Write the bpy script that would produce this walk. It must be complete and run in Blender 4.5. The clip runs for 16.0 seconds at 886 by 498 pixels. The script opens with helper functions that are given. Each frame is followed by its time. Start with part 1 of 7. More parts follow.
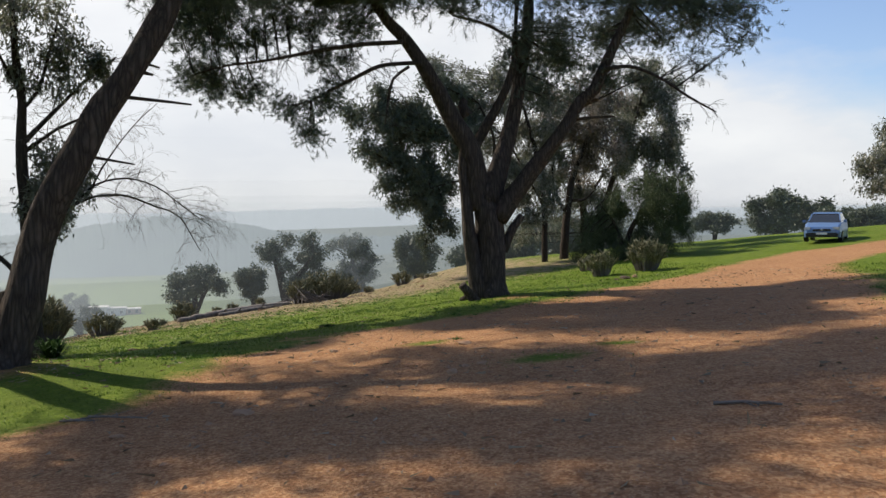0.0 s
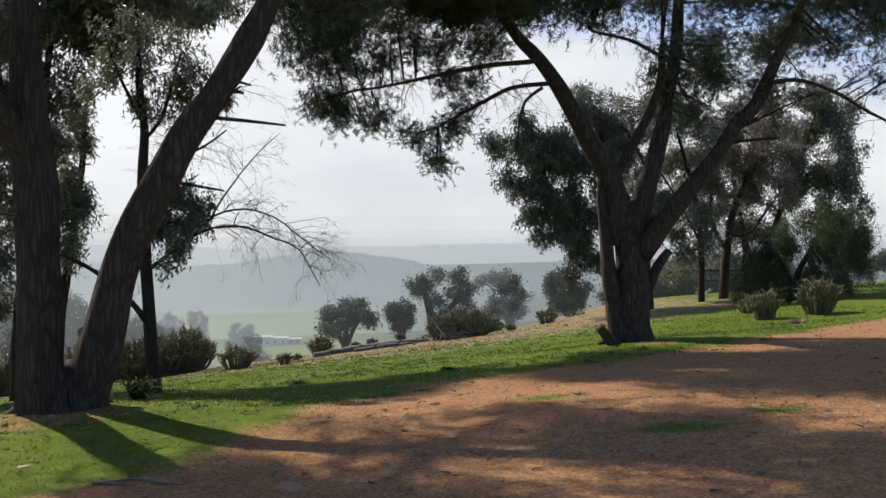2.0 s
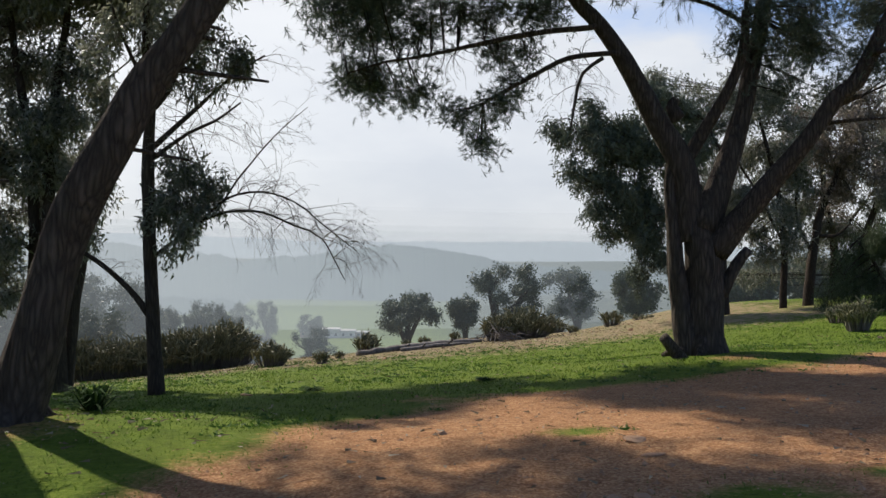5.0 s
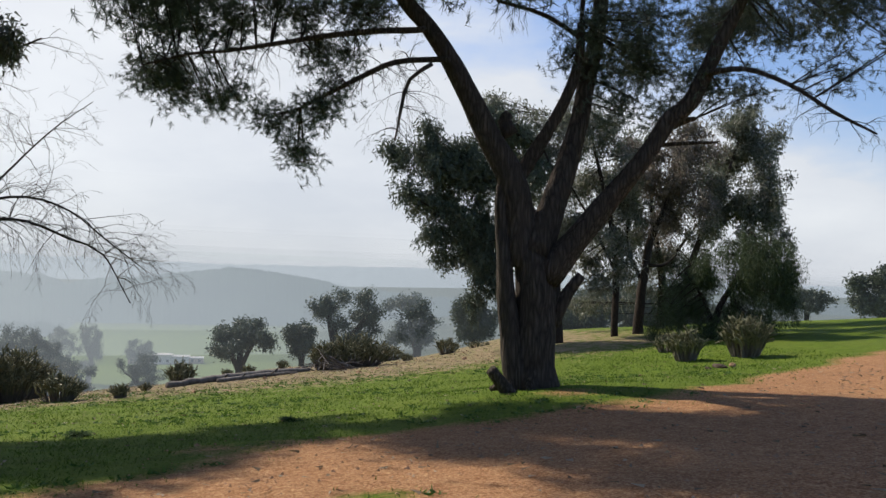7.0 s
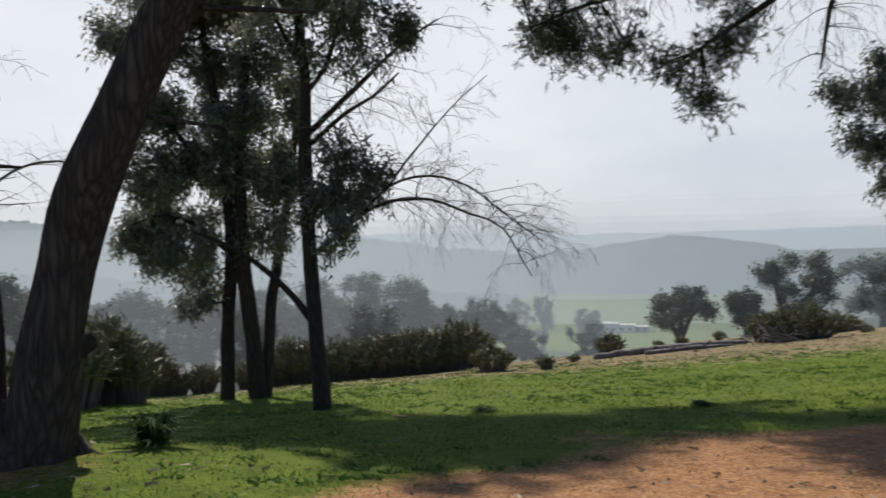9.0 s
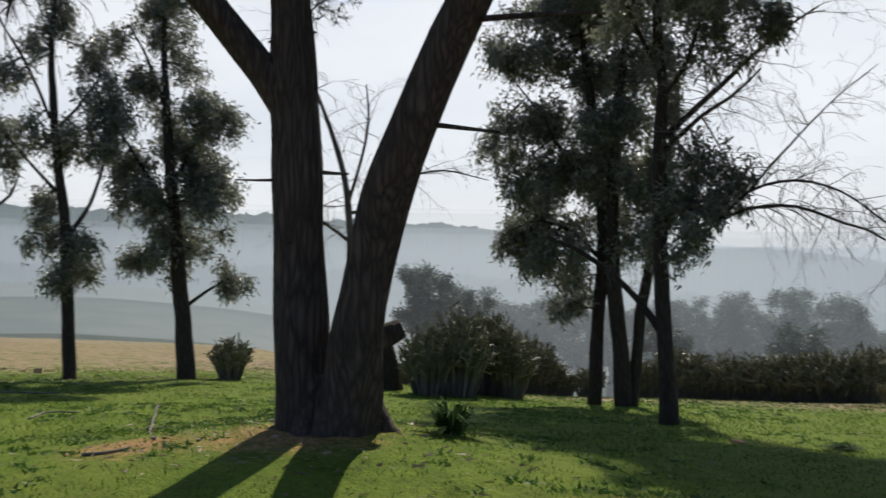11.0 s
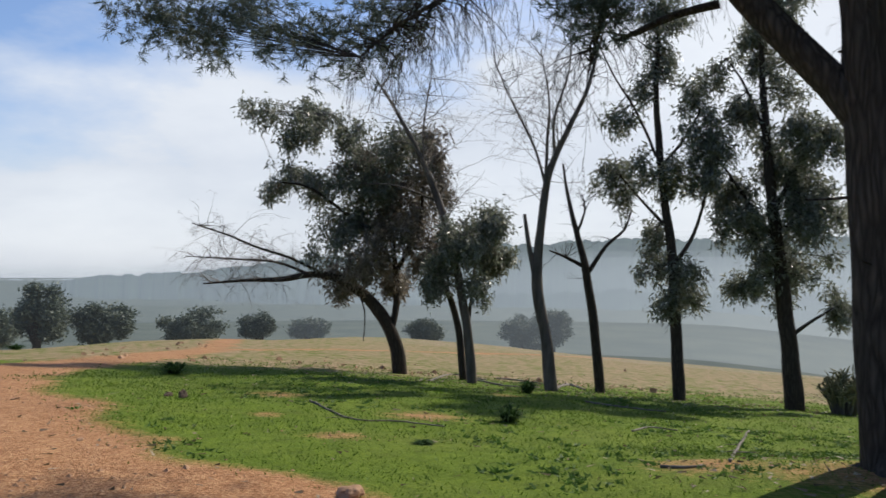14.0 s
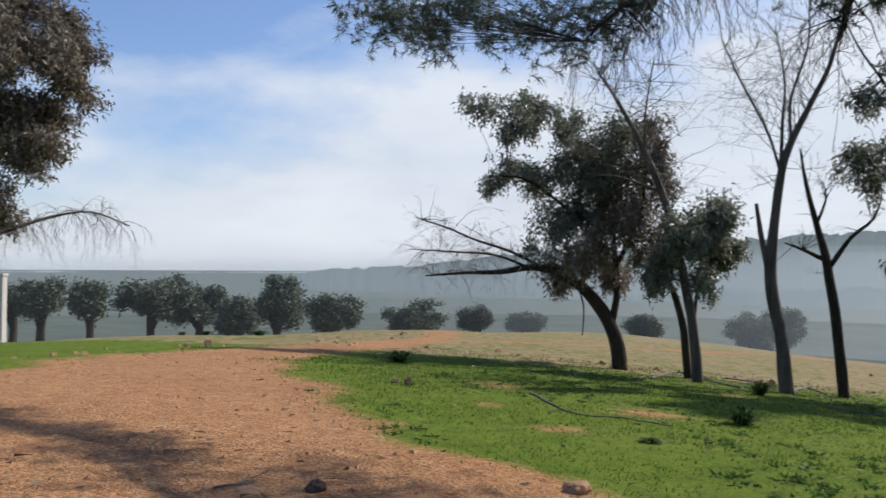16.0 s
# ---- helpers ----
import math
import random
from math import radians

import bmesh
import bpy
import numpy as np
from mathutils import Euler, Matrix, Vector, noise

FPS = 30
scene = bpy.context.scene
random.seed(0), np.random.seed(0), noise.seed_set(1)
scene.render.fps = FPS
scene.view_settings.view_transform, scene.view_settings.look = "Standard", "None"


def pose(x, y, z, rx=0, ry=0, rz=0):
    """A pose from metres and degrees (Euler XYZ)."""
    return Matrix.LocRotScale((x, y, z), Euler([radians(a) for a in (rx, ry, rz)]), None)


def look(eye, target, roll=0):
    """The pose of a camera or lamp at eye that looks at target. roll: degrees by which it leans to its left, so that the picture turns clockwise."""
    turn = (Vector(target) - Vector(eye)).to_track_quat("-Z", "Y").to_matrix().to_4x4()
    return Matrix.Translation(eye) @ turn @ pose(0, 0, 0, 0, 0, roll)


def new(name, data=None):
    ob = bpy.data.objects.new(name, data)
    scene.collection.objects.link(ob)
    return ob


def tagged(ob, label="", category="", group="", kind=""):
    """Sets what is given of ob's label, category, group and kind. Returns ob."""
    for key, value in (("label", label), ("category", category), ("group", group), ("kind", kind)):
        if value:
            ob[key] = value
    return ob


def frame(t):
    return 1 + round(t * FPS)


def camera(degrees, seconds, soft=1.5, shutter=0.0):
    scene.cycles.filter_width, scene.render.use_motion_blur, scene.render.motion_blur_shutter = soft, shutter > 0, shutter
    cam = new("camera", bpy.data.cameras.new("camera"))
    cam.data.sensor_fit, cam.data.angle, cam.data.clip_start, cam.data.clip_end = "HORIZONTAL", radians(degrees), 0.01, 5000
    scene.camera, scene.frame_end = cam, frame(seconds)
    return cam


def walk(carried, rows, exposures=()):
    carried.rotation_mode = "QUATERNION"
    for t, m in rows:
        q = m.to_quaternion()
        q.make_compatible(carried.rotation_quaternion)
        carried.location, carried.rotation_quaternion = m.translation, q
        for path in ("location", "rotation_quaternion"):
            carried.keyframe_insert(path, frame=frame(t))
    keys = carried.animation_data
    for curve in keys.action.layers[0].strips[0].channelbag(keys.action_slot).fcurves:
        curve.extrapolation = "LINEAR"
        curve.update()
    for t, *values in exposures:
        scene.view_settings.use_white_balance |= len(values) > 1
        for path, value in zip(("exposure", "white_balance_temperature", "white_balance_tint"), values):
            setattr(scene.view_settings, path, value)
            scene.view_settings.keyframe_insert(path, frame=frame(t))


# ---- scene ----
cam = camera(55.2, 16.0, shutter=0.3)
PATH = [
    (0, (-0.130, 1.401, 1.230), (0.473, 3.307, 1.149), -0.7),
    (0.5, (0.096, 1.916, 1.237), (0.609, 3.848, 1.168), -0.6),
    (1, (0.420, 2.380, 1.201), (0.707, 4.359, 1.162), -0.6),
    (1.5, (0.723, 2.796, 1.160), (0.934, 4.784, 1.125), 0.6),
    (2, (1.038, 3.273, 1.178), (1.286, 5.257, 1.184), -0.3),
    (2.5, (1.326, 3.750, 1.165), (1.494, 5.743, 1.165), 0.6),
    (3, (1.492, 4.227, 1.115), (1.608, 6.223, 1.081), 1.1),
    (3.5, (1.673, 4.701, 1.130), (1.778, 6.698, 1.100), 0.6),
    (3.7, (1.747, 4.882, 1.136), (1.816, 6.880, 1.118), 0.8),
    (5.8, (2.424, 6.846, 1.072), (2.540, 8.843, 1.076), 1.6),
    (6, (2.532, 7.089, 1.071), (2.726, 9.080, 1.082), 1.7),
    (6.5, (2.797, 7.513, 1.064), (3.184, 9.475, 1.110), 1.2),
    (7, (2.985, 8.024, 1.048), (3.424, 9.974, 1.113), 2.0),
    (7.5, (3.173, 8.489, 1.074), (3.574, 10.447, 1.125), 0.6),
    (8, (3.425, 8.928, 1.025), (3.627, 10.918, 1.038), -0.1),
    (8.5, (3.550, 9.287, 1.021), (3.338, 11.275, 1.003), 0.8),
    (9, (3.710, 9.756, 1.010), (3.142, 11.673, 0.991), -0.9),
    (9.5, (4.003, 10.199, 0.987), (3.181, 12.022, 0.962), -1.2),
    (9.6, (4.039, 10.262, 0.999), (3.182, 12.069, 0.975), -0.8),
    (9.7, (4.089, 10.286, 0.999), (3.203, 12.079, 0.972), -0.7),
    (11.8, (5.204, 10.926, 0.943), (3.507, 11.983, 0.986), 1.2),
    (12, (5.195, 10.983, 0.946), (3.446, 11.951, 0.998), 0.9),
    (12.5, (5.282, 11.109, 0.94), (3.416, 11.828, 0.995), 0.2),
    (13, (5.396, 11.163, 0.919), (3.454, 11.642, 0.977), -0.7),
    (13.5, (5.428, 11.154, 0.916), (3.455, 11.473, 0.978), -0.6),
    (14, (5.383, 11.095, 0.912), (3.391, 11.259, 0.97), 0.0),
    (14.5, (5.329, 11.072, 0.888), (3.33, 11.105, 0.943), 0.1),
    (15, (5.307, 11.038, 0.885), (3.309, 10.976, 0.944), 0.2),
    (15.5, (5.273, 11.022, 0.874), (3.281, 10.851, 0.934), 0.2),
    (16, (5.179, 10.992, 0.858), (3.208, 10.652, 0.902), 0.3),
]
walk(cam, [(t, look(eye, target, roll)) for t, eye, target, roll in PATH], exposures=[(0, 0.26, 6650, 10), (3.5, 0.17, 6520, 10), (7, 0.1, 6380, 10), (9.5, 0.03, 6380, 10), (12, 0.14, 6350, 10), (16, 0.09, 6120, 10)])

# ---------------------------------------------------------------- sky, sun
SUN_BEARING, SUN_HEIGHT = -35.0, 42.0
world = bpy.data.worlds.new("sky")
scene.world = world
world.use_nodes = True
wn, wl = world.node_tree.nodes, world.node_tree.links
wn.clear()
sky = wn.new("ShaderNodeTexSky")
sky.sky_type, sky.sun_disc = "NISHITA", False
sky.sun_elevation, sky.sun_rotation = radians(SUN_HEIGHT), radians(SUN_BEARING)
sky.air_density, sky.dust_density, sky.ozone_density = 1.0, 0.6, 2.2
where = wn.new("ShaderNodeTexCoord")
stretch = wn.new("ShaderNodeMapping")
stretch.inputs["Scale"].default_value = (1.0, 1.0, 2.6)
wl.new(where.outputs["Generated"], stretch.inputs["Vector"])
puffs = wn.new("ShaderNodeTexNoise")
puffs.inputs["Scale"].default_value, puffs.inputs["Detail"].default_value, puffs.inputs["Roughness"].default_value = 2.1, 7, 0.55
wl.new(stretch.outputs["Vector"], puffs.inputs["Vector"])
# more cloud low down and towards the sun
split = wn.new("ShaderNodeSeparateXYZ")
wl.new(where.outputs["Generated"], split.inputs["Vector"])
toward = wn.new("ShaderNodeVectorMath")
toward.operation = "DOT_PRODUCT"
toward.inputs[1].default_value = (math.sin(radians(SUN_BEARING)), math.cos(radians(SUN_BEARING)), 0.25)
wl.new(where.outputs["Generated"], toward.inputs[0])


def world_math(op, a, b, clamp=False):
    n = wn.new("ShaderNodeMath")
    n.operation, n.use_clamp = op, clamp
    for i, v in enumerate((a, b)):
        if isinstance(v, (int, float)):
            n.inputs[i].default_value = v
        else:
            wl.new(v, n.inputs[i])
    return n.outputs[0]


low = world_math("MULTIPLY", split.outputs["Z"], -1.5)
sunny = world_math("MULTIPLY", toward.outputs["Value"], 0.42)
amount = world_math("ADD", world_math("ADD", low, sunny), 0.22)
cover = world_math("ADD", puffs.outputs["Fac"], amount)
cover = world_math("MULTIPLY", world_math("SUBTRACT", cover, 0.46), 4.5, True)
cover = world_math("MULTIPLY", cover, 0.93)
clouds = wn.new("ShaderNodeMixRGB")
wl.new(cover, clouds.inputs["Fac"])
blue = wn.new("ShaderNodeMixRGB")
blue.blend_type = "MULTIPLY"
blue.inputs["Fac"].default_value, blue.inputs["Color2"].default_value = 1.0, (1.0, 1.0, 1.10, 1)
wl.new(sky.outputs["Color"], blue.inputs["Color1"])
wl.new(blue.outputs["Color"], clouds.inputs["Color1"])
shade = wn.new("ShaderNodeValToRGB")
shade.color_ramp.elements[0].color, shade.color_ramp.elements[0].position = (4.9, 5.15, 5.6, 1), 0.35
shade.color_ramp.elements[1].color, shade.color_ramp.elements[1].position = (6.9, 7.0, 7.05, 1), 0.7
wl.new(puffs.outputs["Fac"], shade.inputs["Fac"])
glow = wn.new("ShaderNodeVectorMath")
glow.operation = "DOT_PRODUCT"
glow.inputs[1].default_value = (math.sin(radians(SUN_BEARING)) * math.cos(radians(SUN_HEIGHT)), math.cos(radians(SUN_BEARING)) * math.cos(radians(SUN_HEIGHT)), math.sin(radians(SUN_HEIGHT)))
wl.new(where.outputs["Generated"], glow.inputs[0])
halo = world_math("POWER", world_math("MAXIMUM", glow.outputs["Value"], 0.0), 5.0, True)
lit = wn.new("ShaderNodeMixRGB")
wl.new(halo, lit.inputs["Fac"])
wl.new(shade.outputs["Color"], lit.inputs["Color1"])
lit.inputs["Color2"].default_value = (7.7, 7.7, 7.6, 1)
wl.new(lit.outputs["Color"], clouds.inputs["Color2"])
heaven = wn.new("ShaderNodeBackground")
heaven.inputs["Strength"].default_value = 0.12
wl.new(clouds.outputs["Color"], heaven.inputs["Color"])
wout = wn.new("ShaderNodeOutputWorld")
wl.new(heaven.outputs["Background"], wout.inputs["Surface"])

sun_data = bpy.data.lights.new("sun", "SUN")
sun_data.energy, sun_data.angle, sun_data.color = 5.0, radians(0.9), (1.0, 0.91, 0.76)
sun = new("sun", sun_data)
sun_way = Vector((math.sin(radians(SUN_BEARING)) * math.cos(radians(SUN_HEIGHT)), math.cos(radians(SUN_BEARING)) * math.cos(radians(SUN_HEIGHT)), math.sin(radians(SUN_HEIGHT))))
sun.matrix_world = look(sun_way * 60, (0, 0, 0))


# ---------------------------------------------------------------- materials
class Nodes:
    """A short way to write node materials."""

    def __init__(self, name):
        self.material = bpy.data.materials.new(name)
        self.material.use_nodes = True
        self.tree = self.material.node_tree
        self.tree.nodes.clear()
        self.place = None

    def node(self, kind, **values):
        n = self.tree.nodes.new(kind)
        for key, value in values.items():
            self.put(n.inputs[key.replace("_", " ")], value)
        return n

    def put(self, socket, value):
        if hasattr(value, "is_output"):
            self.tree.links.new(value, socket)
        else:
            socket.default_value = value

    def at(self, scale=(1, 1, 1), space="Object"):
        t = self.tree.nodes.new("ShaderNodeTexCoord")
        m = self.tree.nodes.new("ShaderNodeMapping")
        self.put(m.inputs["Scale"], scale)
        self.put(m.inputs["Vector"], t.outputs[space])
        return m.outputs["Vector"]

    def noise(self, scale, detail=4, vector=None, rough=0.55):
        return self.node("ShaderNodeTexNoise", Scale=scale, Detail=detail, Roughness=rough, Vector=vector or self.at()).outputs["Fac"]

    def ramp(self, fac, *stops):
        n = self.tree.nodes.new("ShaderNodeValToRGB")
        while len(n.color_ramp.elements) < len(stops):
            n.color_ramp.elements.new(0.5)
        for e, (p, c) in zip(n.color_ramp.elements, stops):
            e.position, e.color = p, (*c, 1) if len(c) == 3 else c
        self.put(n.inputs["Fac"], fac)
        return n.outputs["Color"]

    def mix(self, fac, a, b, how="MIX"):
        n = self.tree.nodes.new("ShaderNodeMixRGB")
        n.blend_type = how
        for key, value in (("Fac", fac), ("Color1", a), ("Color2", b)):
            if isinstance(value, tuple) and len(value) == 3:
                value = (*value, 1)
            self.put(n.inputs[key], value)
        return n.outputs["Color"]

    def math(self, op, a, b=0.0, clamp=False):
        n = self.tree.nodes.new("ShaderNodeMath")
        n.operation, n.use_clamp = op, clamp
        self.put(n.inputs[0], a), self.put(n.inputs[1], b)
        return n.outputs[0]

    def bump(self, height, strength, distance):
        return self.node("ShaderNodeBump", Height=height, Strength=strength, Distance=distance).outputs["Normal"]

    def surface(self, color, rough=0.8, metal=0.0, normal=None, spec=0.3, thin=None):
        if isinstance(color, tuple) and len(color) == 3:
            color = (*color, 1)
        b = self.node("ShaderNodeBsdfPrincipled", Roughness=rough, Metallic=metal)
        self.put(b.inputs["Base Color"], color)
        self.put(b.inputs["Specular IOR Level"], spec)
        if normal is not None:
            self.put(b.inputs["Normal"], normal)
        shader = b.outputs[0]
        if thin is not None:
            t = self.node("ShaderNodeBsdfTranslucent")
            self.put(t.inputs["Color"], color)
            m = self.node("ShaderNodeMixShader", Fac=thin)
            self.put(m.inputs[1], shader), self.put(m.inputs[2], t.outputs[0])
            shader = m.outputs[0]
        out = self.tree.nodes.new("ShaderNodeOutputMaterial")
        self.put(out.inputs["Surface"], shader)
        return self.material


def bark(name, dark, light, scale, deep, rough=0.9):
    """Upright plates between dark furrows."""
    m = Nodes(name)
    warp = m.node("ShaderNodeVectorMath")
    warp.operation = "ADD"
    wob = m.node("ShaderNodeTexNoise", Scale=2.5, Detail=2.0, Vector=m.at((1, 1, 0.5)))
    shift = m.node("ShaderNodeVectorMath")
    shift.operation = "SCALE"
    m.put(shift.inputs[0], wob.outputs["Color"]), m.put(shift.inputs["Scale"], 0.16)
    m.put(warp.inputs[0], m.at()), m.put(warp.inputs[1], shift.outputs[0])
    stretch = m.node("ShaderNodeMapping")
    m.put(stretch.inputs["Scale"], (scale, scale, scale * 0.11)), m.put(stretch.inputs["Vector"], warp.outputs[0])
    v = stretch.outputs["Vector"]
    ridge = m.node("ShaderNodeTexVoronoi", Scale=1.0, Vector=v)
    ridge.feature = "DISTANCE_TO_EDGE"
    plate = m.ramp(ridge.outputs["Distance"], (0.0, (0, 0, 0)), (0.4, (1, 1, 1)))
    grain = m.noise(2.6, 6, v, 0.7)
    h = m.math("ADD", m.math("MULTIPLY", plate, 0.5), m.math("MULTIPLY", grain, 0.75))
    color = m.ramp(h, (0.22, dark), (1.0, light))
    patches = m.noise(1.3, 3)
    color = m.mix(m.ramp(patches, (0.4, (0, 0, 0)), (0.7, (0.5, 0.5, 0.5))), color, tuple(c * 0.55 for c in light))
    return m.surface(color, rough, normal=m.bump(h, 1.0, deep), spec=0.12)


def smooth_bark(name, pale, dark):
    m = Nodes(name)
    streak = m.noise(3.0, 5, m.at((1.6, 1.6, 0.35)))
    fine = m.noise(24.0, 4)
    color = m.ramp(streak, (0.32, dark), (0.62, pale))
    color = m.mix(0.25, color, m.ramp(fine, (0.3, dark), (0.7, pale)))
    return m.surface(color, 0.85, normal=m.bump(fine, 0.4, 0.01), spec=0.2)


def leaf(name, a, b, c, thin=0.35, rough=0.55, spec=0.3):
    m = Nodes(name)
    island = m.node("ShaderNodeNewGeometry").outputs["Random Per Island"]
    color = m.ramp(island, (0.0, a), (0.55, b), (1.0, c))
    big = m.noise(0.9, 2)
    color = m.mix(m.math("MULTIPLY", big, 0.35), color, a)
    return m.surface(color, rough, spec=spec, thin=thin)


PINE_BARK = bark("furrowed pine bark", (0.02, 0.017, 0.014), (0.135, 0.106, 0.088), 13, 0.05)
PINE_LIMB = bark("grey pine limb bark", (0.02, 0.017, 0.016), (0.09, 0.078, 0.068), 22, 0.02)
GUM_BARK = smooth_bark("eucalyptus bark", (0.135, 0.112, 0.095), (0.04, 0.033, 0.028))
DARK_BARK = bark("dark rough bark", (0.02, 0.016, 0.013), (0.085, 0.066, 0.053), 18, 0.025)
DEAD_WOOD = smooth_bark("weathered dead wood", (0.21, 0.185, 0.16), (0.085, 0.07, 0.06))
NEEDLES = leaf("pine needles", (0.050, 0.067, 0.050), (0.092, 0.122, 0.089), (0.175, 0.198, 0.146), 0.2, 0.5)
BROWN_NEEDLES = leaf("dry brown needles", (0.05, 0.035, 0.025), (0.09, 0.06, 0.045), (0.13, 0.09, 0.07), 0.2)
GUM_LEAVES = leaf("eucalyptus leaves", (0.098, 0.108, 0.070), (0.175, 0.188, 0.134), (0.320, 0.312, 0.258), 0.42, 0.4, 0.5)
RUSTY_LEAVES = leaf("browned eucalyptus leaves", (0.100, 0.090, 0.064), (0.192, 0.156, 0.118), (0.335, 0.282, 0.235), 0.3, 0.5)
OAK_LEAVES = leaf("holm oak leaves", (0.072, 0.088, 0.060), (0.096, 0.116, 0.080), (0.135, 0.155, 0.108), 0.2)
PEPPER_LEAVES = leaf("weeping tree leaves", (0.044, 0.062, 0.029), (0.080, 0.108, 0.048), (0.130, 0.160, 0.076), 0.35)
SPURGE = leaf("succulent spurge stems", (0.094, 0.094, 0.050), (0.177, 0.170, 0.086), (0.312, 0.280, 0.154), 0.05, 0.6)
TUFT_LEAVES = leaf("strappy dark green leaves", (0.02, 0.04, 0.012), (0.035, 0.07, 0.02), (0.06, 0.11, 0.03), 0.3, 0.85, 0.08)
WEED_LEAVES = leaf("low weed leaves", (0.04, 0.085, 0.014), (0.07, 0.14, 0.022), (0.12, 0.20, 0.045), 0.35)
BLADES = leaf("short grass blades", (0.048, 0.089, 0.007), (0.086, 0.152, 0.013), (0.140, 0.209, 0.028), 0.4)
STRAW = leaf("dry straw and leaf litter", (0.12, 0.085, 0.05), (0.25, 0.19, 0.12), (0.42, 0.35, 0.25), 0.2)


def stone_material(name, a, b):
    m = Nodes(name)
    r = m.node("ShaderNodeObjectInfo").outputs["Random"]
    island = m.node("ShaderNodeNewGeometry").outputs["Random Per Island"]
    n = m.noise(9.0, 6)
    color = m.mix(m.math("MULTIPLY", m.math("ADD", n, m.math("MULTIPLY", m.math("ADD", r, island), 0.5)), 0.6, True), a, b)
    return m.surface(color, 0.9, normal=m.bump(n, 0.6, 0.03))


STONE = stone_material("rusty field stone", (0.17, 0.08, 0.042), (0.47, 0.30, 0.18))
DARK_STONE = stone_material("dark brown clod", (0.045, 0.03, 0.022), (0.11, 0.075, 0.055))


def plain(name, color, rough=0.5, metal=0.0, spec=0.4, wear=0.15):
    m = Nodes(name)
    n = m.noise(7.0, 4)
    c = m.mix(m.math("MULTIPLY", n, wear), color, tuple(v * 0.45 for v in color))
    return m.surface(c, rough, metal, spec=spec)


def ground_material():
    m = Nodes("ground of red dirt and grass")
    at = m.at()
    dirt = m.tree.nodes.new("ShaderNodeAttribute")
    dirt.attribute_name = "dirt"
    dry = m.tree.nodes.new("ShaderNodeAttribute")
    dry.attribute_name = "dry"
    n1, n2, n3, n4 = m.noise(0.45, 5), m.noise(2.3, 6), m.noise(14.0, 5), m.noise(70.0, 3)
    pebbles = m.node("ShaderNodeTexVoronoi", Scale=26.0, Vector=at)
    # red earth: packed lighter ruts, darker damp patches, gravel
    n5 = m.noise(6.0, 5, None, 0.65)
    earth = m.ramp(m.math("ADD", m.math("MULTIPLY", n1, 0.5), m.math("MULTIPLY", n2, 0.5)), (0.34, (0.205, 0.086, 0.039)), (0.5, (0.335, 0.157, 0.069)), (0.66, (0.484, 0.262, 0.126)))
    earth = m.mix(0.45, earth, m.ramp(n5, (0.34, (0.149, 0.061, 0.028)), (0.5, (0.335, 0.162, 0.072)), (0.66, (0.558, 0.337, 0.171))))
    earth = m.mix(0.2, earth, m.ramp(n3, (0.3, (0.130, 0.054, 0.027)), (0.7, (0.558, 0.337, 0.175))))
    crumbs = m.node("ShaderNodeTexVoronoi", Scale=38.0, Vector=at)
    earth = m.mix(0.34, earth, m.ramp(crumbs.outputs["Color"], (0.2, (0.084, 0.033, 0.017)), (0.5, (0.316, 0.153, 0.070)), (0.8, (0.651, 0.428, 0.233))))
    chips = m.ramp(pebbles.outputs["Distance"], (0.06, (0.512, 0.512, 0.512)), (0.16, (0, 0, 0)))
    chips = m.mix(1.0, chips, m.ramp(n2, (0.42, (0, 0, 0)), (0.62, (1, 1, 1))), "MULTIPLY")
    earth = m.mix(chips, earth, (0.539, 0.381, 0.251))
    turf = m.ramp(m.math("ADD", m.math("MULTIPLY", n2, 0.5), m.math("MULTIPLY", n3, 0.5)), (0.3, (0.047, 0.075, 0.007)), (0.5, (0.097, 0.147, 0.013)), (0.7, (0.162, 0.214, 0.022)))
    turf = m.mix(m.ramp(n1, (0.45, (0, 0, 0)), (0.7, (0.352, 0.401, 0.283))), turf, (0.149, 0.170, 0.032))
    turf = m.mix(m.ramp(n4, (0.55, (0, 0, 0)), (0.75, (0.391, 0.445, 0.315))), turf, (0.164, 0.134, 0.047))
    straw = m.ramp(m.math("ADD", m.math("MULTIPLY", n2, 0.6), m.math("MULTIPLY", n3, 0.4)), (0.32, (0.15, 0.135, 0.05)), (0.5, (0.25, 0.19, 0.105)), (0.68, (0.36, 0.25, 0.165)))
    worn = m.math("ADD", dry.outputs["Fac"], m.math("MULTIPLY", m.math("SUBTRACT", n2, 0.5), 1.3))
    grassy = m.mix(m.ramp(worn, (0.38, (0, 0, 0)), (0.66, (1, 1, 1))), turf, straw)
    bare = m.math("ADD", dirt.outputs["Fac"], m.math("ADD", m.math("MULTIPLY", m.math("SUBTRACT", n2, 0.5), 0.6), m.math("MULTIPLY", m.math("SUBTRACT", n3, 0.5), 0.6)))
    color = m.mix(m.ramp(bare, (0.30, (0, 0, 0)), (0.70, (1, 1, 1))), grassy, earth)
    scrub = m.tree.nodes.new("ShaderNodeAttribute")
    scrub.attribute_name = "scrub"
    woods = m.ramp(m.noise(0.06, 6), (0.35, (0.03, 0.042, 0.022)), (0.65, (0.075, 0.085, 0.05)))
    color = m.mix(scrub.outputs["Fac"], color, woods)
    h = m.math("ADD", m.math("ADD", m.math("MULTIPLY", n3, 0.6), m.math("MULTIPLY", n4, 0.5)), m.math("MULTIPLY", n5, 0.9))
    h = m.math("ADD", h, m.math("MULTIPLY", pebbles.outputs["Distance"], -0.5))
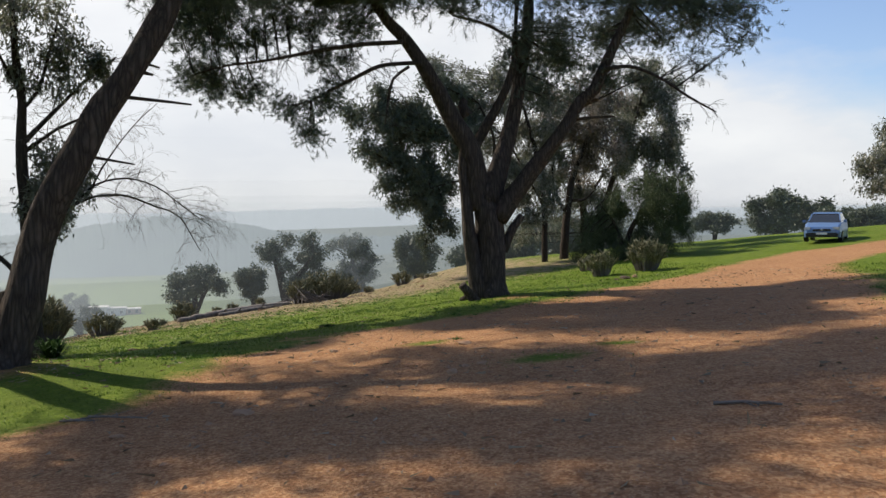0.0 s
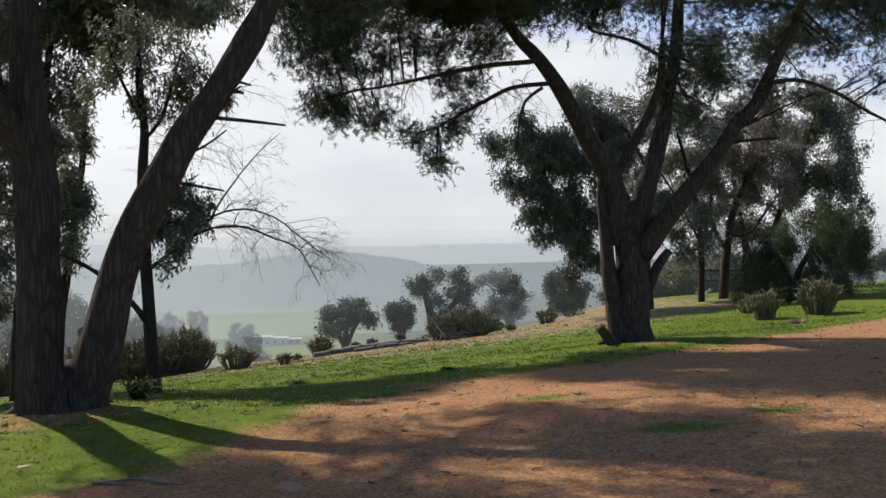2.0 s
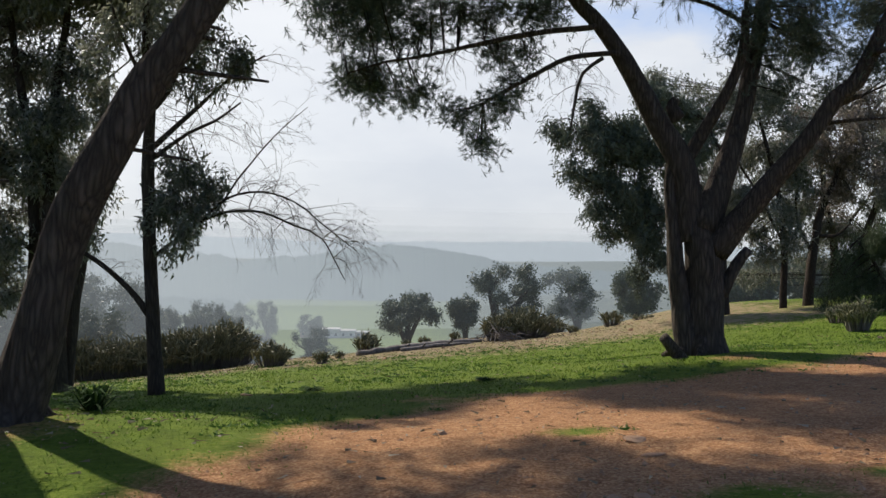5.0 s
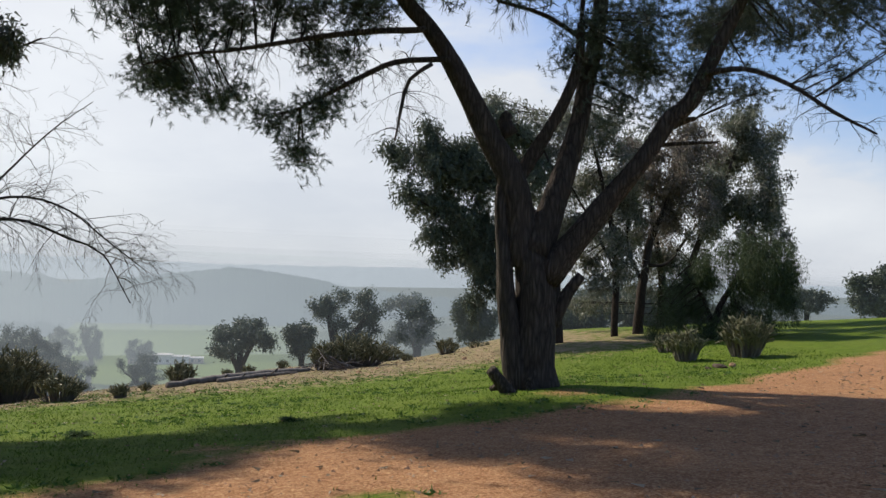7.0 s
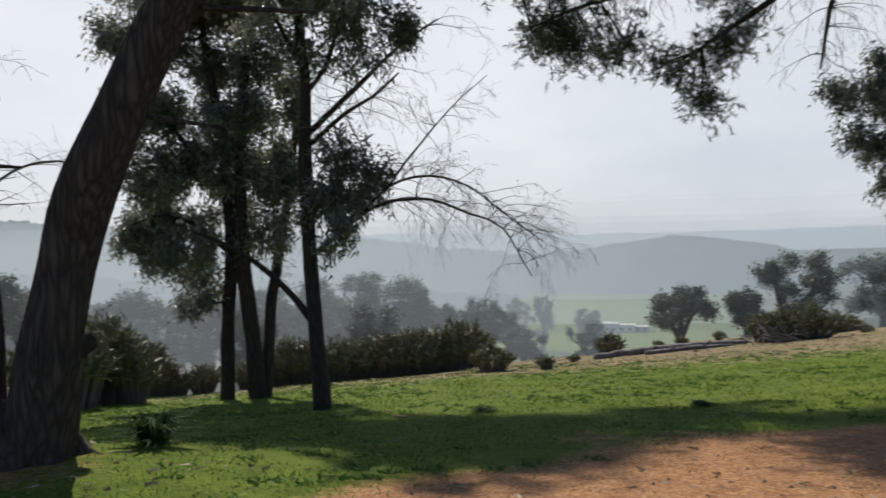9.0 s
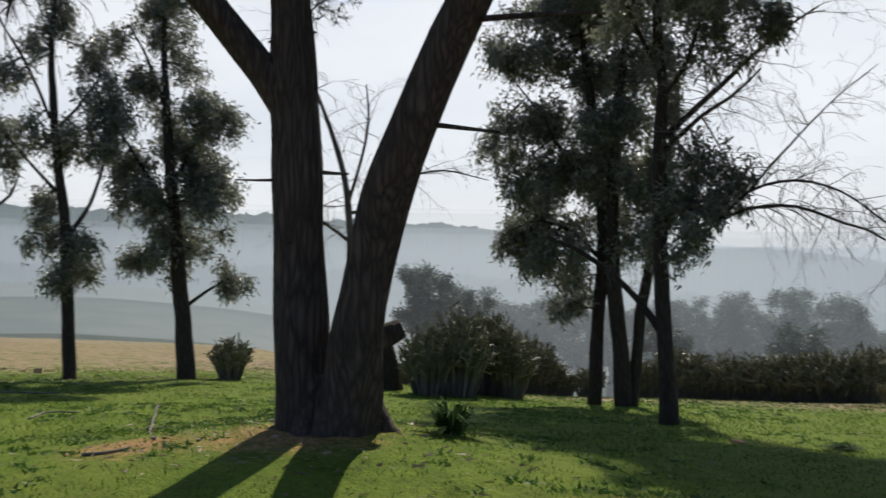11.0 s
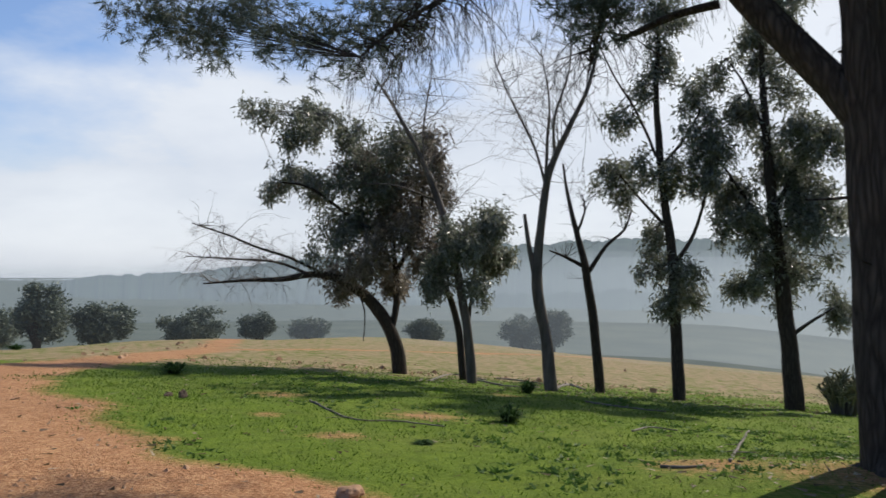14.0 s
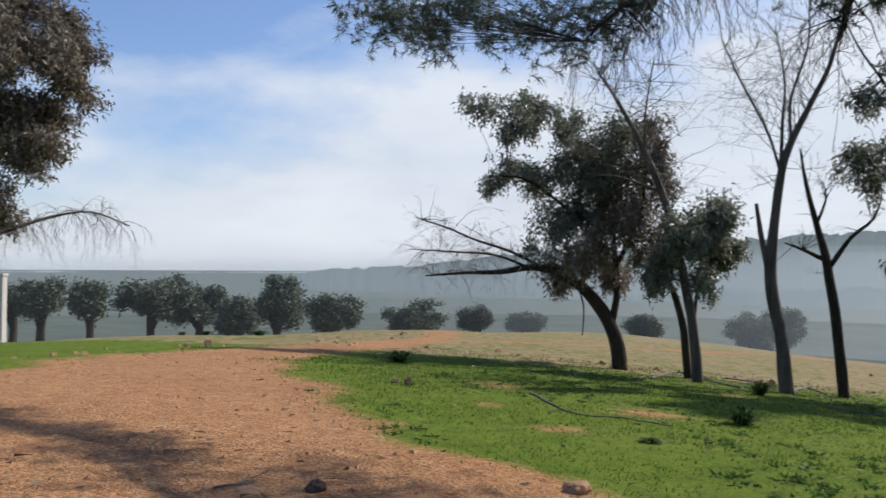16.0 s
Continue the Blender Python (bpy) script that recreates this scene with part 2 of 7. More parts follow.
    return m.surface(color, 0.95, normal=m.bump(h, 0.65, 0.06), spec=0.1)


# ---------------------------------------------------------------- terrain
def soft(v, w):
    """A smooth ramp: 0 below, v above, rounded over w."""
    return w * (math.log1p(math.exp(-abs(v / w))) + max(v / w, 0.0))


def ease(a, b, v):
    u = min(max((v - a) / (b - a), 0.0), 1.0)
    return u * u * (3 - 2 * u)


HUB = (4.0, 9.0)
CREST = [(-180, 60), (-127, 34), (-112, 45), (-97, 70), (-85, 105), (-60, 100), (-48, 50), (-35, 36), (-20, 40), (-8, 50), (4, 68), (18, 70), (40, 62), (70, 60), (180, 60)]


def between(table, v):
    for (a, p), (b, q) in zip(table, table[1:]):
        if v <= b:
            return p + (q - p) * ease(a, b, v)
    return table[-1][1]


def ground_z(x, y):
    z = 0.0554 * x - 0.02 * y - 0.07 * soft(y - 6, 4) - 0.42
    z += ease(-6, 8, x - 0.25 * y) * 0.05 * soft(0.62 * x + 0.78 * y - 30, 6)
    z += 0.4 * math.exp(-((x + 3.1) ** 2 + (y - 17) ** 2) / 9) + 0.3 * math.exp(-((x - 10) ** 2 + (y - 25.4) ** 2) / 16)
    z += ease(-12, -2, x) * (0.14 * ease(11, 18, y) + 0.25 * ease(28, 48, y) * ease(-4, 6, x))
    dx, dy = x - HUB[0], y - HUB[1]
    r, bearing = math.hypot(dx, dy), math.degrees(math.atan2(dx, dy))
    over = soft(r - between(CREST, bearing), 5)
    deep = 34.0 - 20.0 * ease(20, 50, abs(bearing + 20))
    fade = math.exp(-max(r - 120, 0) / 90)
    base = z * fade - 4.0 * (1 - fade)
    bumps = 0.05 * noise.noise((x * 0.35, y * 0.35, 0)) + 0.02 * noise.noise((x * 1.3, y * 1.3, 4)) + 0.3 * ease(30, 90, r) * noise.noise((x * 0.05, y * 0.05, 7))
    return base + bumps - deep * (1 - math.exp(-0.2 * over / deep))


# ---------------------------------------------------------------- mesh tools
def link_mesh(name, verts, faces, material, parent=None, label="", smooth=False):
    me = bpy.data.meshes.new(name)
    me.from_pydata(verts, [], faces)
    if smooth:
        me.polygons.foreach_set("use_smooth", [True] * len(me.polygons))
    me.materials.append(material)
    ob = new(name, me)
    if parent is not None:
        ob.parent = parent
    if label:
        tagged(ob, label)
    return ob


def part(name, bm, material, parent, label="", smooth=False):
    me = bpy.data.meshes.new(name)
    bm.to_mesh(me)
    bm.free()
    if smooth:
        me.polygons.foreach_set("use_smooth", [True] * len(me.polygons))
    me.materials.append(material)
    ob = new(name, me)
    ob.parent = parent
    if label:
        tagged(ob, label)
    return ob


def quads(name, corners, material, parent=None, label=""):
    """One mesh of separate quads or triangles from an array (n, k, 3)."""
    n, k = corners.shape[:2]
    me = bpy.data.meshes.new(name)
    me.vertices.add(n * k)
    me.vertices.foreach_set("co", corners.astype(np.float32).ravel())
    me.loops.add(n * k)
    me.loops.foreach_set("vertex_index", np.arange(n * k, dtype=np.int32))
    me.polygons.add(n)
    me.polygons.foreach_set("loop_start", np.arange(0, n * k, k, dtype=np.int32))
    me.update(calc_edges=True)
    me.materials.append(material)
    ob = new(name, me)
    if parent is not None:
        ob.parent = parent
    if label:
        tagged(ob, label)
    return ob


def thing(name, place, label, category, group="", kind=""):
    ob = new(name)
    ob.location = place
    return tagged(ob, label, category, group, kind)


class Tube:
    """Collects tapered, slightly crooked branches into one mesh."""

    def __init__(self):
        self.verts, self.faces = [], []

    def add(self, points, sides=8, rough=0.0, rng=None):
        ps = [Vector(p[:3]) for p in points]
        rs = [p[3] for p in points]
        start = len(self.verts)
        side = None
        for i, p in enumerate(ps):
            d = (ps[min(i + 1, len(ps) - 1)] - ps[max(i - 1, 0)]).normalized()
            if side is None:
                side = d.orthogonal().normalized()
            side = (side - d * side.dot(d)).normalized()
            up = d.cross(side)
            for k in range(sides):
                a = 2 * math.pi * k / sides
                r = rs[i]
                if rough:
                    r *= 1 + rough * noise.noise((math.cos(a) * 1.7 + p.x, math.sin(a) * 1.7 + p.y, p.z * 0.9)) + rough * 0.5 * math.sin(a * 3 + p.z * 1.3)
                self.verts.append(p + (side * math.cos(a) + up * math.sin(a)) * r)
        for i in range(len(ps) - 1):
            for k in range(sides):
                a, b = start + i * sides + k, start + i * sides + (k + 1) % sides
                self.faces.append((a, b, b + sides, a + sides))
        self.faces.append(tuple(start + k for k in range(sides))[::-1])
        self.faces.append(tuple(start + (len(ps) - 1) * sides + k for k in range(sides)))


def curve_through(points, step):
    """Catmull-Rom through (x, y, z, r) points, about one point each step metres."""
    p = [np.array(q, float) for q in points]
    p = [2 * p[0] - p[1], *p, 2 * p[-1] - p[-2]]
    out = []
    for a, b, c, d in zip(p, p[1:], p[2:], p[3:]):
        n = max(2, int(np.linalg.norm((c - b)[:3]) / step))
        for i in range(n):
            u = i / n
            q = 0.5 * (2 * b + (c - a) * u + (2 * a - 5 * b + 4 * c - d) * u * u + (3 * b - a - 3 * c + d) * u**3)
            q[3] = max(b[3] + (c[3] - b[3]) * u, 0.002)
            out.append(q)
    out.append(p[-2])
    return out


def unit(v):
    return v / np.maximum(np.linalg.norm(v, axis=-1, keepdims=True), 1e-9)


def leaf_tips(at, way, length, width, rng):
    """Pointed leaves or needles: slim triangles from at along way."""
    n = len(at)
    side = unit(np.cross(way, rng.normal(size=(n, 3))))
    length, width = np.asarray(length)[:, None], np.asarray(width)[:, None]
    return np.stack([at - side * width, at + side * width, at + way * length], 1)


class Tree:
    """A tree: an empty at its foot with trunk, limbs, twigs and crown under it."""

    def __init__(self, name, foot, label, seed, wood, twig_wood=None, group="", category="tree"):
        self.thing = thing(name, foot, label, category, group)
        self.foot, self.rng, self.rand = np.array(foot, float), np.random.default_rng(seed), random.Random(seed)
        self.wood, self.twig_wood = wood, twig_wood or wood
        self.spine, self.twigs = [], Tube()

    def limb(self, name, points, step=0.25, sides=10, rough=0.12, wood=None, crook=0.03):
        """points: metres from the foot, and the radius."""
        line = curve_through(points, step)
        phase = self.rng.uniform(0, 50, 3)
        for i, q in enumerate(line):
            s = i * step * 1.1
            f = crook * min(1, i / 3)
            q[:3] += f * np.array([noise.noise((s, phase[0], 0)), noise.noise((s, phase[1], 3)), 0.3 * noise.noise((s, phase[2], 6))])
        tube = Tube()
        tube.add(line, sides, rough)
        link_mesh(name, tube.verts, tube.faces, wood or self.wood, self.thing, smooth=True)
        self.spine += [(q[:3].copy(), q[3]) for q in line]
        return line

    def flare(self, radius, count=6, spread=1.6):
        """Root buttresses round the foot."""
        tube = Tube()
        for i in range(count):
            a = 2 * math.pi * (i + self.rand.uniform(-0.3, 0.3)) / count
            out = radius * self.rand.uniform(0.75, 1.0) * spread
            c, s = math.cos(a), math.sin(a)
            bend = self.rand.uniform(-0.3, 0.3)
            tube.add([(c * radius * 0.45, s * radius * 0.45, radius * 1.4, radius * 0.34), (c * radius * 0.8, s * radius * 0.8, radius * 0.55, radius * 0.32),
                      (c * radius * 1.15 - s * bend * radius, s * radius * 1.15 + c * bend * radius, radius * 0.12, radius * 0.26), (c * out - s * bend * out, s * out + c * bend * out, -radius * 0.18, radius * 0.12)], 7, 0.1)
        link_mesh("root", tube.verts, tube.faces, self.wood, self.thing, smooth=True)

    def nearest(self, p):
        best = min(self.spine, key=lambda s: (s[0][0] - p[0]) ** 2 + (s[0][1] - p[1]) ** 2 + (s[0][2] - p[2] - 0.3) ** 2)
        return best[0], best[1]

    def bare_twigs(self, line, count, length, radius, droop=0.0, side=None, depth=2, start=0.25):
        """Leafless side twigs along a limb, forking again."""
        rand = self.rand
        for _ in range(count):
            q = line[int(rand.uniform(start, 0.999) * (len(line) - 1))]
            way = Vector((rand.gauss(0, 1), rand.gauss(0, 1), rand.gauss(0.35, 0.7)))
            if side is not None:
                way += Vector(side) * 1.3
            self._twig(Vector(q[:3]), way.normalized(), length * rand.uniform(0.5, 1.15), min(radius, q[3] * 0.7), droop, depth)

    def _twig(self, p, way, length, radius, droop, depth):
        rand, n = self.rand, 5
        pts = [(*p, radius)]
        for i in range(1, n + 1):
            way = (way + Vector((rand.gauss(0, 0.16), rand.gauss(0, 0.16), rand.gauss(0, 0.16) - droop / n))).normalized()
            p = p + way * (length / n)
            pts.append((*p, max(radius * (1 - 0.85 * i / n), 0.0025)))
            if depth > 0 and i > 1 and rand.random() < 0.75:
                w2 = (way + Vector((rand.gauss(0, 0.55), rand.gauss(0, 0.55), rand.gauss(0, 0.5)))).normalized()
                self._twig(p, w2, length * rand.uniform(0.3, 0.6), radius * (1 - 0.8 * i / n) * 0.7, droop, depth - 1)
        self.twigs.add(pts, 3)

    def crown(self, style, blobs, leaves, density=1.0, size=1.0, name="crown", extra=0):
        """blobs: (x, y, z, half width, half height) in metres from the foot. Sprigs on forking twigs fill each blob."""
        rng, made = self.rng, []
        lumps = []
        for x, y, z, rw, rh in blobs:
            loose = style == "gum"
            for _ in range(7 if loose else 4):
                o = unit(rng.normal(size=3)) * (rng.uniform(0.2, 1.05) if loose else rng.uniform(0.1, 0.7))
                f = rng.uniform(0.26, 0.6) if loose else rng.uniform(0.4, 0.8)
                lumps.append((x + o[0] * rw, y + o[1] * rw, z + o[2] * rh, rw * f, rh * f * rng.uniform(0.8, 1.25)))
        for x, y, z, rw, rh in lumps:
            c = np.array([x, y, z])
            root, r = self.nearest(c)
            mid = root * 0.5 + c * 0.5 + rng.normal(size=3) * 0.08 * rw + (0, 0, 0.08 * rh)
            thick = min(r * 0.6, 0.012 + 0.03 * rw)
            self.twigs.add(curve_through([(*root, thick), (*mid, thick * 0.7), (*c, thick * 0.4)], 0.8), 4)
            count = max(4, int(density * 45 * (rw * rw * rh) ** 0.62))
            d = unit(rng.normal(size=(count, 3))) * (rng.uniform(0.06, 1, (count, 1)) ** 0.42)
            lump = 0.6 + (0.45 if style == "oak" else 0.85) * rng.random((count, 1)) ** 2.2
            tips = c + d * lump * (rw, rw, rh)
            along = rng.uniform(0.25, 1.0, (max(2, int(count * 0.6)), 1))
            tips = np.concatenate([tips, root * (1 - along) + c * along + rng.normal(size=(len(along), 3)) * 0.42 * (rw, rw, rh)])
            for t in tips[:: max(1, count // 4)] if style != "oak" else ():
                self.twigs.add([(*c, thick * 0.35), (*(c * 0.4 + t * 0.6 + rng.normal(size=3) * 0.1 * rw), thick * 0.22), (*t, 0.003)], 3)
            made.append(np.concatenate([tips, unit(tips - c + rng.normal(size=tips.shape) * 0.2 * rw)], 1))
        tips = np.concatenate(made)
        at, out = tips[:, :3], tips[:, 3:]
        n = len(at)
        if style == "gum":
            k = 17
            a = np.repeat(at, k, 0) + rng.normal(size=(n * k, 3)) * (0.10, 0.10, 0.15) * size
            w = unit(np.repeat(out, k, 0) * 0.35 + rng.normal(size=(n * k, 3)) * 0.55 + (0, 0, -0.75))
            q = leaf_tips(a, w, rng.uniform(0.11, 0.20, n * k) * size, rng.uniform(0.018, 0.033, n * k) * size, rng)
        elif style == "needle":
            k, shoots = 22, 3
            a0 = np.repeat(at, shoots, 0) + rng.normal(size=(n * shoots, 3)) * 0.2 * size
            o0 = unit(np.repeat(out, shoots, 0) * 0.7 + rng.normal(size=(n * shoots, 3)) * 0.5 + (0, 0, -0.1))
            a = np.repeat(a0, k, 0) + np.repeat(o0, k, 0) * rng.uniform(-0.16, 0.04, (n * shoots * k, 1)) * size
            w = unit(np.repeat(o0, k, 0) * 0.75 + rng.normal(size=(n * shoots * k, 3)) * 0.55)
            q = leaf_tips(a, w, rng.uniform(0.10, 0.17, n * shoots * k) * size, np.full(n * shoots * k, 0.0062 * size), rng)
        elif style == "weep":
            k = 34
            drop = rng.uniform(0, 1.0, (n * k, 1)) * size
            a = np.repeat(at, k, 0) + rng.normal(size=(n * k, 3)) * (0.07, 0.07, 0.03) * size - np.concatenate([np.zeros((n * k, 2)), drop], 1)
            w = unit(rng.normal(size=(n * k, 3)) * 0.5 + (0, 0, -0.9))
            q = leaf_tips(a, w, rng.uniform(0.10, 0.18, n * k) * size, rng.uniform(0.010, 0.016, n * k) * size, rng)
        else:
            k = 18
            a = np.repeat(at, k, 0) + rng.normal(size=(n * k, 3)) * 0.2 * size
            w = unit(rng.normal(size=(n * k, 3)) + np.repeat(out, k, 0) * 0.5)
            q = leaf_tips(a, w, rng.uniform(0.13, 0.26, n * k) * size, rng.uniform(0.04, 0.08, n * k) * size, rng)
        tagged(quads(name, q, leaves, self.thing), kind="stuff")

    def done(self):
        if self.twigs.faces:
            tagged(link_mesh("twig_mass", self.twigs.verts, self.twigs.faces, self.twig_wood, self.thing), kind="stuff")
        return self.thing


# ---------------------------------------------------------------- ground
NORTH_EDGE = [(-90, -1), (-45, 3.4), (-34, 4.5), (-25, 4.6), (-17.5, 3.6), (-13.3, 4.1), (-9.1, 6.7), (-4.6, 8.9), (-2.6, 11.2), (-1.0, 13.3), (0.3, 15.6), (1.4, 18.4), (3.4, 20.9), (6.0, 21.7), (9.6, 22.1), (12.4, 24.0), (15.2, 26.6), (20.4, 30.6), (25.0, 33.0), (31, 33.6), (40, 34.2), (60, 35)]
SOUTH_EDGE = [(-90, -4), (-45, 1.6), (-33.5, 3.1), (-20, 1.2), (-13, 0), (-8.2, 0.4), (-3, -3.5), (4, -4), (8, 3.5), (7.2, 6.6), (10.9, 11.7), (16.4, 18.0), (20.6, 23.6), (25, 27.2), (32, 28.6), (45, 29), (60, 29)]
TRACK = [(-27, 3.4, 0.9), (-33.5, 4.8, 0.9), (-41, 9.7, 0.9), (-55, 18.9, 1.1), (-80, 38, 1.2)]


def side_of(line, x, y):
    """Signed metres from a line, positive to the left of it."""
    best = (1e18, 1.0)
    for (ax, ay), (bx, by) in zip(line, line[1:]):
        ux, uy = bx - ax, by - ay
        u = min(max(((x - ax) * ux + (y - ay) * uy) / (ux * ux + uy * uy), 0), 1)
        d = (x - ax - u * ux) ** 2 + (y - ay - u * uy) ** 2
        if d < best[0]:
            best = (d, 1.0 if ux * (y - ay) - uy * (x - ax) > 0 else -1.0)
    return math.sqrt(best[0]) * best[1]


def road_edge(x, y):
    """Metres outside the dirt road's edge (negative: on it)."""
    return max(side_of(NORTH_EDGE, x, y), -side_of(SOUTH_EDGE, x, y))


def track_edge(x, y):
    best = 1e9
    for (ax, ay, aw), (bx, by, bw) in zip(TRACK, TRACK[1:]):
        ux, uy = bx - ax, by - ay
        u = min(max(((x - ax) * ux + (y - ay) * uy) / (ux * ux + uy * uy), 0), 1)
        best = min(best, math.hypot(x - ax - u * ux, y - ay - u * uy) - aw - u * (bw - aw))
    return best


BARE = [(-4.3, 15.0, 1.0), (-10.1, 12.0, 1.0), (-13.0, 9.1, 0.9), (-3.1, 16.3, 1.5), (-7.0, 10.6, 0.6), (-9.0, 9.3, 0.5), (2.5, 20.8, 0.7), (9.3, 24.2, 0.9), (-16.5, 14.5, 0.7)]
GREEN = [(5.1, 12.8, 0.8), (6.6, 13.4, 0.5), (4.2, 16.2, 0.6)]


def dirt_at(x, y):
    d = min(road_edge(x, y), track_edge(x, y) + 0.3)
    worn = 1 - ease(-1.1, 1.0, d + 0.7 * noise.noise((x * 0.5, y * 0.5, 2)))
    for px, py, r in BARE:
        worn = max(worn, 0.62 * math.exp(-((x - px) ** 2 + (y - py) ** 2) / (r * r)))
    for px, py, r in GREEN:
        worn *= 1 - 0.75 * math.exp(-((x - px) ** 2 + 1.8 * (y - py) ** 2) / (r * r))
    return worn


def dry_at(x, y):
    """0 lush turf, 1 straw and litter."""
    west = ease(-19.5, -24, x + 0.12 * (y - 15)) * 0.62
    edge = ease(29, 40, y - 0.28 * x) * ease(34, 18, x) * 0.66
    rough = ease(45, 60, math.hypot(x - 4, y - 9)) * 0.25
    return max(west, edge, rough) + 0.12 * noise.noise((x * 0.2, y * 0.2, 9))


def build_ground():
    turns, radii, r = 300, [0.0], 0.6
    while r < 4200:
        radii.append(r)
        r *= 1.031 if r < 150 else 1.08
    verts, dirt, dry, scrub = [(*HUB, ground_z(*HUB))], [1.0], [0.0], [0.0]
    for r in radii[1:]:
        for k in range(turns):
            a = 2 * math.pi * k / turns
            x, y = HUB[0] + r * math.sin(a), HUB[1] + r * math.cos(a)
            verts.append((x, y, ground_z(x, y)))
            dirt.append(dirt_at(x, y) if r < 130 else 0.0)
            dry.append(dry_at(x, y) if r < 130 else 0.12)
            b = math.degrees(a) if a < math.pi else math.degrees(a) - 360
            meadow = ease(-30, -22, b) * ease(6, 0, b) * ease(200, 280, r) * ease(620, 540, r)
            scrub.append(ease(90, 135, r) * (1 - meadow))
    faces = [(0, 1 + k, 1 + (k + 1) % turns) for k in range(turns)]
    for i in range(len(radii) - 2):
        for k in range(turns):
            a, b = 1 + i * turns + k, 1 + i * turns + (k + 1) % turns
            faces.append((a, a + turns, b + turns, b))
    ob = link_mesh("ground", verts, faces, ground_material(), smooth=True)
    for name, values in (("dirt", dirt), ("dry", dry), ("scrub", scrub)):
        ob.data.attributes.new(name, "FLOAT", "POINT").data.foreach_set("value", values)
    return tagged(ob, "hillside of green turf with a red dirt road", "ground", kind="structure")


build_ground()


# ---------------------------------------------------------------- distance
def painted_haze_hill(name, color, pale, haze_share):
    """Far wooded slopes; their veil of haze is emission mixed into the material."""
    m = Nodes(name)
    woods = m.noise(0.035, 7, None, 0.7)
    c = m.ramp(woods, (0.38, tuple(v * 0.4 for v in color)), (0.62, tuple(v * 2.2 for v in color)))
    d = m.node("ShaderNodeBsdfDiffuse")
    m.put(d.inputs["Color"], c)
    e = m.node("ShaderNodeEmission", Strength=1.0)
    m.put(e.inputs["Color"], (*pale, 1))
    s = m.node("ShaderNodeMixShader", Fac=haze_share)
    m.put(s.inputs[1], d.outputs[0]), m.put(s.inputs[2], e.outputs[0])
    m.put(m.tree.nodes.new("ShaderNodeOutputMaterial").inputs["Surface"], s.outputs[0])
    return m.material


def ridge(label, radius, deep, profile, material, rough, seed):
    """A long wooded ridge: profile is bearing, height of its skyline in degrees above the level."""
    verts, faces, rows = [], [], 7
    steps = int((profile[-1][0] - profile[0][0]) / 0.1)
    for i in range(steps + 1):
        b = profile[0][0] + (profile[-1][0] - profile[0][0]) * i / steps
        a = radians(b)
        top = between(profile, b) + rough * (noise.noise((b * 0.35, seed, 0)) + 0.5 * noise.noise((b * 1.7, seed, 5)) + 0.55 * abs(noise.noise((b * 5.0, seed, 8))) + 0.3 * noise.noise((b * 14.0, seed, 9)))
        for j in range(rows + 1):
            u = j / rows
            r = radius + deep * u
            z = -45 + (math.tan(radians(top)) * (radius + deep) + 46) * math.sin(u * math.pi / 2)
            z += 2.5 * noise.noise((b * 0.8, u * 6, seed)) * u * (1 - u) * 4
            verts.append((HUB[0] + r * math.sin(a), HUB[1] + r * math.cos(a), z))
    for i in range(steps):
        for j in range(rows):
            a = i * (rows + 1) + j
            faces.append((a, a + rows + 1, a + rows + 2, a + 1))
    return tagged(link_mesh("backdrop", verts, faces, material, smooth=True), label, "hill", kind="structure")


ridge("far hill ridge paled by painted haze", 2300, 500, [(-180, 0.3), (-118, -0.4), (-60, 0.5), (-30, 0.5), (-18, 0.55), (-5, 0.3), (12, 0.5), (30, 0.2), (60, 0.4), (120, 0.3), (180, 0.3)], painted_haze_hill("far hills", (0.05, 0.07, 0.05), (0.50, 0.55, 0.60), 0.9), 0.1, 3)
ridge("grey wooded hill with painted-in haze", 300, 900, [(-116, -1.6), (-106, -0.1), (-92, 1.0), (-75, 2.05), (-60, 2.1), (-47, 1.7), (-36, 1.0), (-24, 0.35), (-14, -0.6), (-6, -2.6)], painted_haze_hill("middle hills", (0.035, 0.05, 0.03), (0.175, 0.215, 0.245), 0.55), 0.3, 11)
ridge("dark hill across the valley with painted haze", 560, 250, [(-34, -4.2), (-24, -3.0), (-14, -1.6), (-8, -0.75), (-3, -0.1), (0, 0.05), (3, -0.3), (7, -1.0), (12, -1.4), (18, -1.4), (30, -1.0), (50, -0.6), (75, -0.8), (130, -0.5), (180, -0.6)], painted_haze_hill("near hills", (0.035, 0.05, 0.03), (0.165, 0.21, 0.245), 0.55), 0.22, 23)


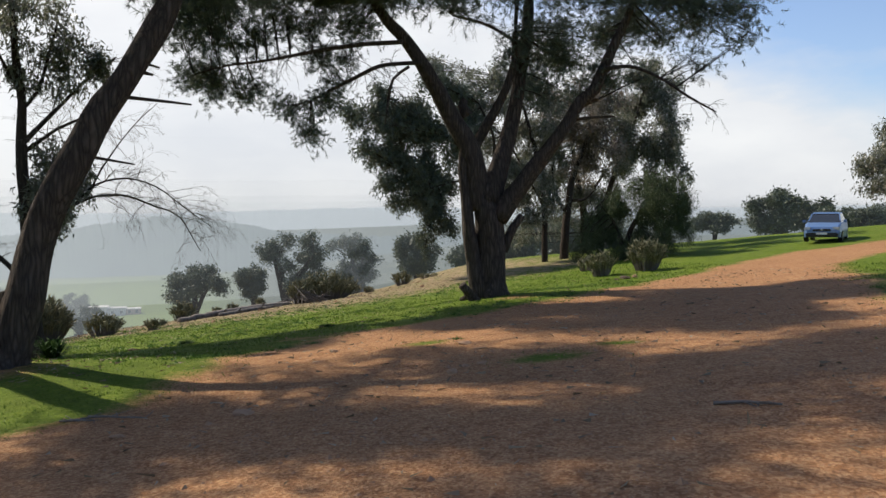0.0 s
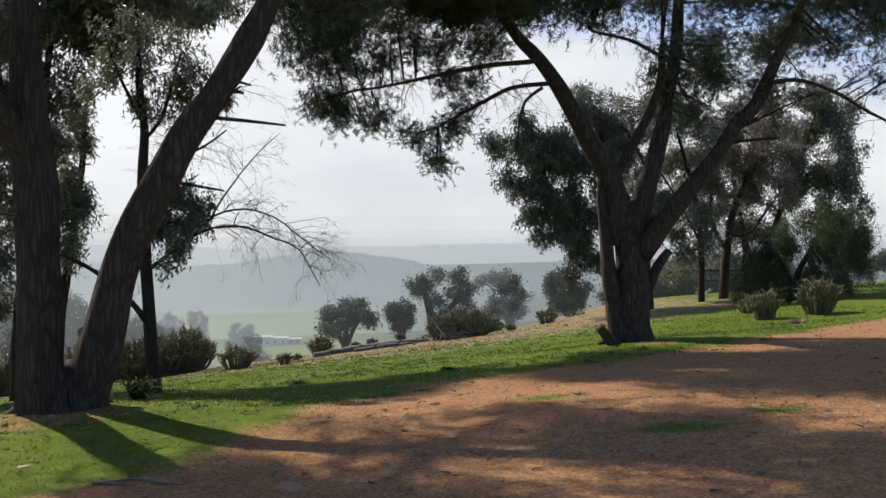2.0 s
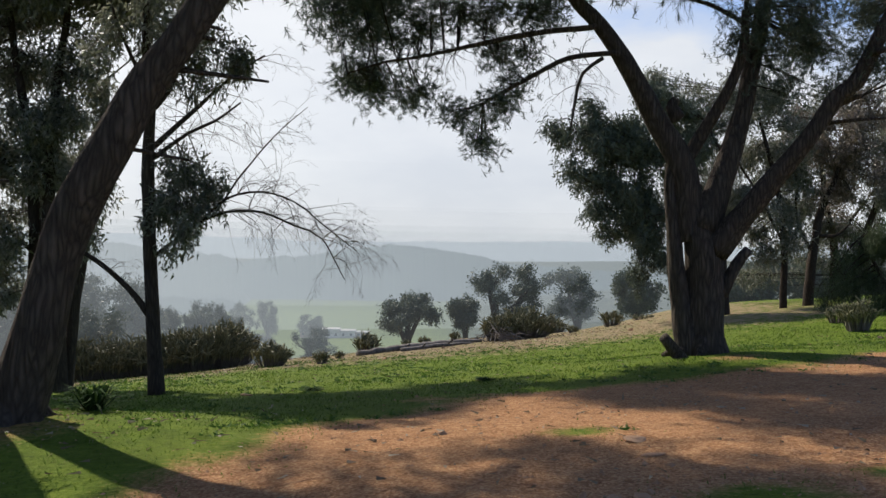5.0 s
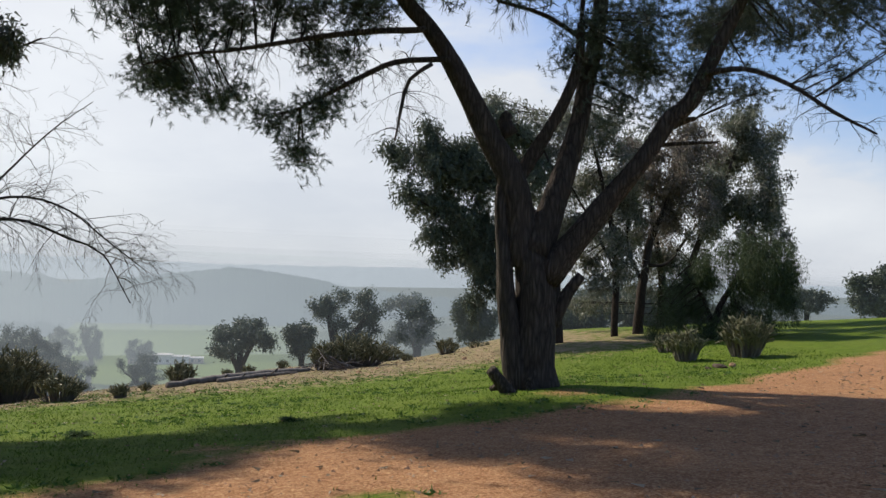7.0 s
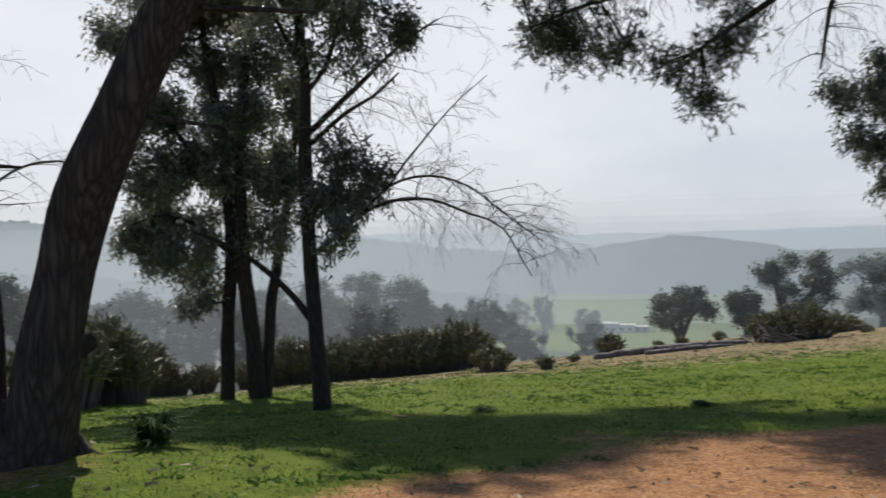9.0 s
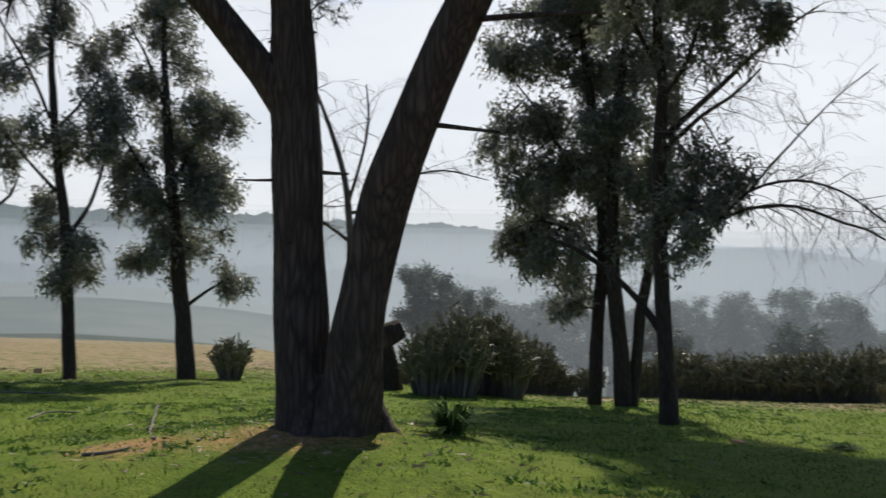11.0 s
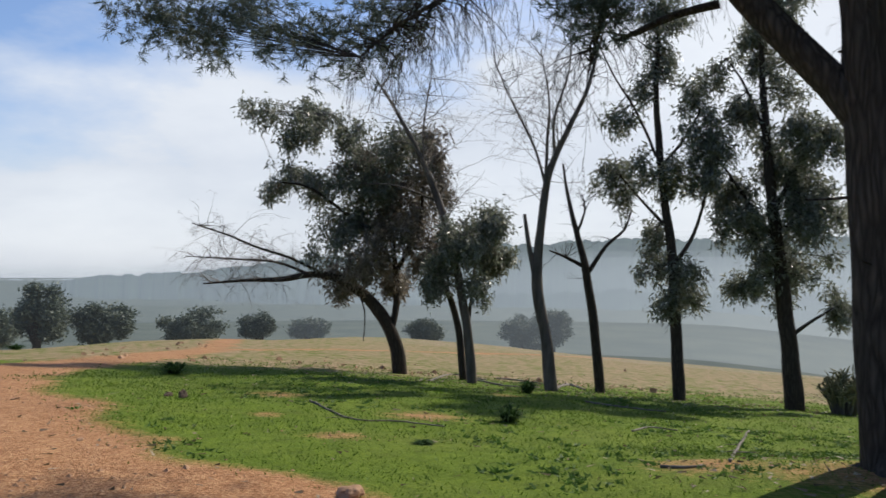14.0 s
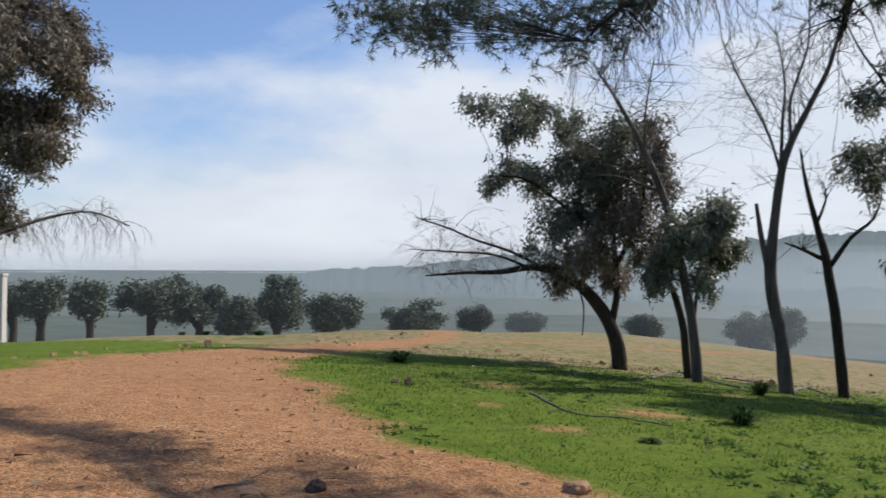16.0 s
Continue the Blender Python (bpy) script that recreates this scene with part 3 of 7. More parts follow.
def mist_glow_shell(radius, thick, ceiling):
    """A glowing shell round the hill painting low mist, thinning upwards, brighter sunward."""
    m = Nodes("glowing mist shell")
    split = m.tree.nodes.new("ShaderNodeSeparateXYZ")
    m.put(split.inputs[0], m.at())
    wisps = m.noise(1.0, 4, m.at((0.012, 0.012, 0.05)))
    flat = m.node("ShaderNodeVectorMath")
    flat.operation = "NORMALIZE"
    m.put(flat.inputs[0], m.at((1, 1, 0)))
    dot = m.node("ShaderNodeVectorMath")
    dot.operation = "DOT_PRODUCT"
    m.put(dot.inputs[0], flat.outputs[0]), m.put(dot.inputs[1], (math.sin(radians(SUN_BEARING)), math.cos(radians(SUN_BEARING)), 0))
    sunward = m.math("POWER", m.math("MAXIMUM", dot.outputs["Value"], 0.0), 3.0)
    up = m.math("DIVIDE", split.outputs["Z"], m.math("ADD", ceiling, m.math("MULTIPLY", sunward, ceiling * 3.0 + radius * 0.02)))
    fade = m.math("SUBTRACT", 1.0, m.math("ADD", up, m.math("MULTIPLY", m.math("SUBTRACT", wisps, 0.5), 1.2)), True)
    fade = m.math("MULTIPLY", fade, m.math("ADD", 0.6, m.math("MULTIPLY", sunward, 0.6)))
    # Emission stands in for lit haze; its colour brightens toward the sun.
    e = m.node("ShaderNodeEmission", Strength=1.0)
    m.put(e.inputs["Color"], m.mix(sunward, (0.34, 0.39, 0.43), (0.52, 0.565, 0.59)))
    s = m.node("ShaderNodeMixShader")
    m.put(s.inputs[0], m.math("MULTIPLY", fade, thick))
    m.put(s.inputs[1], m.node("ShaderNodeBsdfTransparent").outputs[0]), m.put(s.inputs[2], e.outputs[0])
    m.put(m.tree.nodes.new("ShaderNodeOutputMaterial").inputs["Surface"], s.outputs[0])
    verts, faces, n, rows = [], [], 96, 6
    for k in range(n):
        a = 2 * math.pi * k / n
        for j in range(rows + 1):
            verts.append((HUB[0] + radius * math.sin(a), HUB[1] + radius * math.cos(a), -60 + (60 + ceiling * 1.7) * j / rows))
    for k in range(n):
        for j in range(rows):
            a, b = k * (rows + 1) + j, (k + 1) % n * (rows + 1) + j
            faces.append((a, b, b + 1, a + 1))
    return tagged(link_mesh("backdrop", verts, faces, m.material), "thin glowing shell standing in for pale mist", "mist", kind="structure")


mist_glow_shell(72, 0.06, 5)
mist_glow_shell(120, 0.13, 4)
mist_glow_shell(220, 0.26, 3)
mist_glow_shell(360, 0.30, 6)
mist_glow_shell(530, 0.22, 14)


# ---------------------------------------------------------------- trees
pine = Tree("pine_tree", (9.05, 25.83, -1.35), "big spreading pine with several limbs and dark needles", 5, PINE_BARK, PINE_LIMB, "")
pine.limb("trunk", [(0.13, -0.05, -0.12, 0.587), (0.09, -0.03, 0.49, 0.475), (0.1, -0.04, 1.61, 0.437), (0.03, -0.02, 2.47, 0.424), (-0.18, 0.05, 3.15, 0.350)], 0.3, 14, 0.16)
pine.limb("trunk", [(-0.32, -0.1, -0.12, 0.300), (-0.47, -0.05, 1.1, 0.225), (-0.62, 0, 2.32, 0.187), (-0.74, 0.03, 3.31, 0.162), (-0.79, 0.04, 4.05, 0.150), (-0.73, 0.02, 4.67, 0.125), (-0.66, -0.01, 5.18, 0.100)], 0.3, 10, 0.2)
pine.flare(0.5, 7, 1.8)
pine_left = pine.limb("limb", [(-0.23, 0.07, 2.71, 0.375), (-0.52, 0.01, 4.44, 0.325), (-1.07, 0.05, 5.47, 0.275), (-1.68, 0.11, 6.61, 0.225), (-2.47, 0.22, 7.81, 0.187), (-3.05, 0.27, 8.39, 0.162), (-3.77, 0.36, 9.45, 0.125), (-4.52, 0.47, 10.4, 0.075)])
pine_mid = pine.limb("limb", [(-0.01, -0.02, 2.97, 0.375), (0.48, -0.02, 4.37, 0.275), (0.91, 0, 5.66, 0.225), (1.22, 0.06, 7.23, 0.200), (1.45, 0.15, 8.57, 0.175), (1.57, 0.27, 10.06, 0.138), (1.72, 0.4, 11.59, 0.075)])
pine.limb("limb", [(-0.41, 0.12, 4.58, 0.175), (0.06, -0.17, 5.45, 0.150), (0.45, -0.44, 6.3, 0.125), (0.67, -0.64, 7.13, 0.113), (0.66, -0.77, 7.96, 0.087)])
pine_right = pine.limb("limb", [(0.25, -0.09, 2.48, 0.375), (0.81, -0.45, 3.3, 0.275), (1.41, -0.8, 4.23, 0.225), (2, -1.16, 5.07, 0.200), (2.46, -1.48, 5.9, 0.187), (2.77, -1.74, 6.23, 0.175), (3.1, -2.01, 7.15, 0.150), (3.48, -2.3, 8.16, 0.113), (3.8, -2.56, 9.15, 0.075)])
pine.limb("limb", [(0.45, -0.16, 1.43, 0.150), (0.73, -0.26, 2.13, 0.138), (1, -0.35, 2.53, 0.113)], crook=0.0)
pine.limb("limb", [(-0.56, 0.17, 5.59, 0.175), (-0.71, 0.21, 5.9, 0.150), (-0.61, 0.18, 6.08, 0.113)], crook=0.0)
pine.limb("limb", [(2.74, -0.96, 5.86, 0.100), (2.97, -1.04, 5.96, 0.075), (3.21, -1.12, 6.02, 0.050)], crook=0.0)
pine_arm = pine.limb("branch", [(-2.64, -0.06, 7.71, 0.069), (-2.84, -0.07, 7.66, 0.069), (-3.84, 0.17, 7.6, 0.069), (-4.89, 0.45, 7.44, 0.062), (-5.84, 0.68, 7.26, 0.050), (-6.77, 0.92, 7.09, 0.038), (-7.59, 1.1, 6.99, 0.031), (-8.54, 1.34, 6.73, 0.018)])
pine_arm_low = pine.limb("branch", [(-2.1, -0.14, 7.06, 0.062), (-2.34, 0.03, 7.09, 0.062), (-3.17, 0.39, 7.04, 0.062), (-3.86, 0.71, 6.74, 0.056), (-4.44, 1, 6.44, 0.050), (-5.15, 1.32, 6.07, 0.038)])
pine_dead = pine.limb("dead_branch", [(-2.44, -0.02, 6.98, 0.050), (-2.9, 0.07, 6.62, 0.044), (-3.06, 0.06, 6, 0.038), (-3.19, 0.04, 5.25, 0.018)])
pine_dead_right = pine.limb("dead_branch", [(2.9, -2.04, 6.77, 0.075), (3.45, -2.62, 6.78, 0.050), (4.06, -3.2, 6.38, 0.044), (4.64, -3.79, 5.76, 0.038), (5.12, -4.34, 5.31, 0.018)])
pine.limb("dead_branch", [(2.47, -0.87, 5.42, 0.050), (3.09, -1.07, 5.48, 0.044), (3.68, -1.27, 5.51, 0.025)], crook=0.0)
pine_dead_top = pine.limb("dead_branch", [(1.12, 0.2, 7.9, 0.062), (0.13, 0.33, 8.43, 0.050), (-0.9, 0.48, 8.68, 0.038)])
pine.bare_twigs(pine_dead, 20, 0.9, 0.012, 1.0)
pine.bare_twigs(pine_dead_right, 20, 0.7, 0.012, 0.7)
pine.bare_twigs(pine_dead_top, 20, 0.8, 0.012, 1.2)
pine.bare_twigs(pine_arm, 51, 0.8, 0.014, 0.9)
pine.bare_twigs(pine_arm_low, 40, 0.8, 0.014, 0.9)
pine.crown("needle", [(-8.55, 2.99, 6.94, 0.6, 0.38), (-7.72, 2.87, 6.82, 0.75, 0.56), (-6.8, 2.55, 6.57, 0.6, 0.56), (-8.13, 3.07, 7.24, 0.5, 0.31), (-7.16, 2.58, 6.15, 0.38, 0.27), (-5.73, 2.31, 5.88, 0.6, 0.45), (-4.78, 1.17, 6.01, 0.62, 0.4), (-5.22, 1.73, 5.23, 0.52, 0.38), (-5.01, 2, 4.96, 0.35, 0.2), (-4.39, 1.58, 6.69, 0.43, 0.32), (-4.78, 1.98, 7.52, 0.65, 0.35), (-6.47, 1.8, 8.11, 0.65, 0.52), (-6.97, 2.32, 7.82, 0.38, 0.32), (-3.89, 0.96, 8.26, 0.87, 0.45), (-4.97, 1.7, 8.44, 0.78, 0.4), (-5.85, 2.04, 8.64, 0.75, 0.5), (-4.09, 1.02, 7.24, 0.43, 0.25)], NEEDLES, density=1.9)
pine.crown("needle", [(-6.02, 1.3, 9.15, 1, 0.56), (-4.68, 0.93, 9.3, 1.13, 0.69), (-2.98, 2.29, 10.55, 1.25, 0.75), (-1.53, 1.4, 10.92, 1.38, 0.75), (-4.04, 0.36, 10.28, 1.13, 0.62), (-2.31, 1.31, 9.32, 0.75, 0.44), (-0.57, -1.11, 10.49, 1.38, 0.75), (-0.66, 0.49, 9.87, 1, 0.5), (0.61, -1.67, 9.93, 1.5, 0.75), (1.68, -2.51, 9.94, 1.5, 0.75), (0.72, 0.54, 9.66, 0.87, 0.5)], NEEDLES, density=1.5)
pine.crown("needle", [(1.18, -1.08, 7.68, 0.87, 0.75), (2, -1.53, 8, 1.13, 0.87), (2.86, 0.44, 7.47, 1.18, 0.75), (3.76, -0.26, 8.04, 1.13, 0.87), (3.16, -1.61, 6.59, 0.93, 0.45), (4.87, -0.31, 8.52, 1.18, 0.75), (5.11, -1.67, 7.91, 1, 0.56), (6.2, -1.69, 8.38, 1, 0.56), (5.98, -2.54, 7.16, 0.62, 0.45), (4.59, -1.03, 6.89, 0.5, 0.38), (1.82, -0.35, 6.3, 0.62, 0.62), (1.43, 0.07, 7.12, 0.5, 0.62), (2.83, -0.5, 6.35, 0.5, 0.38), (0.54, -0.46, 7.29, 0.45, 0.32), (2.53, -1.43, 9.17, 1.5, 0.75), (3.46, -2.49, 9.14, 1.5, 0.75)], NEEDLES, density=1.5)
pine.crown("needle", [(4.74, -2.89, 8.8, 1.38, 0.75), (5.87, -3.13, 8.27, 1, 0.62), (6.98, -2.79, 7.79, 0.75, 0.62), (5.39, -1.59, 10.33, 1.13, 0.56), (6.57, -3.54, 8.56, 1, 0.62)], NEEDLES, density=1.2)
# Blobs mostly out of view, added so their shade falls on the road.
pine.crown("needle", [(-6.37, -0.08, 10.15, 1.75, 0.87), (-4.45, 2.36, 10.46, 1.84, 0.87), (-4.41, -1.52, 9.97, 1.65, 0.78), (-2.5, 0.92, 10.76, 1.94, 0.87), (-6.88, 2.83, 10.55, 1.55, 0.78), (-2.52, 3.84, 10.96, 1.94, 0.97), (-5.31, 0.71, 9.68, 1.84, 0.78), (-3.55, -0.44, 9.59, 1.84, 0.78), (-1.02, -1, 10.18, 1.75, 0.87), (-8.72, 1.65, 10.24, 1.65, 0.78), (-8.16, 4.18, 10.54, 1.65, 0.78), (-7.79, 6.32, 10.65, 1.55, 0.78), (-9.7, 3.19, 10.63, 1.55, 0.78)], NEEDLES, density=1.5, size=1.7)
# More unseen needle blobs, positioned by where their shadows land on the dirt.
pine.crown("needle", [(-8, -0.5, 10.2, 1.7, 0.8), (-6, -1, 10, 1.7, 0.8), (-4.4, -2, 10.1, 1.7, 0.8), (-3, 0.4, 10.5, 1.6, 0.8), (-7, -2.6, 10.4, 1.6, 0.8), (-5.2, -3.4, 10.2, 1.7, 0.8)], NEEDLES, density=1.2, size=1.7)
pine.done()

twin = Tree("twin_trunked_pine", (-3.15, 17, -1.35), "old pine with two leaning furrowed trunks and dead stubs", 8, PINE_BARK, PINE_LIMB, "")
twin.flare(0.56, 9, 2.4)
twin_left = twin.limb("trunk", [(-0.19, -0.27, -0.12, 0.384), (-0.23, -0.34, 0.44, 0.336), (-0.25, -0.36, 1.51, 0.328), (-0.27, -0.38, 2.52, 0.295), (-0.29, -0.41, 3.33, 0.315), (-0.33, -0.47, 4.21, 0.288), (-0.35, -0.5, 4.9, 0.247), (-0.37, -0.53, 5.59, 0.219), (-0.39, -0.56, 6.42, 0.178), (-0.43, -0.61, 7.4, 0.110)], 0.22, 16, 0.14)
twin_right = twin.limb("trunk", [(0.24, -0.02, -0.12, 0.360), (0.42, -0.12, 0.57, 0.345), (0.64, -0.24, 1.34, 0.305), (0.83, -0.19, 2.2, 0.273), (1.19, -0.17, 3.07, 0.272), (1.61, -0.15, 3.83, 0.257), (1.97, -0.11, 4.49, 0.239), (2.29, -0.12, 4.94, 0.216), (2.87, -0.08, 5.94, 0.220), (3.39, -0.04, 7.22, 0.120)], 0.22, 16, 0.14)
twin_limb = twin.limb("limb", [(-0.31, -0.45, 3.87, 0.233), (-0.53, -0.75, 4.4, 0.192), (-0.82, -1.18, 5.02, 0.178), (-1.06, -1.52, 5.54, 0.178), (-1.27, -1.82, 6.03, 0.165), (-1.56, -2.24, 6.76, 0.123), (-1.91, -2.74, 7.55, 0.069)], 0.25, 12, 0.1)
twin_branch = twin.limb("branch", [(-1.24, -1.77, 5.5, 0.055), (-1.46, -2.27, 5.41, 0.048), (-1.62, -2.67, 5.24, 0.041), (-1.65, -2.89, 5.15, 0.021)])
twin.limb("stub", [(-0.08, -0.29, 3.21, 0.029), (0.03, -0.13, 3.2, 0.021), (0.14, 0.03, 3.2, 0.012)], crook=0.0)
twin.limb("stub", [(-0.17, -0.42, 4.86, 0.029), (-0.13, -0.37, 4.86, 0.021), (-0.1, -0.31, 4.87, 0.012)], crook=0.0)
twin.limb("stub", [(-0.34, -0.66, 5.32, 0.038), (-0.4, -0.74, 5.33, 0.027), (-0.45, -0.82, 5.36, 0.016)], crook=0.0)
twin.limb("stub", [(-0.33, -0.65, 4.74, 0.029), (-0.38, -0.71, 4.73, 0.021), (-0.42, -0.77, 4.72, 0.012)], crook=0.0)
twin.limb("stub", [(-0.17, -0.42, 5.37, 0.034), (-0.15, -0.39, 5.38, 0.024), (-0.13, -0.36, 5.4, 0.014)], crook=0.0)
twin.limb("stub", [(-0.15, -0.39, 3.89, 0.019), (-0.11, -0.34, 3.87, 0.014), (-0.07, -0.28, 3.86, 0.008)], crook=0.0)
twin.limb("stub", [(-0.34, -0.67, 3.1, 0.019), (-0.48, -0.86, 3.09, 0.014), (-0.62, -1.06, 3.09, 0.008)], crook=0.0)
twin.limb("stub", [(2.09, -0.11, 4.66, 0.038), (2.73, 0.13, 4.64, 0.029), (3.36, 0.37, 4.61, 0.017)], crook=0.0)
twin.limb("stub", [(1.51, -0.16, 3.66, 0.033), (1.95, 0.01, 3.59, 0.025), (2.39, 0.18, 3.52, 0.015)], crook=0.0)
twin.limb("stub", [(2.40, -0.12, 5.12, 0.049), (2.56, -0.05, 5.09, 0.037), (2.73, 0.01, 5.06, 0.022)], crook=0.0)
twin.limb("stub", [(2.72, -0.09, 5.67, 0.038), (2.79, -0.06, 5.63, 0.029), (2.87, -0.03, 5.58, 0.017)], crook=0.0)
twin.limb("stub", [(2.48, -0.11, 5.27, 0.033), (2.66, -0.04, 5.23, 0.025), (2.84, 0.03, 5.19, 0.015)], crook=0.0)
twin_low = twin.limb("stub", [(0.22, 0.32, 1.2, 0.178), (0.35, 0.5, 1.27, 0.151), (0.45, 0.64, 1.36, 0.117)], crook=0.0)
twin_reach = twin.limb("branch", [(-1.06, -1.52, 5.54, 0.096), (-1.11, -2.11, 6.04, 0.082), (-1.22, -2.8, 6.33, 0.062), (-1.49, -3.71, 6.36, 0.048), (-1.75, -4.6, 6.12, 0.034), (-1.91, -5.35, 5.67, 0.021)])
twin_hang = twin.limb("branch", [(-0.82, -2.93, 6.16, 0.048), (-0.98, -3.15, 5.72, 0.041), (-1.06, -3.26, 5.27, 0.034), (-1.12, -3.34, 4.88, 0.021), (-1.16, -3.4, 4.61, 0.010)])
twin_hang_two = twin.limb("branch", [(-1.39, -3.73, 6.32, 0.041), (-1.71, -4.54, 5.92, 0.034), (-1.9, -5.16, 5.63, 0.027), (-2, -5.66, 5.33, 0.021), (-2.05, -6.08, 4.97, 0.010)])
twin.bare_twigs(twin_hang, 44, 0.8, 0.012, 1.4)
twin.bare_twigs(twin_hang_two, 68, 0.9, 0.012, 1.8)
twin.bare_twigs(twin_reach, 51, 1.0, 0.014, 1.6)
twin.bare_twigs(twin_left, 13, 0.9, 0.016, 0.3)

twin.crown("needle", [(-4.95, -9.7, 6.3, 0.34, 0.26), (-4.36, -8.85, 5.95, 0.41, 0.25), (-3.81, -8.07, 5.88, 0.38, 0.23), (-4.5, -9.06, 6.52, 0.55, 0.28), (-3.68, -7.89, 6.33, 0.41, 0.28), (-4.08, -8.45, 5.62, 0.18, 0.1), (-3.56, -7.7, 5.97, 0.21, 0.17)], NEEDLES, density=2.2)
twin.crown("needle", [(-3.36, -6.91, 5.58, 0.34, 0.25), (-2.98, -6.37, 5.57, 0.41, 0.26), (-2.71, -5.97, 5.29, 0.41, 0.25), (-2.35, -5.46, 5.45, 0.41, 0.23), (-2.53, -5.72, 5.9, 0.75, 0.27), (-1.05, -3.6, 5.36, 0.34, 0.18), (-0.85, -3.32, 5.2, 0.23, 0.27), (-0.62, -2.99, 5.5, 0.48, 0.21)], NEEDLES, density=0.9)
# Blobs west of x -2.3 sit above the view, placed for their shadow.
twin.crown("needle", [(-1.57, -2.24, 7.19, 0.82, 0.41), (-0.98, -1.41, 7.51, 0.89, 0.48), (-0.43, -0.61, 7.88, 0.96, 0.55), (-2.4, -1.2, 7.3, 0.7, 0.34), (-2.9, -1.6, 7.3, 0.8, 0.31), (0.11, 0.15, 7.56, 0.75, 0.41), (-3.9, -2.0, 7.3, 0.8, 0.3), (-3.4, -0.6, 7.5, 0.8, 0.3)], NEEDLES, density=0.8)
twin.crown("needle", [(-1.02, 0.47, 5.84, 0.48, 0.38), (4.05, 2.4, 7.2, 0.8, 0.24), (4.88, 2.72, 7.34, 0.55, 0.22), (2.87, 1.95, 7.7, 0.9, 0.4), (1.68, 1.5, 7.9, 1.0, 0.45), (4.25, 2.48, 8.1, 0.8, 0.4)], NEEDLES, density=0.5)
# Big overhead blobs above the view, added to shade the foreground.
twin.crown("needle", [(-1, 1.5, 9.6, 2.4, 1.2), (1.5, -1.5, 9.2, 2.2, 1.1), (3.5, 1, 9.8, 2.3, 1.2), (0.5, -3.5, 8.9, 2.0, 1.0), (-3, 2.5, 9.5, 2.2, 1.2), (2, 4, 10, 2.3, 1.2), (5.5, -1, 9.4, 2.0, 1.0), (0.5, 0.5, 11, 2.4, 1.2), (6, 2.5, 10.4, 2.0, 1.1), (4, -3.2, 9.6, 1.9, 1.0), (-4, 3.4, 10.1, 1.9, 1)], NEEDLES, density=0.8, size=1.5)
# Unseen sparse blobs added to dapple the dirt; crown inferred from shade there.
twin.crown("needle", [(-0.6, 4.6, 9.4, 1.7, 0.7), (1.2, 5.6, 10, 1.7, 0.7), (-1.8, 6.8, 10.2, 1.6, 0.7), (2.8, 4.6, 9.8, 1.6, 0.7), (0.6, 7.4, 10.4, 1.6, 0.7), (-3.2, 4.6, 9.6, 1.4, 0.7)], NEEDLES, density=0.55, size=1.5)
twin.done()

thin = Tree("slender_tree", (-3.66, 25.49, -2.41), "slender half dead tree with an arching bare branch", 12, DARK_BARK, DEAD_WOOD, "")
thin_trunk = thin.limb("trunk", [(0.1, 0.05, -0.12, 0.213), (0.05, 0.03, 0.91, 0.167), (0, 0, 1.71, 0.157), (-0.06, -0.02, 2.86, 0.148), (-0.12, -0.05, 4, 0.148), (-0.15, -0.06, 5.38, 0.139), (-0.13, -0.06, 6.63, 0.111), (-0.22, -0.1, 7.77, 0.093), (-0.25, -0.11, 8.91, 0.065), (-0.33, -0.15, 10.15, 0.028)], 0.3, 10)
thin_side = thin.limb("limb", [(-0.07, -0.03, 1.83, 0.090), (-0.5, -0.23, 2.47, 0.064), (-1.09, -0.51, 3.05, 0.051), (-1.69, -0.79, 3.47, 0.044), (-2.18, -1.02, 3.68, 0.025)])
thin_a = thin.limb("limb", [(-0.12, -0.05, 5.6, 0.070), (0.39, 0.45, 6.28, 0.057), (0.94, 0.98, 7.03, 0.044), (1.52, 1.52, 7.74, 0.032), (2.06, 2.04, 8.26, 0.019)])
thin_b = thin.limb("limb", [(-0.09, -0.04, 5.38, 0.057), (0.7, -0.02, 5.99, 0.039), (1.34, -0.08, 6.28, 0.032), (1.91, -0.16, 6.7, 0.019)])
thin_c = thin.limb("limb", [(-0.16, -0.07, 6.4, 0.057), (0.24, 0.11, 6.98, 0.044), (0.5, 0.24, 7.9, 0.039), (0.73, 0.35, 8.83, 0.025)])
thin_d = thin.limb("limb", [(-0.15, -0.07, 6.86, 0.051), (-0.52, -0.24, 7.65, 0.039), (-0.82, -0.37, 8.43, 0.032), (-1, -0.46, 9.22, 0.019)])
thin_arch = thin.limb("dead_branch", [(0, 0.01, 3.2, 0.051), (0.43, 0.09, 3.56, 0.044), (0.95, 0.2, 3.97, 0.039), (1.51, 0.34, 4.23, 0.032), (2.27, 0.58, 4.26, 0.029), (3.03, 0.82, 3.96, 0.025), (3.68, 1, 3.66, 0.019), (4.23, 1.14, 2.68, 0.010)])
thin_arch_two = thin.limb("dead_branch", [(0.97, 0.14, 3.97, 0.032), (1.55, 0.22, 4.54, 0.029), (2.33, 0.39, 4.72, 0.025), (3.09, 0.57, 4.5, 0.019), (3.75, 0.68, 3.98, 0.016), (4.52, 0.85, 3.38, 0.008)])
thin_up = thin.limb("dead_branch", [(1.49, 0.39, 4.55, 0.025), (1.69, 0.72, 5.02, 0.025), (1.95, 1.07, 5.46, 0.020), (2.49, 1.57, 6.26, 0.014), (3.13, 2.12, 6.99, 0.007)])
thin.bare_twigs(thin_arch, 44, 1.2, 0.012, 0.8, (0.6, 0, 0.0))
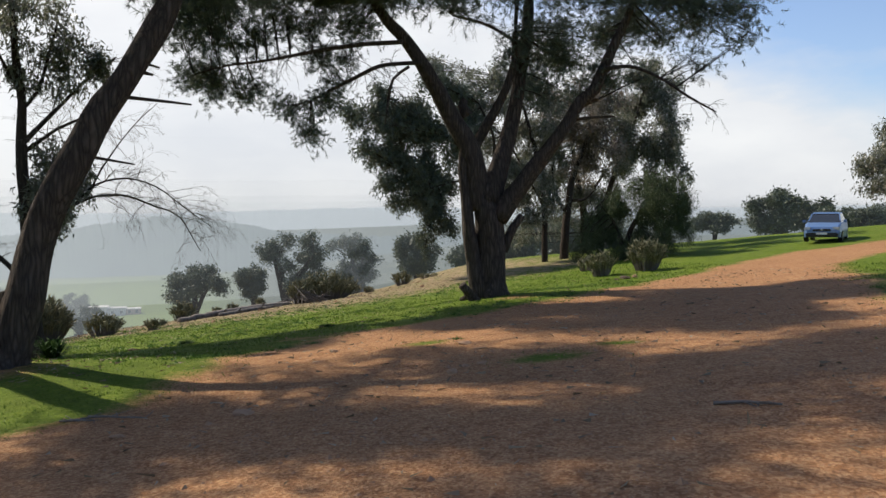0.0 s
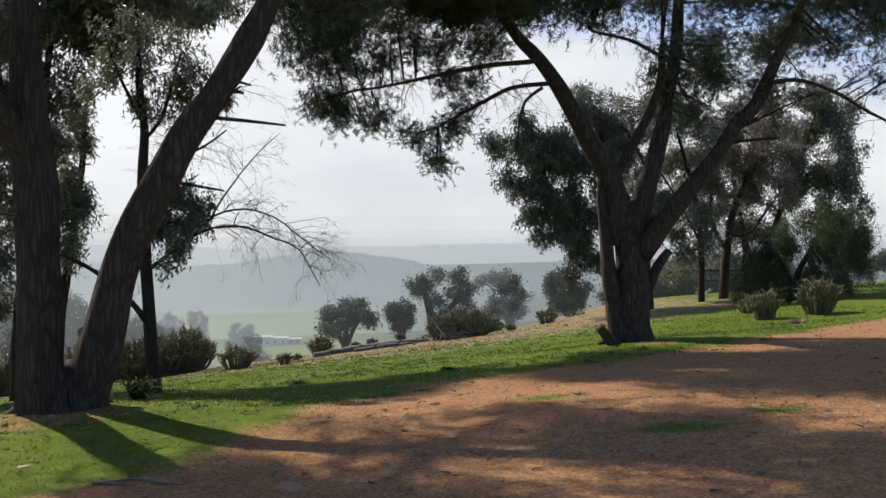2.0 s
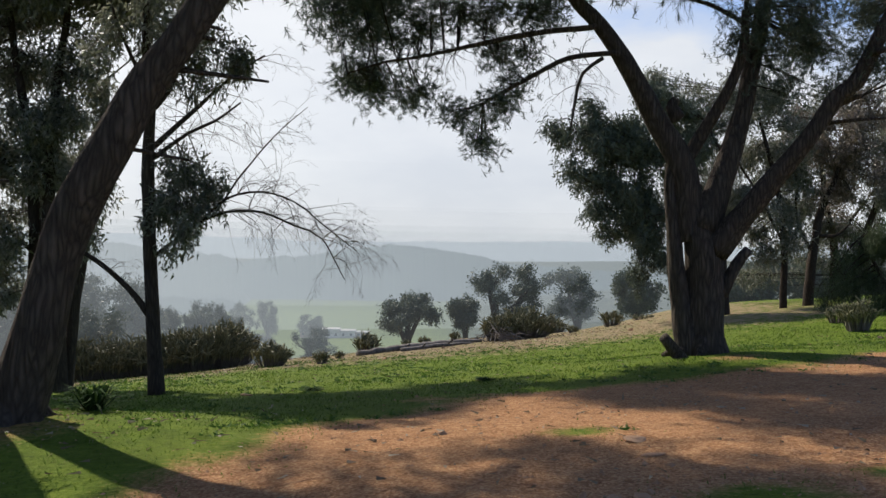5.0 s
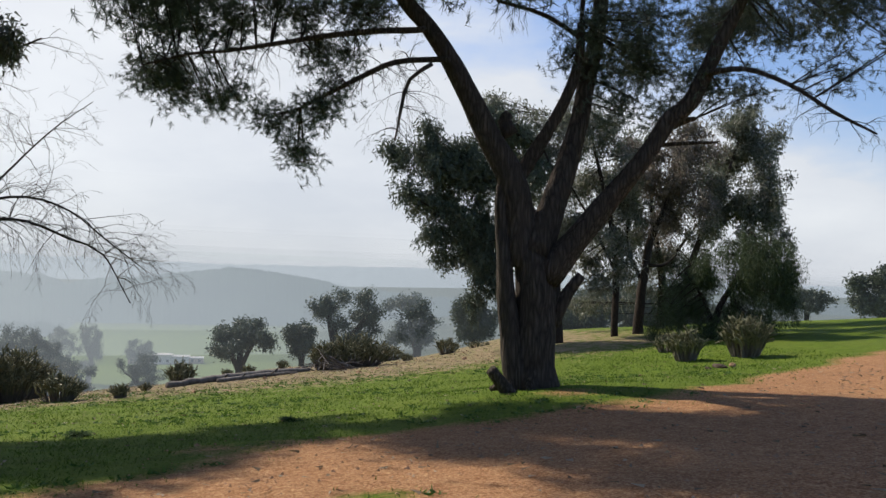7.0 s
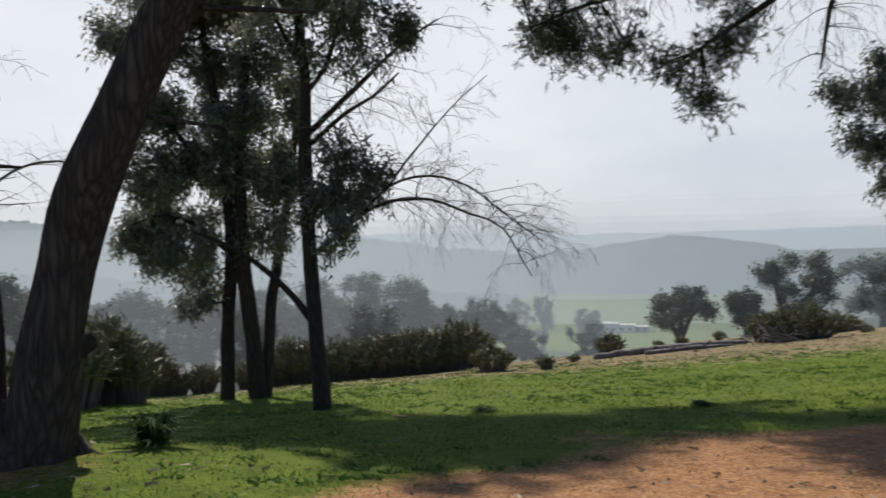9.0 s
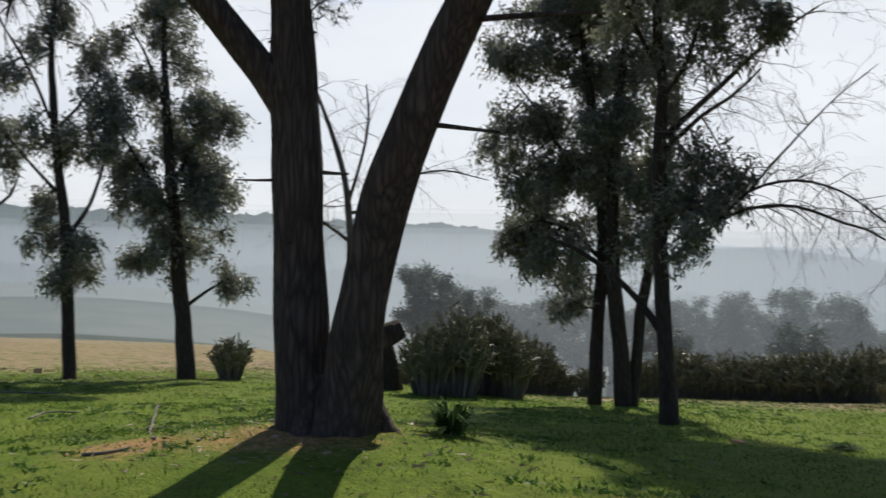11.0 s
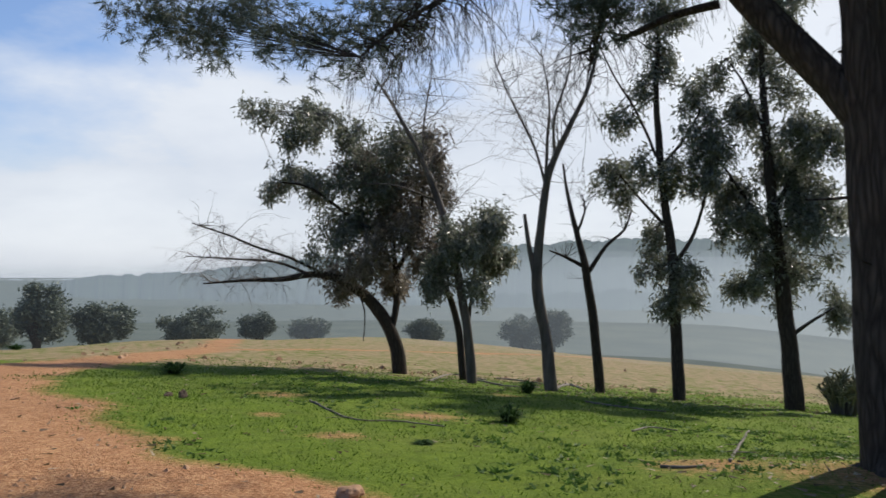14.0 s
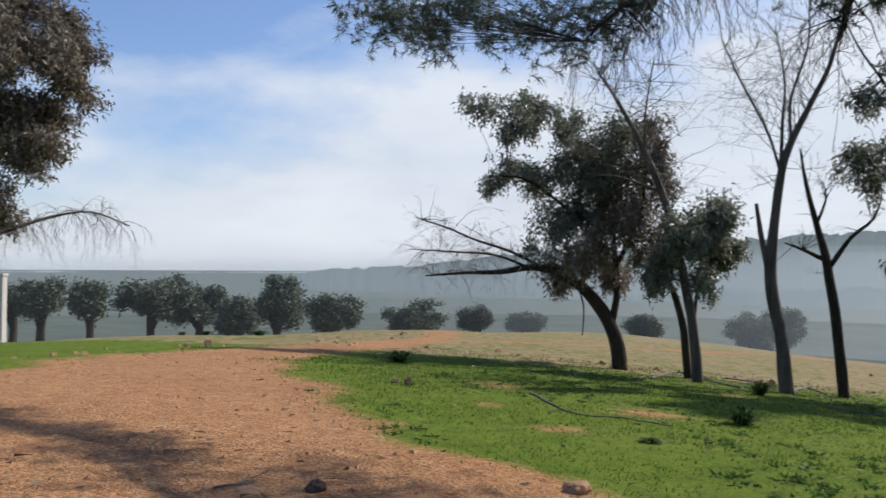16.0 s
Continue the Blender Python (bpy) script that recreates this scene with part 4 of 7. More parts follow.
thin.bare_twigs(thin_arch_two, 44, 1.1, 0.011, 0.8, (0.6, 0, 0.1))
thin.bare_twigs(thin_up, 20, 0.8, 0.01, 0.0)
thin.bare_twigs(thin_a, 34, 1.3, 0.014, 0.2)
thin.bare_twigs(thin_b, 23, 1.0, 0.012, 0.2)
thin.bare_twigs(thin_side, 13, 0.6, 0.01, 0.5)
thin.crown("gum", [(0.47, 0.19, 5.09, 0.53, 0.35), (0.92, 0.6, 4.93, 0.41, 0.4), (0.39, 0.38, 4.47, 0.51, 0.46), (1, 0.09, 4.32, 0.4, 0.35), (0.53, -0.27, 3.54, 0.41, 0.37), (0.09, -0.09, 4.22, 0.35, 0.4)], GUM_LEAVES, density=1.9)
thin.crown("gum", [(0.63, -0.05, 7.82, 0.69, 0.58), (1.22, 0.97, 8.13, 0.58, 0.51), (-0.01, 0.24, 7.25, 0.58, 0.51), (0.88, 0.53, 7.36, 0.51, 0.46), (-0.76, -0.26, 8.01, 0.69, 0.58), (1.7, 0.97, 7.62, 0.4, 0.3), (0.72, -0.47, 8.8, 1.04, 0.58), (-0.65, -0.42, 9.08, 0.93, 0.58)], GUM_LEAVES, density=0.5)
thin.done()

cluster = Tree("eucalyptus_tree", (-7.99, 30.55, -3.25), "dark leafy eucalyptus with three close trunks", 15, DARK_BARK, DARK_BARK, "")
cluster.limb("trunk", [(-0.57, -0.32, -0.11, 0.216), (-0.52, -0.29, 2.3, 0.178), (-0.42, -0.23, 3.99, 0.178), (-0.49, -0.28, 5.84, 0.152), (-0.69, -0.38, 7.84, 0.128), (-0.98, -0.54, 9.98, 0.089), (-1.07, -0.59, 12.1, 0.051)], 0.3, 10)
cluster.limb("trunk", [(0.38, -0.3, -0.11, 0.254), (0.22, -0.43, 2.32, 0.216), (0.13, -0.53, 3.69, 0.204), (0.09, -0.61, 6.26, 0.166), (0.24, -0.56, 8.51, 0.128), (0.47, -0.49, 10.77, 0.089), (0.58, -0.48, 12.56, 0.051)], 0.3, 10)
cluster.limb("trunk", [(0.44, -0.06, -0.1, 0.178), (0.56, 0.22, 2.88, 0.152), (0.77, 0.54, 4.75, 0.128), (0.97, 0.86, 7.12, 0.102), (1.06, 1.11, 9.22, 0.064)], 0.3, 10)
cluster.limb("limb", [(-0.52, -0.29, 5.84, 0.070), (-1.41, -0.78, 6.91, 0.052), (-2.02, -1.13, 8.11, 0.035), (-2.63, -1.48, 9, 0.018)])
cluster.limb("limb", [(-0.44, -0.25, 3.99, 0.070), (-1.18, -0.66, 4.77, 0.052), (-1.94, -1.09, 5.08, 0.035), (-2.69, -1.52, 4.79, 0.018)])
cluster.crown("gum", [(-2.31, -0.28, 5.43, 0.96, 0.96), (-1.97, -2, 5.79, 0.8, 0.8), (-2.55, -1, 4.49, 0.8, 0.64), (-1.12, -1.32, 4.16, 0.88, 0.72), (-1.58, -0.09, 3.21, 0.72, 0.64), (-1.11, -1.11, 2.66, 0.42, 0.32), (-2.28, -0.89, 3.72, 0.35, 0.64), (-2.82, -1.36, 4.26, 0.54, 0.32), (-1.85, -0.12, 6.37, 1.12, 0.88), (-1.02, 0.53, 5.1, 0.96, 0.96), (0.6, -0.18, 4.74, 0.88, 1.12), (0.94, 0.21, 5.98, 0.88, 0.96)], GUM_LEAVES, density=1.7, size=1.15)
cluster.crown("gum", [(-1.91, -0.53, 7.89, 1.12, 0.96), (-2.32, -1.7, 7.3, 0.8, 0.8), (-0.36, -0.8, 6.86, 1.12, 1.12), (0.29, -0.43, 7.78, 0.96, 0.96), (0.09, 0.84, 6.69, 0.96, 0.8), (-1.49, 0.26, 9.25, 1.28, 0.96), (-2.38, -0.57, 9.62, 1.12, 0.8), (0.49, -0.42, 9.42, 1.12, 0.96), (-1.07, 0.8, 10.93, 1.44, 0.8), (-1.75, -0.94, 10.86, 1.28, 0.8), (1.14, 0.22, 8.12, 0.7, 0.8), (-3.06, -1.8, 9.86, 0.8, 0.72), (-3.21, -1.92, 7.62, 0.64, 0.7), (0.32, -1.5, 11.66, 1.75, 0.96)], GUM_LEAVES, density=1.4, size=1.15)
# Extra top, mostly above the view, added to throw shade on the turf.
cluster.crown("gum", [(-0.4, -0.9, 11.8, 1.9, 1.1), (1.9, 0.4, 11.3, 1.8, 1.1), (0.4, 1.3, 12.8, 1.9, 1.1), (3.1, -0.8, 12.3, 1.7, 1.0), (0.7, 3.2, 13, 1.6, 0.9), (2.7, 2.7, 13.1, 1.6, 0.9), (4.4, 2.1, 13, 1.5, 0.9), (4.2, 4.4, 13.1, 1.5, 0.9), (-2.4, 1.5, 12.2, 1.7, 1.0)], GUM_LEAVES, density=1.5, size=1.5)
cluster.done()

leaner = Tree("eucalyptus_tree", (-22.9, 12, -2.44), "leaning broad leafy eucalyptus with bare branches reaching out", 21, DARK_BARK, DEAD_WOOD, "row of eucalyptus trees")
leaner_trunk = leaner.limb("trunk", [(0, 0, -0.12, 0.256), (-0.01, -0.16, 1.02, 0.226), (-0.02, -0.68, 2.09, 0.211), (-0.05, -1.57, 2.95, 0.166), (-0.09, -2.7, 3.32, 0.121), (-0.13, -3.93, 3.17, 0.090), (-0.17, -5.06, 3.13, 0.060), (-0.21, -6.48, 3.02, 0.023)])
leaner.limb("limb", [(-0.01, -0.31, 1.3, 0.124), (-0.12, -0.12, 2.61, 0.104), (-0.25, -0.25, 4.32, 0.093), (-0.38, -0.63, 5.85, 0.072), (-0.53, -1.4, 7.6, 0.052), (-0.68, -2.28, 8.78, 0.031)])
leaner.limb("limb", [(-0.01, -0.16, 3.37, 0.083), (0.02, 0.59, 4.87, 0.062), (0.03, 0.78, 6.39, 0.052), (0.03, 0.78, 7.71, 0.031)])
leaner.limb("limb", [(-0.02, -0.54, 4.5, 0.062), (0.28, -1.66, 5.23, 0.052), (0.57, -2.95, 6.13, 0.041), (0.87, -3.84, 6.28, 0.021)])
leaner_dead = leaner.limb("dead_branch", [(-0.07, -2.23, 3.17, 0.062), (0.01, -3.54, 3.83, 0.047), (0.1, -4.66, 4.2, 0.041), (0.19, -5.77, 4.66, 0.031), (0.28, -6.77, 4.99, 0.016)])
leaner_dead_two = leaner.limb("dead_branch", [(-0.1, -2.99, 3.32, 0.052), (-0.4, -4.15, 3.74, 0.041), (-0.72, -5.53, 3.84, 0.031), (-1.04, -7.23, 3.94, 0.012)])
leaner.limb("dead_branch", [(-0.05, -1.48, 2.89, 0.031), (-0.04, -1.19, 2.14, 0.026), (-0.04, -1.23, 1.11, 0.016)])
leaner.bare_twigs(leaner_trunk, 44, 1.3, 0.014, 0.5, (0, -0.6, 0.4), 2, 0.6)
leaner.bare_twigs(leaner_dead, 51, 1.1, 0.012, 0.8, (0, -0.6, 0.2))
leaner.bare_twigs(leaner_dead_two, 44, 1.1, 0.012, 0.8, (0, -0.6, 0.2))
leaner.crown("gum", [(0.28, -4.66, 8.68, 0.64, 0.38), (-0.48, -3.61, 8.64, 0.94, 0.56), (-0.32, -2.64, 8.23, 0.87, 0.68), (-0.02, -1.77, 7.71, 0.94, 0.83), (0.31, -3.53, 7.84, 0.75, 0.38), (-0.51, -4.08, 6.14, 0.64, 0.53), (-0.58, -3.42, 6.63, 0.75, 0.56), (-0.1, -2.43, 6.2, 0.94, 0.75), (-0.07, -1.67, 5.06, 1.13, 0.94), (0.42, -2.21, 4.29, 0.94, 0.68), (1.1, -0.56, 7.36, 1.13, 0.87), (0.26, -0.92, 6.35, 1.13, 0.94)], GUM_LEAVES, density=1.25, size=1.15)
leaner.crown("gum", [(-0.13, 0.69, 7.93, 0.87, 0.68), (0.75, 1.1, 6.86, 0.83, 0.87), (-0.65, 0.43, 6.07, 1.13, 0.94), (0.6, -0.18, 4.47, 1.13, 0.94), (0.53, 0.75, 4.48, 0.94, 0.94), (0.94, -0.91, 3.55, 1.05, 0.83), (-0.94, -0.13, 2.98, 0.94, 0.75), (-0.45, -1.68, 3.56, 0.83, 0.64), (-0.44, -2.06, 2.7, 0.45, 0.41), (-0.32, -0.34, 5.27, 1.32, 1.13), (0.57, 1.39, 5.96, 0.56, 0.75), (0.34, -1.29, 6.91, 1.13, 0.75)], RUSTY_LEAVES, density=1.15, size=1.15)
leaner.done()

pale = Tree("eucalyptus_tree", (-20.5, 14, -2.46), "pale leaning eucalyptus with bare top beside a darker stem", 22, GUM_BARK, DEAD_WOOD, "row of eucalyptus trees")
pale_trunk = pale.limb("trunk", [(0.01, 0.12, -0.12, 0.159), (0, -0.02, 1.67, 0.139), (-0.05, -0.41, 3.74, 0.125), (-0.1, -0.92, 5.65, 0.111), (-0.17, -1.49, 7.05, 0.083), (-0.24, -2.14, 8.28, 0.055), (-0.32, -2.79, 9.35, 0.028)])
pale.limb("trunk", [(-1.01, -0.05, -0.12, 0.125), (-1.03, -0.19, 1.6, 0.111), (-1.06, -0.49, 2.68, 0.097), (-1.11, -0.94, 3.57, 0.069)], wood=DARK_BARK)
pale.limb("limb", [(-0.3, 0.05, 1.83, 0.057), (-0.43, 0.24, 3.39, 0.048), (-0.56, 0.35, 4.45, 0.029)])
pale_top = pale.limb("dead_branch", [(-0.15, -1.36, 6.69, 0.038), (-0.15, -1.36, 7.92, 0.029), (-0.12, -1.1, 9.66, 0.014)])
pale.limb("dead_branch", [(-0.12, -1.04, 5.65, 0.038), (-0.25, -2.22, 6.09, 0.029), (-0.37, -3.27, 6.15, 0.014)])
pale.bare_twigs(pale_trunk, 57, 2.0, 0.016, 0.0, (0, 0.1, 0.5), 2, 0.5)
pale.bare_twigs(pale_top, 37, 1.5, 0.012, 0.2)
pale.crown("gum", [(-0.76, 0.37, 4.82, 0.87, 0.55), (0.48, 0.9, 4.58, 0.52, 0.62), (0.72, -0.06, 4.06, 0.76, 0.62), (-0.61, 0.8, 3.75, 0.69, 0.59), (0.42, 0.39, 2.88, 0.59, 0.49), (0.39, -0.54, 4.24, 0.59, 0.62), (-0.27, -0.82, 3.39, 0.59, 0.52), (0.02, -1.19, 2.87, 0.45, 0.38), (-0.27, 1.1, 4.01, 0.42, 0.42)], GUM_LEAVES, density=2.0, size=1.1)
pale.done()

bare = Tree("bare_tree", (-19.6, 16.3, -2.6), "tall bare tree with upswept leafless branches", 23, GUM_BARK, DEAD_WOOD, "row of eucalyptus trees")
bare_trunk = bare.limb("trunk", [(0.02, 0.09, -0.12, 0.204), (-0.02, -0.08, 1.71, 0.163), (-0.07, -0.33, 3.37, 0.163), (-0.04, -0.17, 5.21, 0.122), (0.01, 0.06, 6.55, 0.109), (0.12, 0.58, 7.79, 0.082), (0.23, 1.09, 8.86, 0.061), (0.31, 1.49, 10.18, 0.041), (0.36, 1.74, 11.34, 0.020)])
bare.limb("limb", [(-0.08, -0.37, 3.37, 0.084), (-0.12, -0.56, 4.37, 0.075), (-0.14, -0.68, 5.3, 0.047)], crook=0.0)
bare_a = bare.limb("limb", [(-0.01, -0.07, 6.21, 0.056), (0, 0, 7.56, 0.042), (0.01, 0.05, 8.73, 0.028), (-0.04, -0.18, 10.26, 0.014)])
bare_b = bare.limb("limb", [(-0.01, -0.04, 6.05, 0.047), (-0.07, -0.35, 7.23, 0.037), (-0.21, -1, 8.6, 0.028), (-0.33, -1.57, 9.99, 0.014)])
bare_c = bare.limb("limb", [(0.04, 0.21, 7.05, 0.047), (-0.22, 0.27, 8.27, 0.037), (-0.39, 0.74, 9.68, 0.028), (-0.63, 0.89, 11.3, 0.014)])
bare.bare_twigs(bare_trunk, 44, 1.8, 0.014, -0.2, (0, 0, 0.7), 2, 0.5)
bare.bare_twigs(bare_a, 30, 1.3, 0.012, 0.0, (0, 0, 0.5))
bare.bare_twigs(bare_b, 44, 1.3, 0.012, 0.3, (0, -0.3, 0.4))
bare.bare_twigs(bare_c, 30, 1.3, 0.012, 0.0, (0, 0, 0.5))
bare.done()

fork = Tree("bare_tree", (-20.6, 18.2, -2.82), "small dark bare tree forking into crooked limbs", 24, DARK_BARK, DARK_BARK, "row of eucalyptus trees")
fork_trunk = fork.limb("trunk", [(-0.01, -0.05, -0.12, 0.158), (-0.06, -0.2, 1.85, 0.143), (-0.12, -0.45, 3.76, 0.129), (-0.2, -0.73, 4.99, 0.086), (-0.28, -1, 6.22, 0.057), (-0.31, -1.13, 7.19, 0.029)])
fork_a = fork.limb("limb", [(-0.11, -0.4, 3.76, 0.079), (0.04, 0.14, 4.59, 0.059), (0.19, 0.69, 5.11, 0.039), (0.25, 0.91, 5.74, 0.020)])
fork_b = fork.limb("limb", [(-0.13, -0.48, 3.93, 0.069), (-0.29, -1.06, 4.25, 0.049), (-0.43, -1.56, 4.46, 0.020)])
fork_c = fork.limb("limb", [(-0.2, -0.73, 4.99, 0.049), (-0.13, -0.48, 5.68, 0.030), (-0.15, -0.56, 6.21, 0.015)])
fork.bare_twigs(fork_trunk, 9, 0.8, 0.014, 0.0, (0, 0, 0.5), 2, 0.5)
fork.bare_twigs(fork_a, 9, 0.8, 0.014, 0.0, (0, 0, 0.5), 2, 0.5)
fork.bare_twigs(fork_b, 9, 0.8, 0.014, 0.0, (0, 0, 0.5), 2, 0.5)
fork.bare_twigs(fork_c, 9, 0.8, 0.014, 0.0, (0, 0, 0.5), 2, 0.5)
fork.done()

slim = Tree("eucalyptus_tree", (-19.6, 20.4, -2.96), "upright slim eucalyptus with open tufts of leaves", 25, DARK_BARK, DARK_BARK, "row of eucalyptus trees")
slim.limb("trunk", [(-0.03, -0.09, -0.12, 0.199), (-0.06, -0.16, 2.23, 0.170), (-0.09, -0.25, 4.24, 0.156), (-0.16, -0.43, 5.92, 0.128), (-0.22, -0.59, 7.79, 0.114), (-0.25, -0.67, 9.5, 0.085), (-0.21, -0.57, 11.2, 0.057), (-0.19, -0.5, 12.74, 0.028)])
slim.limb("limb", [(-0.07, -0.19, 4.15, 0.078), (0.13, 0.34, 5.07, 0.059), (0.24, 0.64, 6.14, 0.039), (0.31, 0.83, 7.38, 0.020)])
slim.limb("limb", [(-0.14, -0.36, 5.25, 0.059), (-0.4, -1.07, 6.08, 0.039), (-0.63, -1.68, 6.9, 0.024)])
slim.limb("limb", [(-0.25, -0.68, 7.46, 0.049), (-0.45, -1.21, 8.86, 0.039), (-0.71, -1.9, 10.12, 0.029), (-0.88, -2.36, 11.21, 0.015)])
slim.limb("limb", [(-0.21, -0.56, 7.11, 0.049), (0.03, 0.07, 7.93, 0.039), (0.19, 0.52, 8.74, 0.024)])
slim.crown("gum", [(-0.54, -1.87, 8.44, 0.6, 0.46), (-1.24, -1.76, 7.06, 0.64, 0.6), (-0.96, -1.32, 6.51, 0.64, 0.53), (-0.11, -1.16, 6.93, 0.53, 0.53), (-0.74, -0.7, 4.93, 0.6, 0.5), (-0.48, -0.89, 3.9, 0.46, 0.43), (0.46, -0.63, 2.92, 0.71, 0.5), (-0.41, 0.45, 3.05, 0.6, 0.46), (0.29, 0.02, 3.9, 0.53, 0.46), (0.31, -0.04, 7.38, 0.78, 0.71), (0.29, 0.47, 8.05, 0.71, 0.78), (-0.2, -0.2, 6.43, 0.64, 0.64), (0.64, 0.57, 6.84, 0.53, 0.6), (-0.09, 0.47, 9.3, 0.67, 0.67), (-0.57, -0.38, 10.61, 0.6, 0.71), (-0.32, -0.8, 11.4, 0.6, 0.6), (-0.47, -0.06, 11.97, 0.71, 0.6), (-0.48, -0.93, 9.55, 0.46, 0.53)], GUM_LEAVES, density=1.35, size=1.1)
slim.done()

tall = Tree("eucalyptus_tree", (-19.3, 23.8, -3.24), "tall dark eucalyptus with open leafy crown", 26, DARK_BARK, DARK_BARK, "row of eucalyptus trees")
tall.limb("trunk", [(-0.01, -0.03, -0.12, 0.311), (-0.08, -0.15, 2.04, 0.251), (-0.2, -0.4, 4.52, 0.207), (-0.3, -0.59, 7.05, 0.163), (-0.37, -0.71, 9.08, 0.118), (-0.4, -0.77, 10.96, 0.074), (-0.42, -0.81, 13.02, 0.030)])
tall.limb("limb", [(-0.22, -0.43, 5.03, 0.081), (-0.6, -1.17, 6.4, 0.061), (-0.96, -1.86, 7.64, 0.030)])
tall.limb("limb", [(-0.27, -0.52, 6.03, 0.081), (0.03, 0.06, 7.34, 0.061), (0.3, 0.59, 8.46, 0.030)])
tall.limb("limb", [(-0.1, -0.19, 2.2, 0.071), (0.21, 0.4, 2.72, 0.051), (0.54, 1.05, 3.22, 0.020)])
tall.limb("limb", [(-0.34, -0.66, 8.23, 0.061), (-0.59, -1.14, 9.81, 0.041), (-0.88, -1.69, 10.91, 0.020)])
tall.crown("gum", [(-1.28, -1.56, 6.81, 0.85, 0.63), (-0.25, -1.68, 5.53, 0.92, 0.74), (-0.08, -1.35, 4.35, 0.92, 0.74), (-0.86, -1.42, 3.76, 0.55, 0.48), (-0.36, -2.11, 8.06, 0.74, 0.67), (-1.04, -1.12, 9.04, 0.74, 0.74), (-0.67, -0.44, 7.6, 0.74, 0.81), (0.7, -0.28, 8.39, 0.81, 0.92), (-0.17, 0.41, 7.03, 0.92, 0.92), (0.01, 0.04, 5.52, 1.04, 0.92), (0, 0.54, 4.19, 0.92, 0.74), (-0.8, -0.08, 3.51, 0.74, 0.55), (-0.15, 1.27, 2.86, 0.74, 0.48), (0.57, 0.74, 5.81, 0.92, 0.92)], GUM_LEAVES, density=1.7, size=1.15)
tall.crown("gum", [(-0.69, -0.22, 10.7, 0.74, 0.74), (-0.4, 0.14, 9.95, 0.74, 0.67), (-1.21, -0.66, 11.53, 0.81, 0.67), (0.56, -0.66, 11.69, 0.85, 0.67), (-1.48, -1.8, 10.18, 0.55, 0.63), (0.79, 0.64, 8.06, 0.74, 0.81), (0.38, -1.06, 12.57, 1.11, 0.74)], GUM_LEAVES, density=1.3, size=1.15)
tall.done()

snag = Tree("tree_snag", (-14.3, 27.7, -3.33), "dead snag with a bare upright spike", 31, DARK_BARK, DARK_BARK, "")
snag.limb("trunk", [(0.1, 0.12, -0.12, 0.356), (-0.03, -0.03, 0.96, 0.301), (-0.27, -0.32, 1.91, 0.246), (-0.52, -0.61, 2.7, 0.178), (-0.69, -0.81, 3.43, 0.096)])
snag.limb("limb", [(-0.17, -0.2, 1.59, 0.113), (-0.11, -0.13, 2.56, 0.075), (-0.05, -0.05, 3.37, 0.066), (-0.02, -0.03, 4.14, 0.038)], crook=0.0)
snag.done()

behind = Tree("bare_tree", (-11.37, 23.9, -2.82), "thin bare tree with fine leafless branches behind the pine", 32, GUM_BARK, DEAD_WOOD, "")
behind_trunk = behind.limb("trunk", [(0, 0, -0.12, 0.101), (-0.01, -0.01, 2.2, 0.090), (-0.04, -0.05, 3.81, 0.090), (-0.11, -0.15, 5.16, 0.078), (-0.28, -0.37, 6.25, 0.067), (-0.48, -0.63, 7.22, 0.045), (-0.77, -1, 8.34, 0.034), (-0.91, -1.19, 9.6, 0.022)])
behind_a = behind.limb("limb", [(-0.09, -0.12, 4.89, 0.046), (0.07, 0.09, 5.82, 0.038), (0.19, 0.25, 6.9, 0.031), (0.15, 0.2, 7.84, 0.015)])
behind_b = behind.limb("limb", [(-0.09, -0.12, 4.62, 0.046), (0.34, 0.44, 4.88, 0.038), (0.8, 1.04, 5.53, 0.031), (1.33, 1.73, 5.77, 0.023), (2.05, 2.67, 5.55, 0.012)])
behind_c = behind.limb("limb", [(-0.77, -1, 8.34, 0.038), (-0.97, -1.26, 8.78, 0.031), (-0.68, -0.89, 9.58, 0.023), (-0.12, -0.15, 10.26, 0.012)])
behind_d = behind.limb("limb", [(-0.05, -0.07, 3.94, 0.046), (-0.53, -0.69, 4.49, 0.038), (-0.85, -1.11, 4.63, 0.015)])
behind.bare_twigs(behind_trunk, 16, 1.1, 0.014, 0.3)
behind.bare_twigs(behind_a, 16, 1.1, 0.014, 0.3)
behind.bare_twigs(behind_b, 16, 1.1, 0.014, 0.3)
behind.bare_twigs(behind_c, 16, 1.1, 0.014, 0.3)
behind.bare_twigs(behind_d, 16, 1.1, 0.014, 0.3)
behind.done()

edge = Tree("eucalyptus_tree", (-14.88, -5.55, -1.3), "reddish leafy eucalyptus with a weeping bare branch", 33, GUM_BARK, DEAD_WOOD, "")
edge.limb("trunk", [(0, 0.01, -0.12, 0.250), (-0.03, 0.03, 1.4, 0.208), (-0.18, 0.22, 3.21, 0.180), (-0.33, 0.4, 5.36, 0.139), (-0.48, 0.58, 7.54, 0.097), (-0.63, 0.77, 9.44, 0.069)])
edge.limb("limb", [(-0.25, 0.31, 4.28, 0.076), (-0.76, 0.92, 5.57, 0.057), (-1.28, 1.56, 6.9, 0.038), (-1.74, 2.11, 7.94, 0.019)])
edge_dead = edge.limb("dead_branch", [(-0.18, 0.22, 2.76, 0.076), (-0.78, 0.95, 3.16, 0.057), (-1.41, 1.7, 3.51, 0.038), (-2.06, 2.5, 3.7, 0.029), (-2.75, 3.33, 3.33, 0.014)])
edge.bare_twigs(edge_dead, 68, 1.0, 0.012, 1.5, (0.2, 0.4, 0))
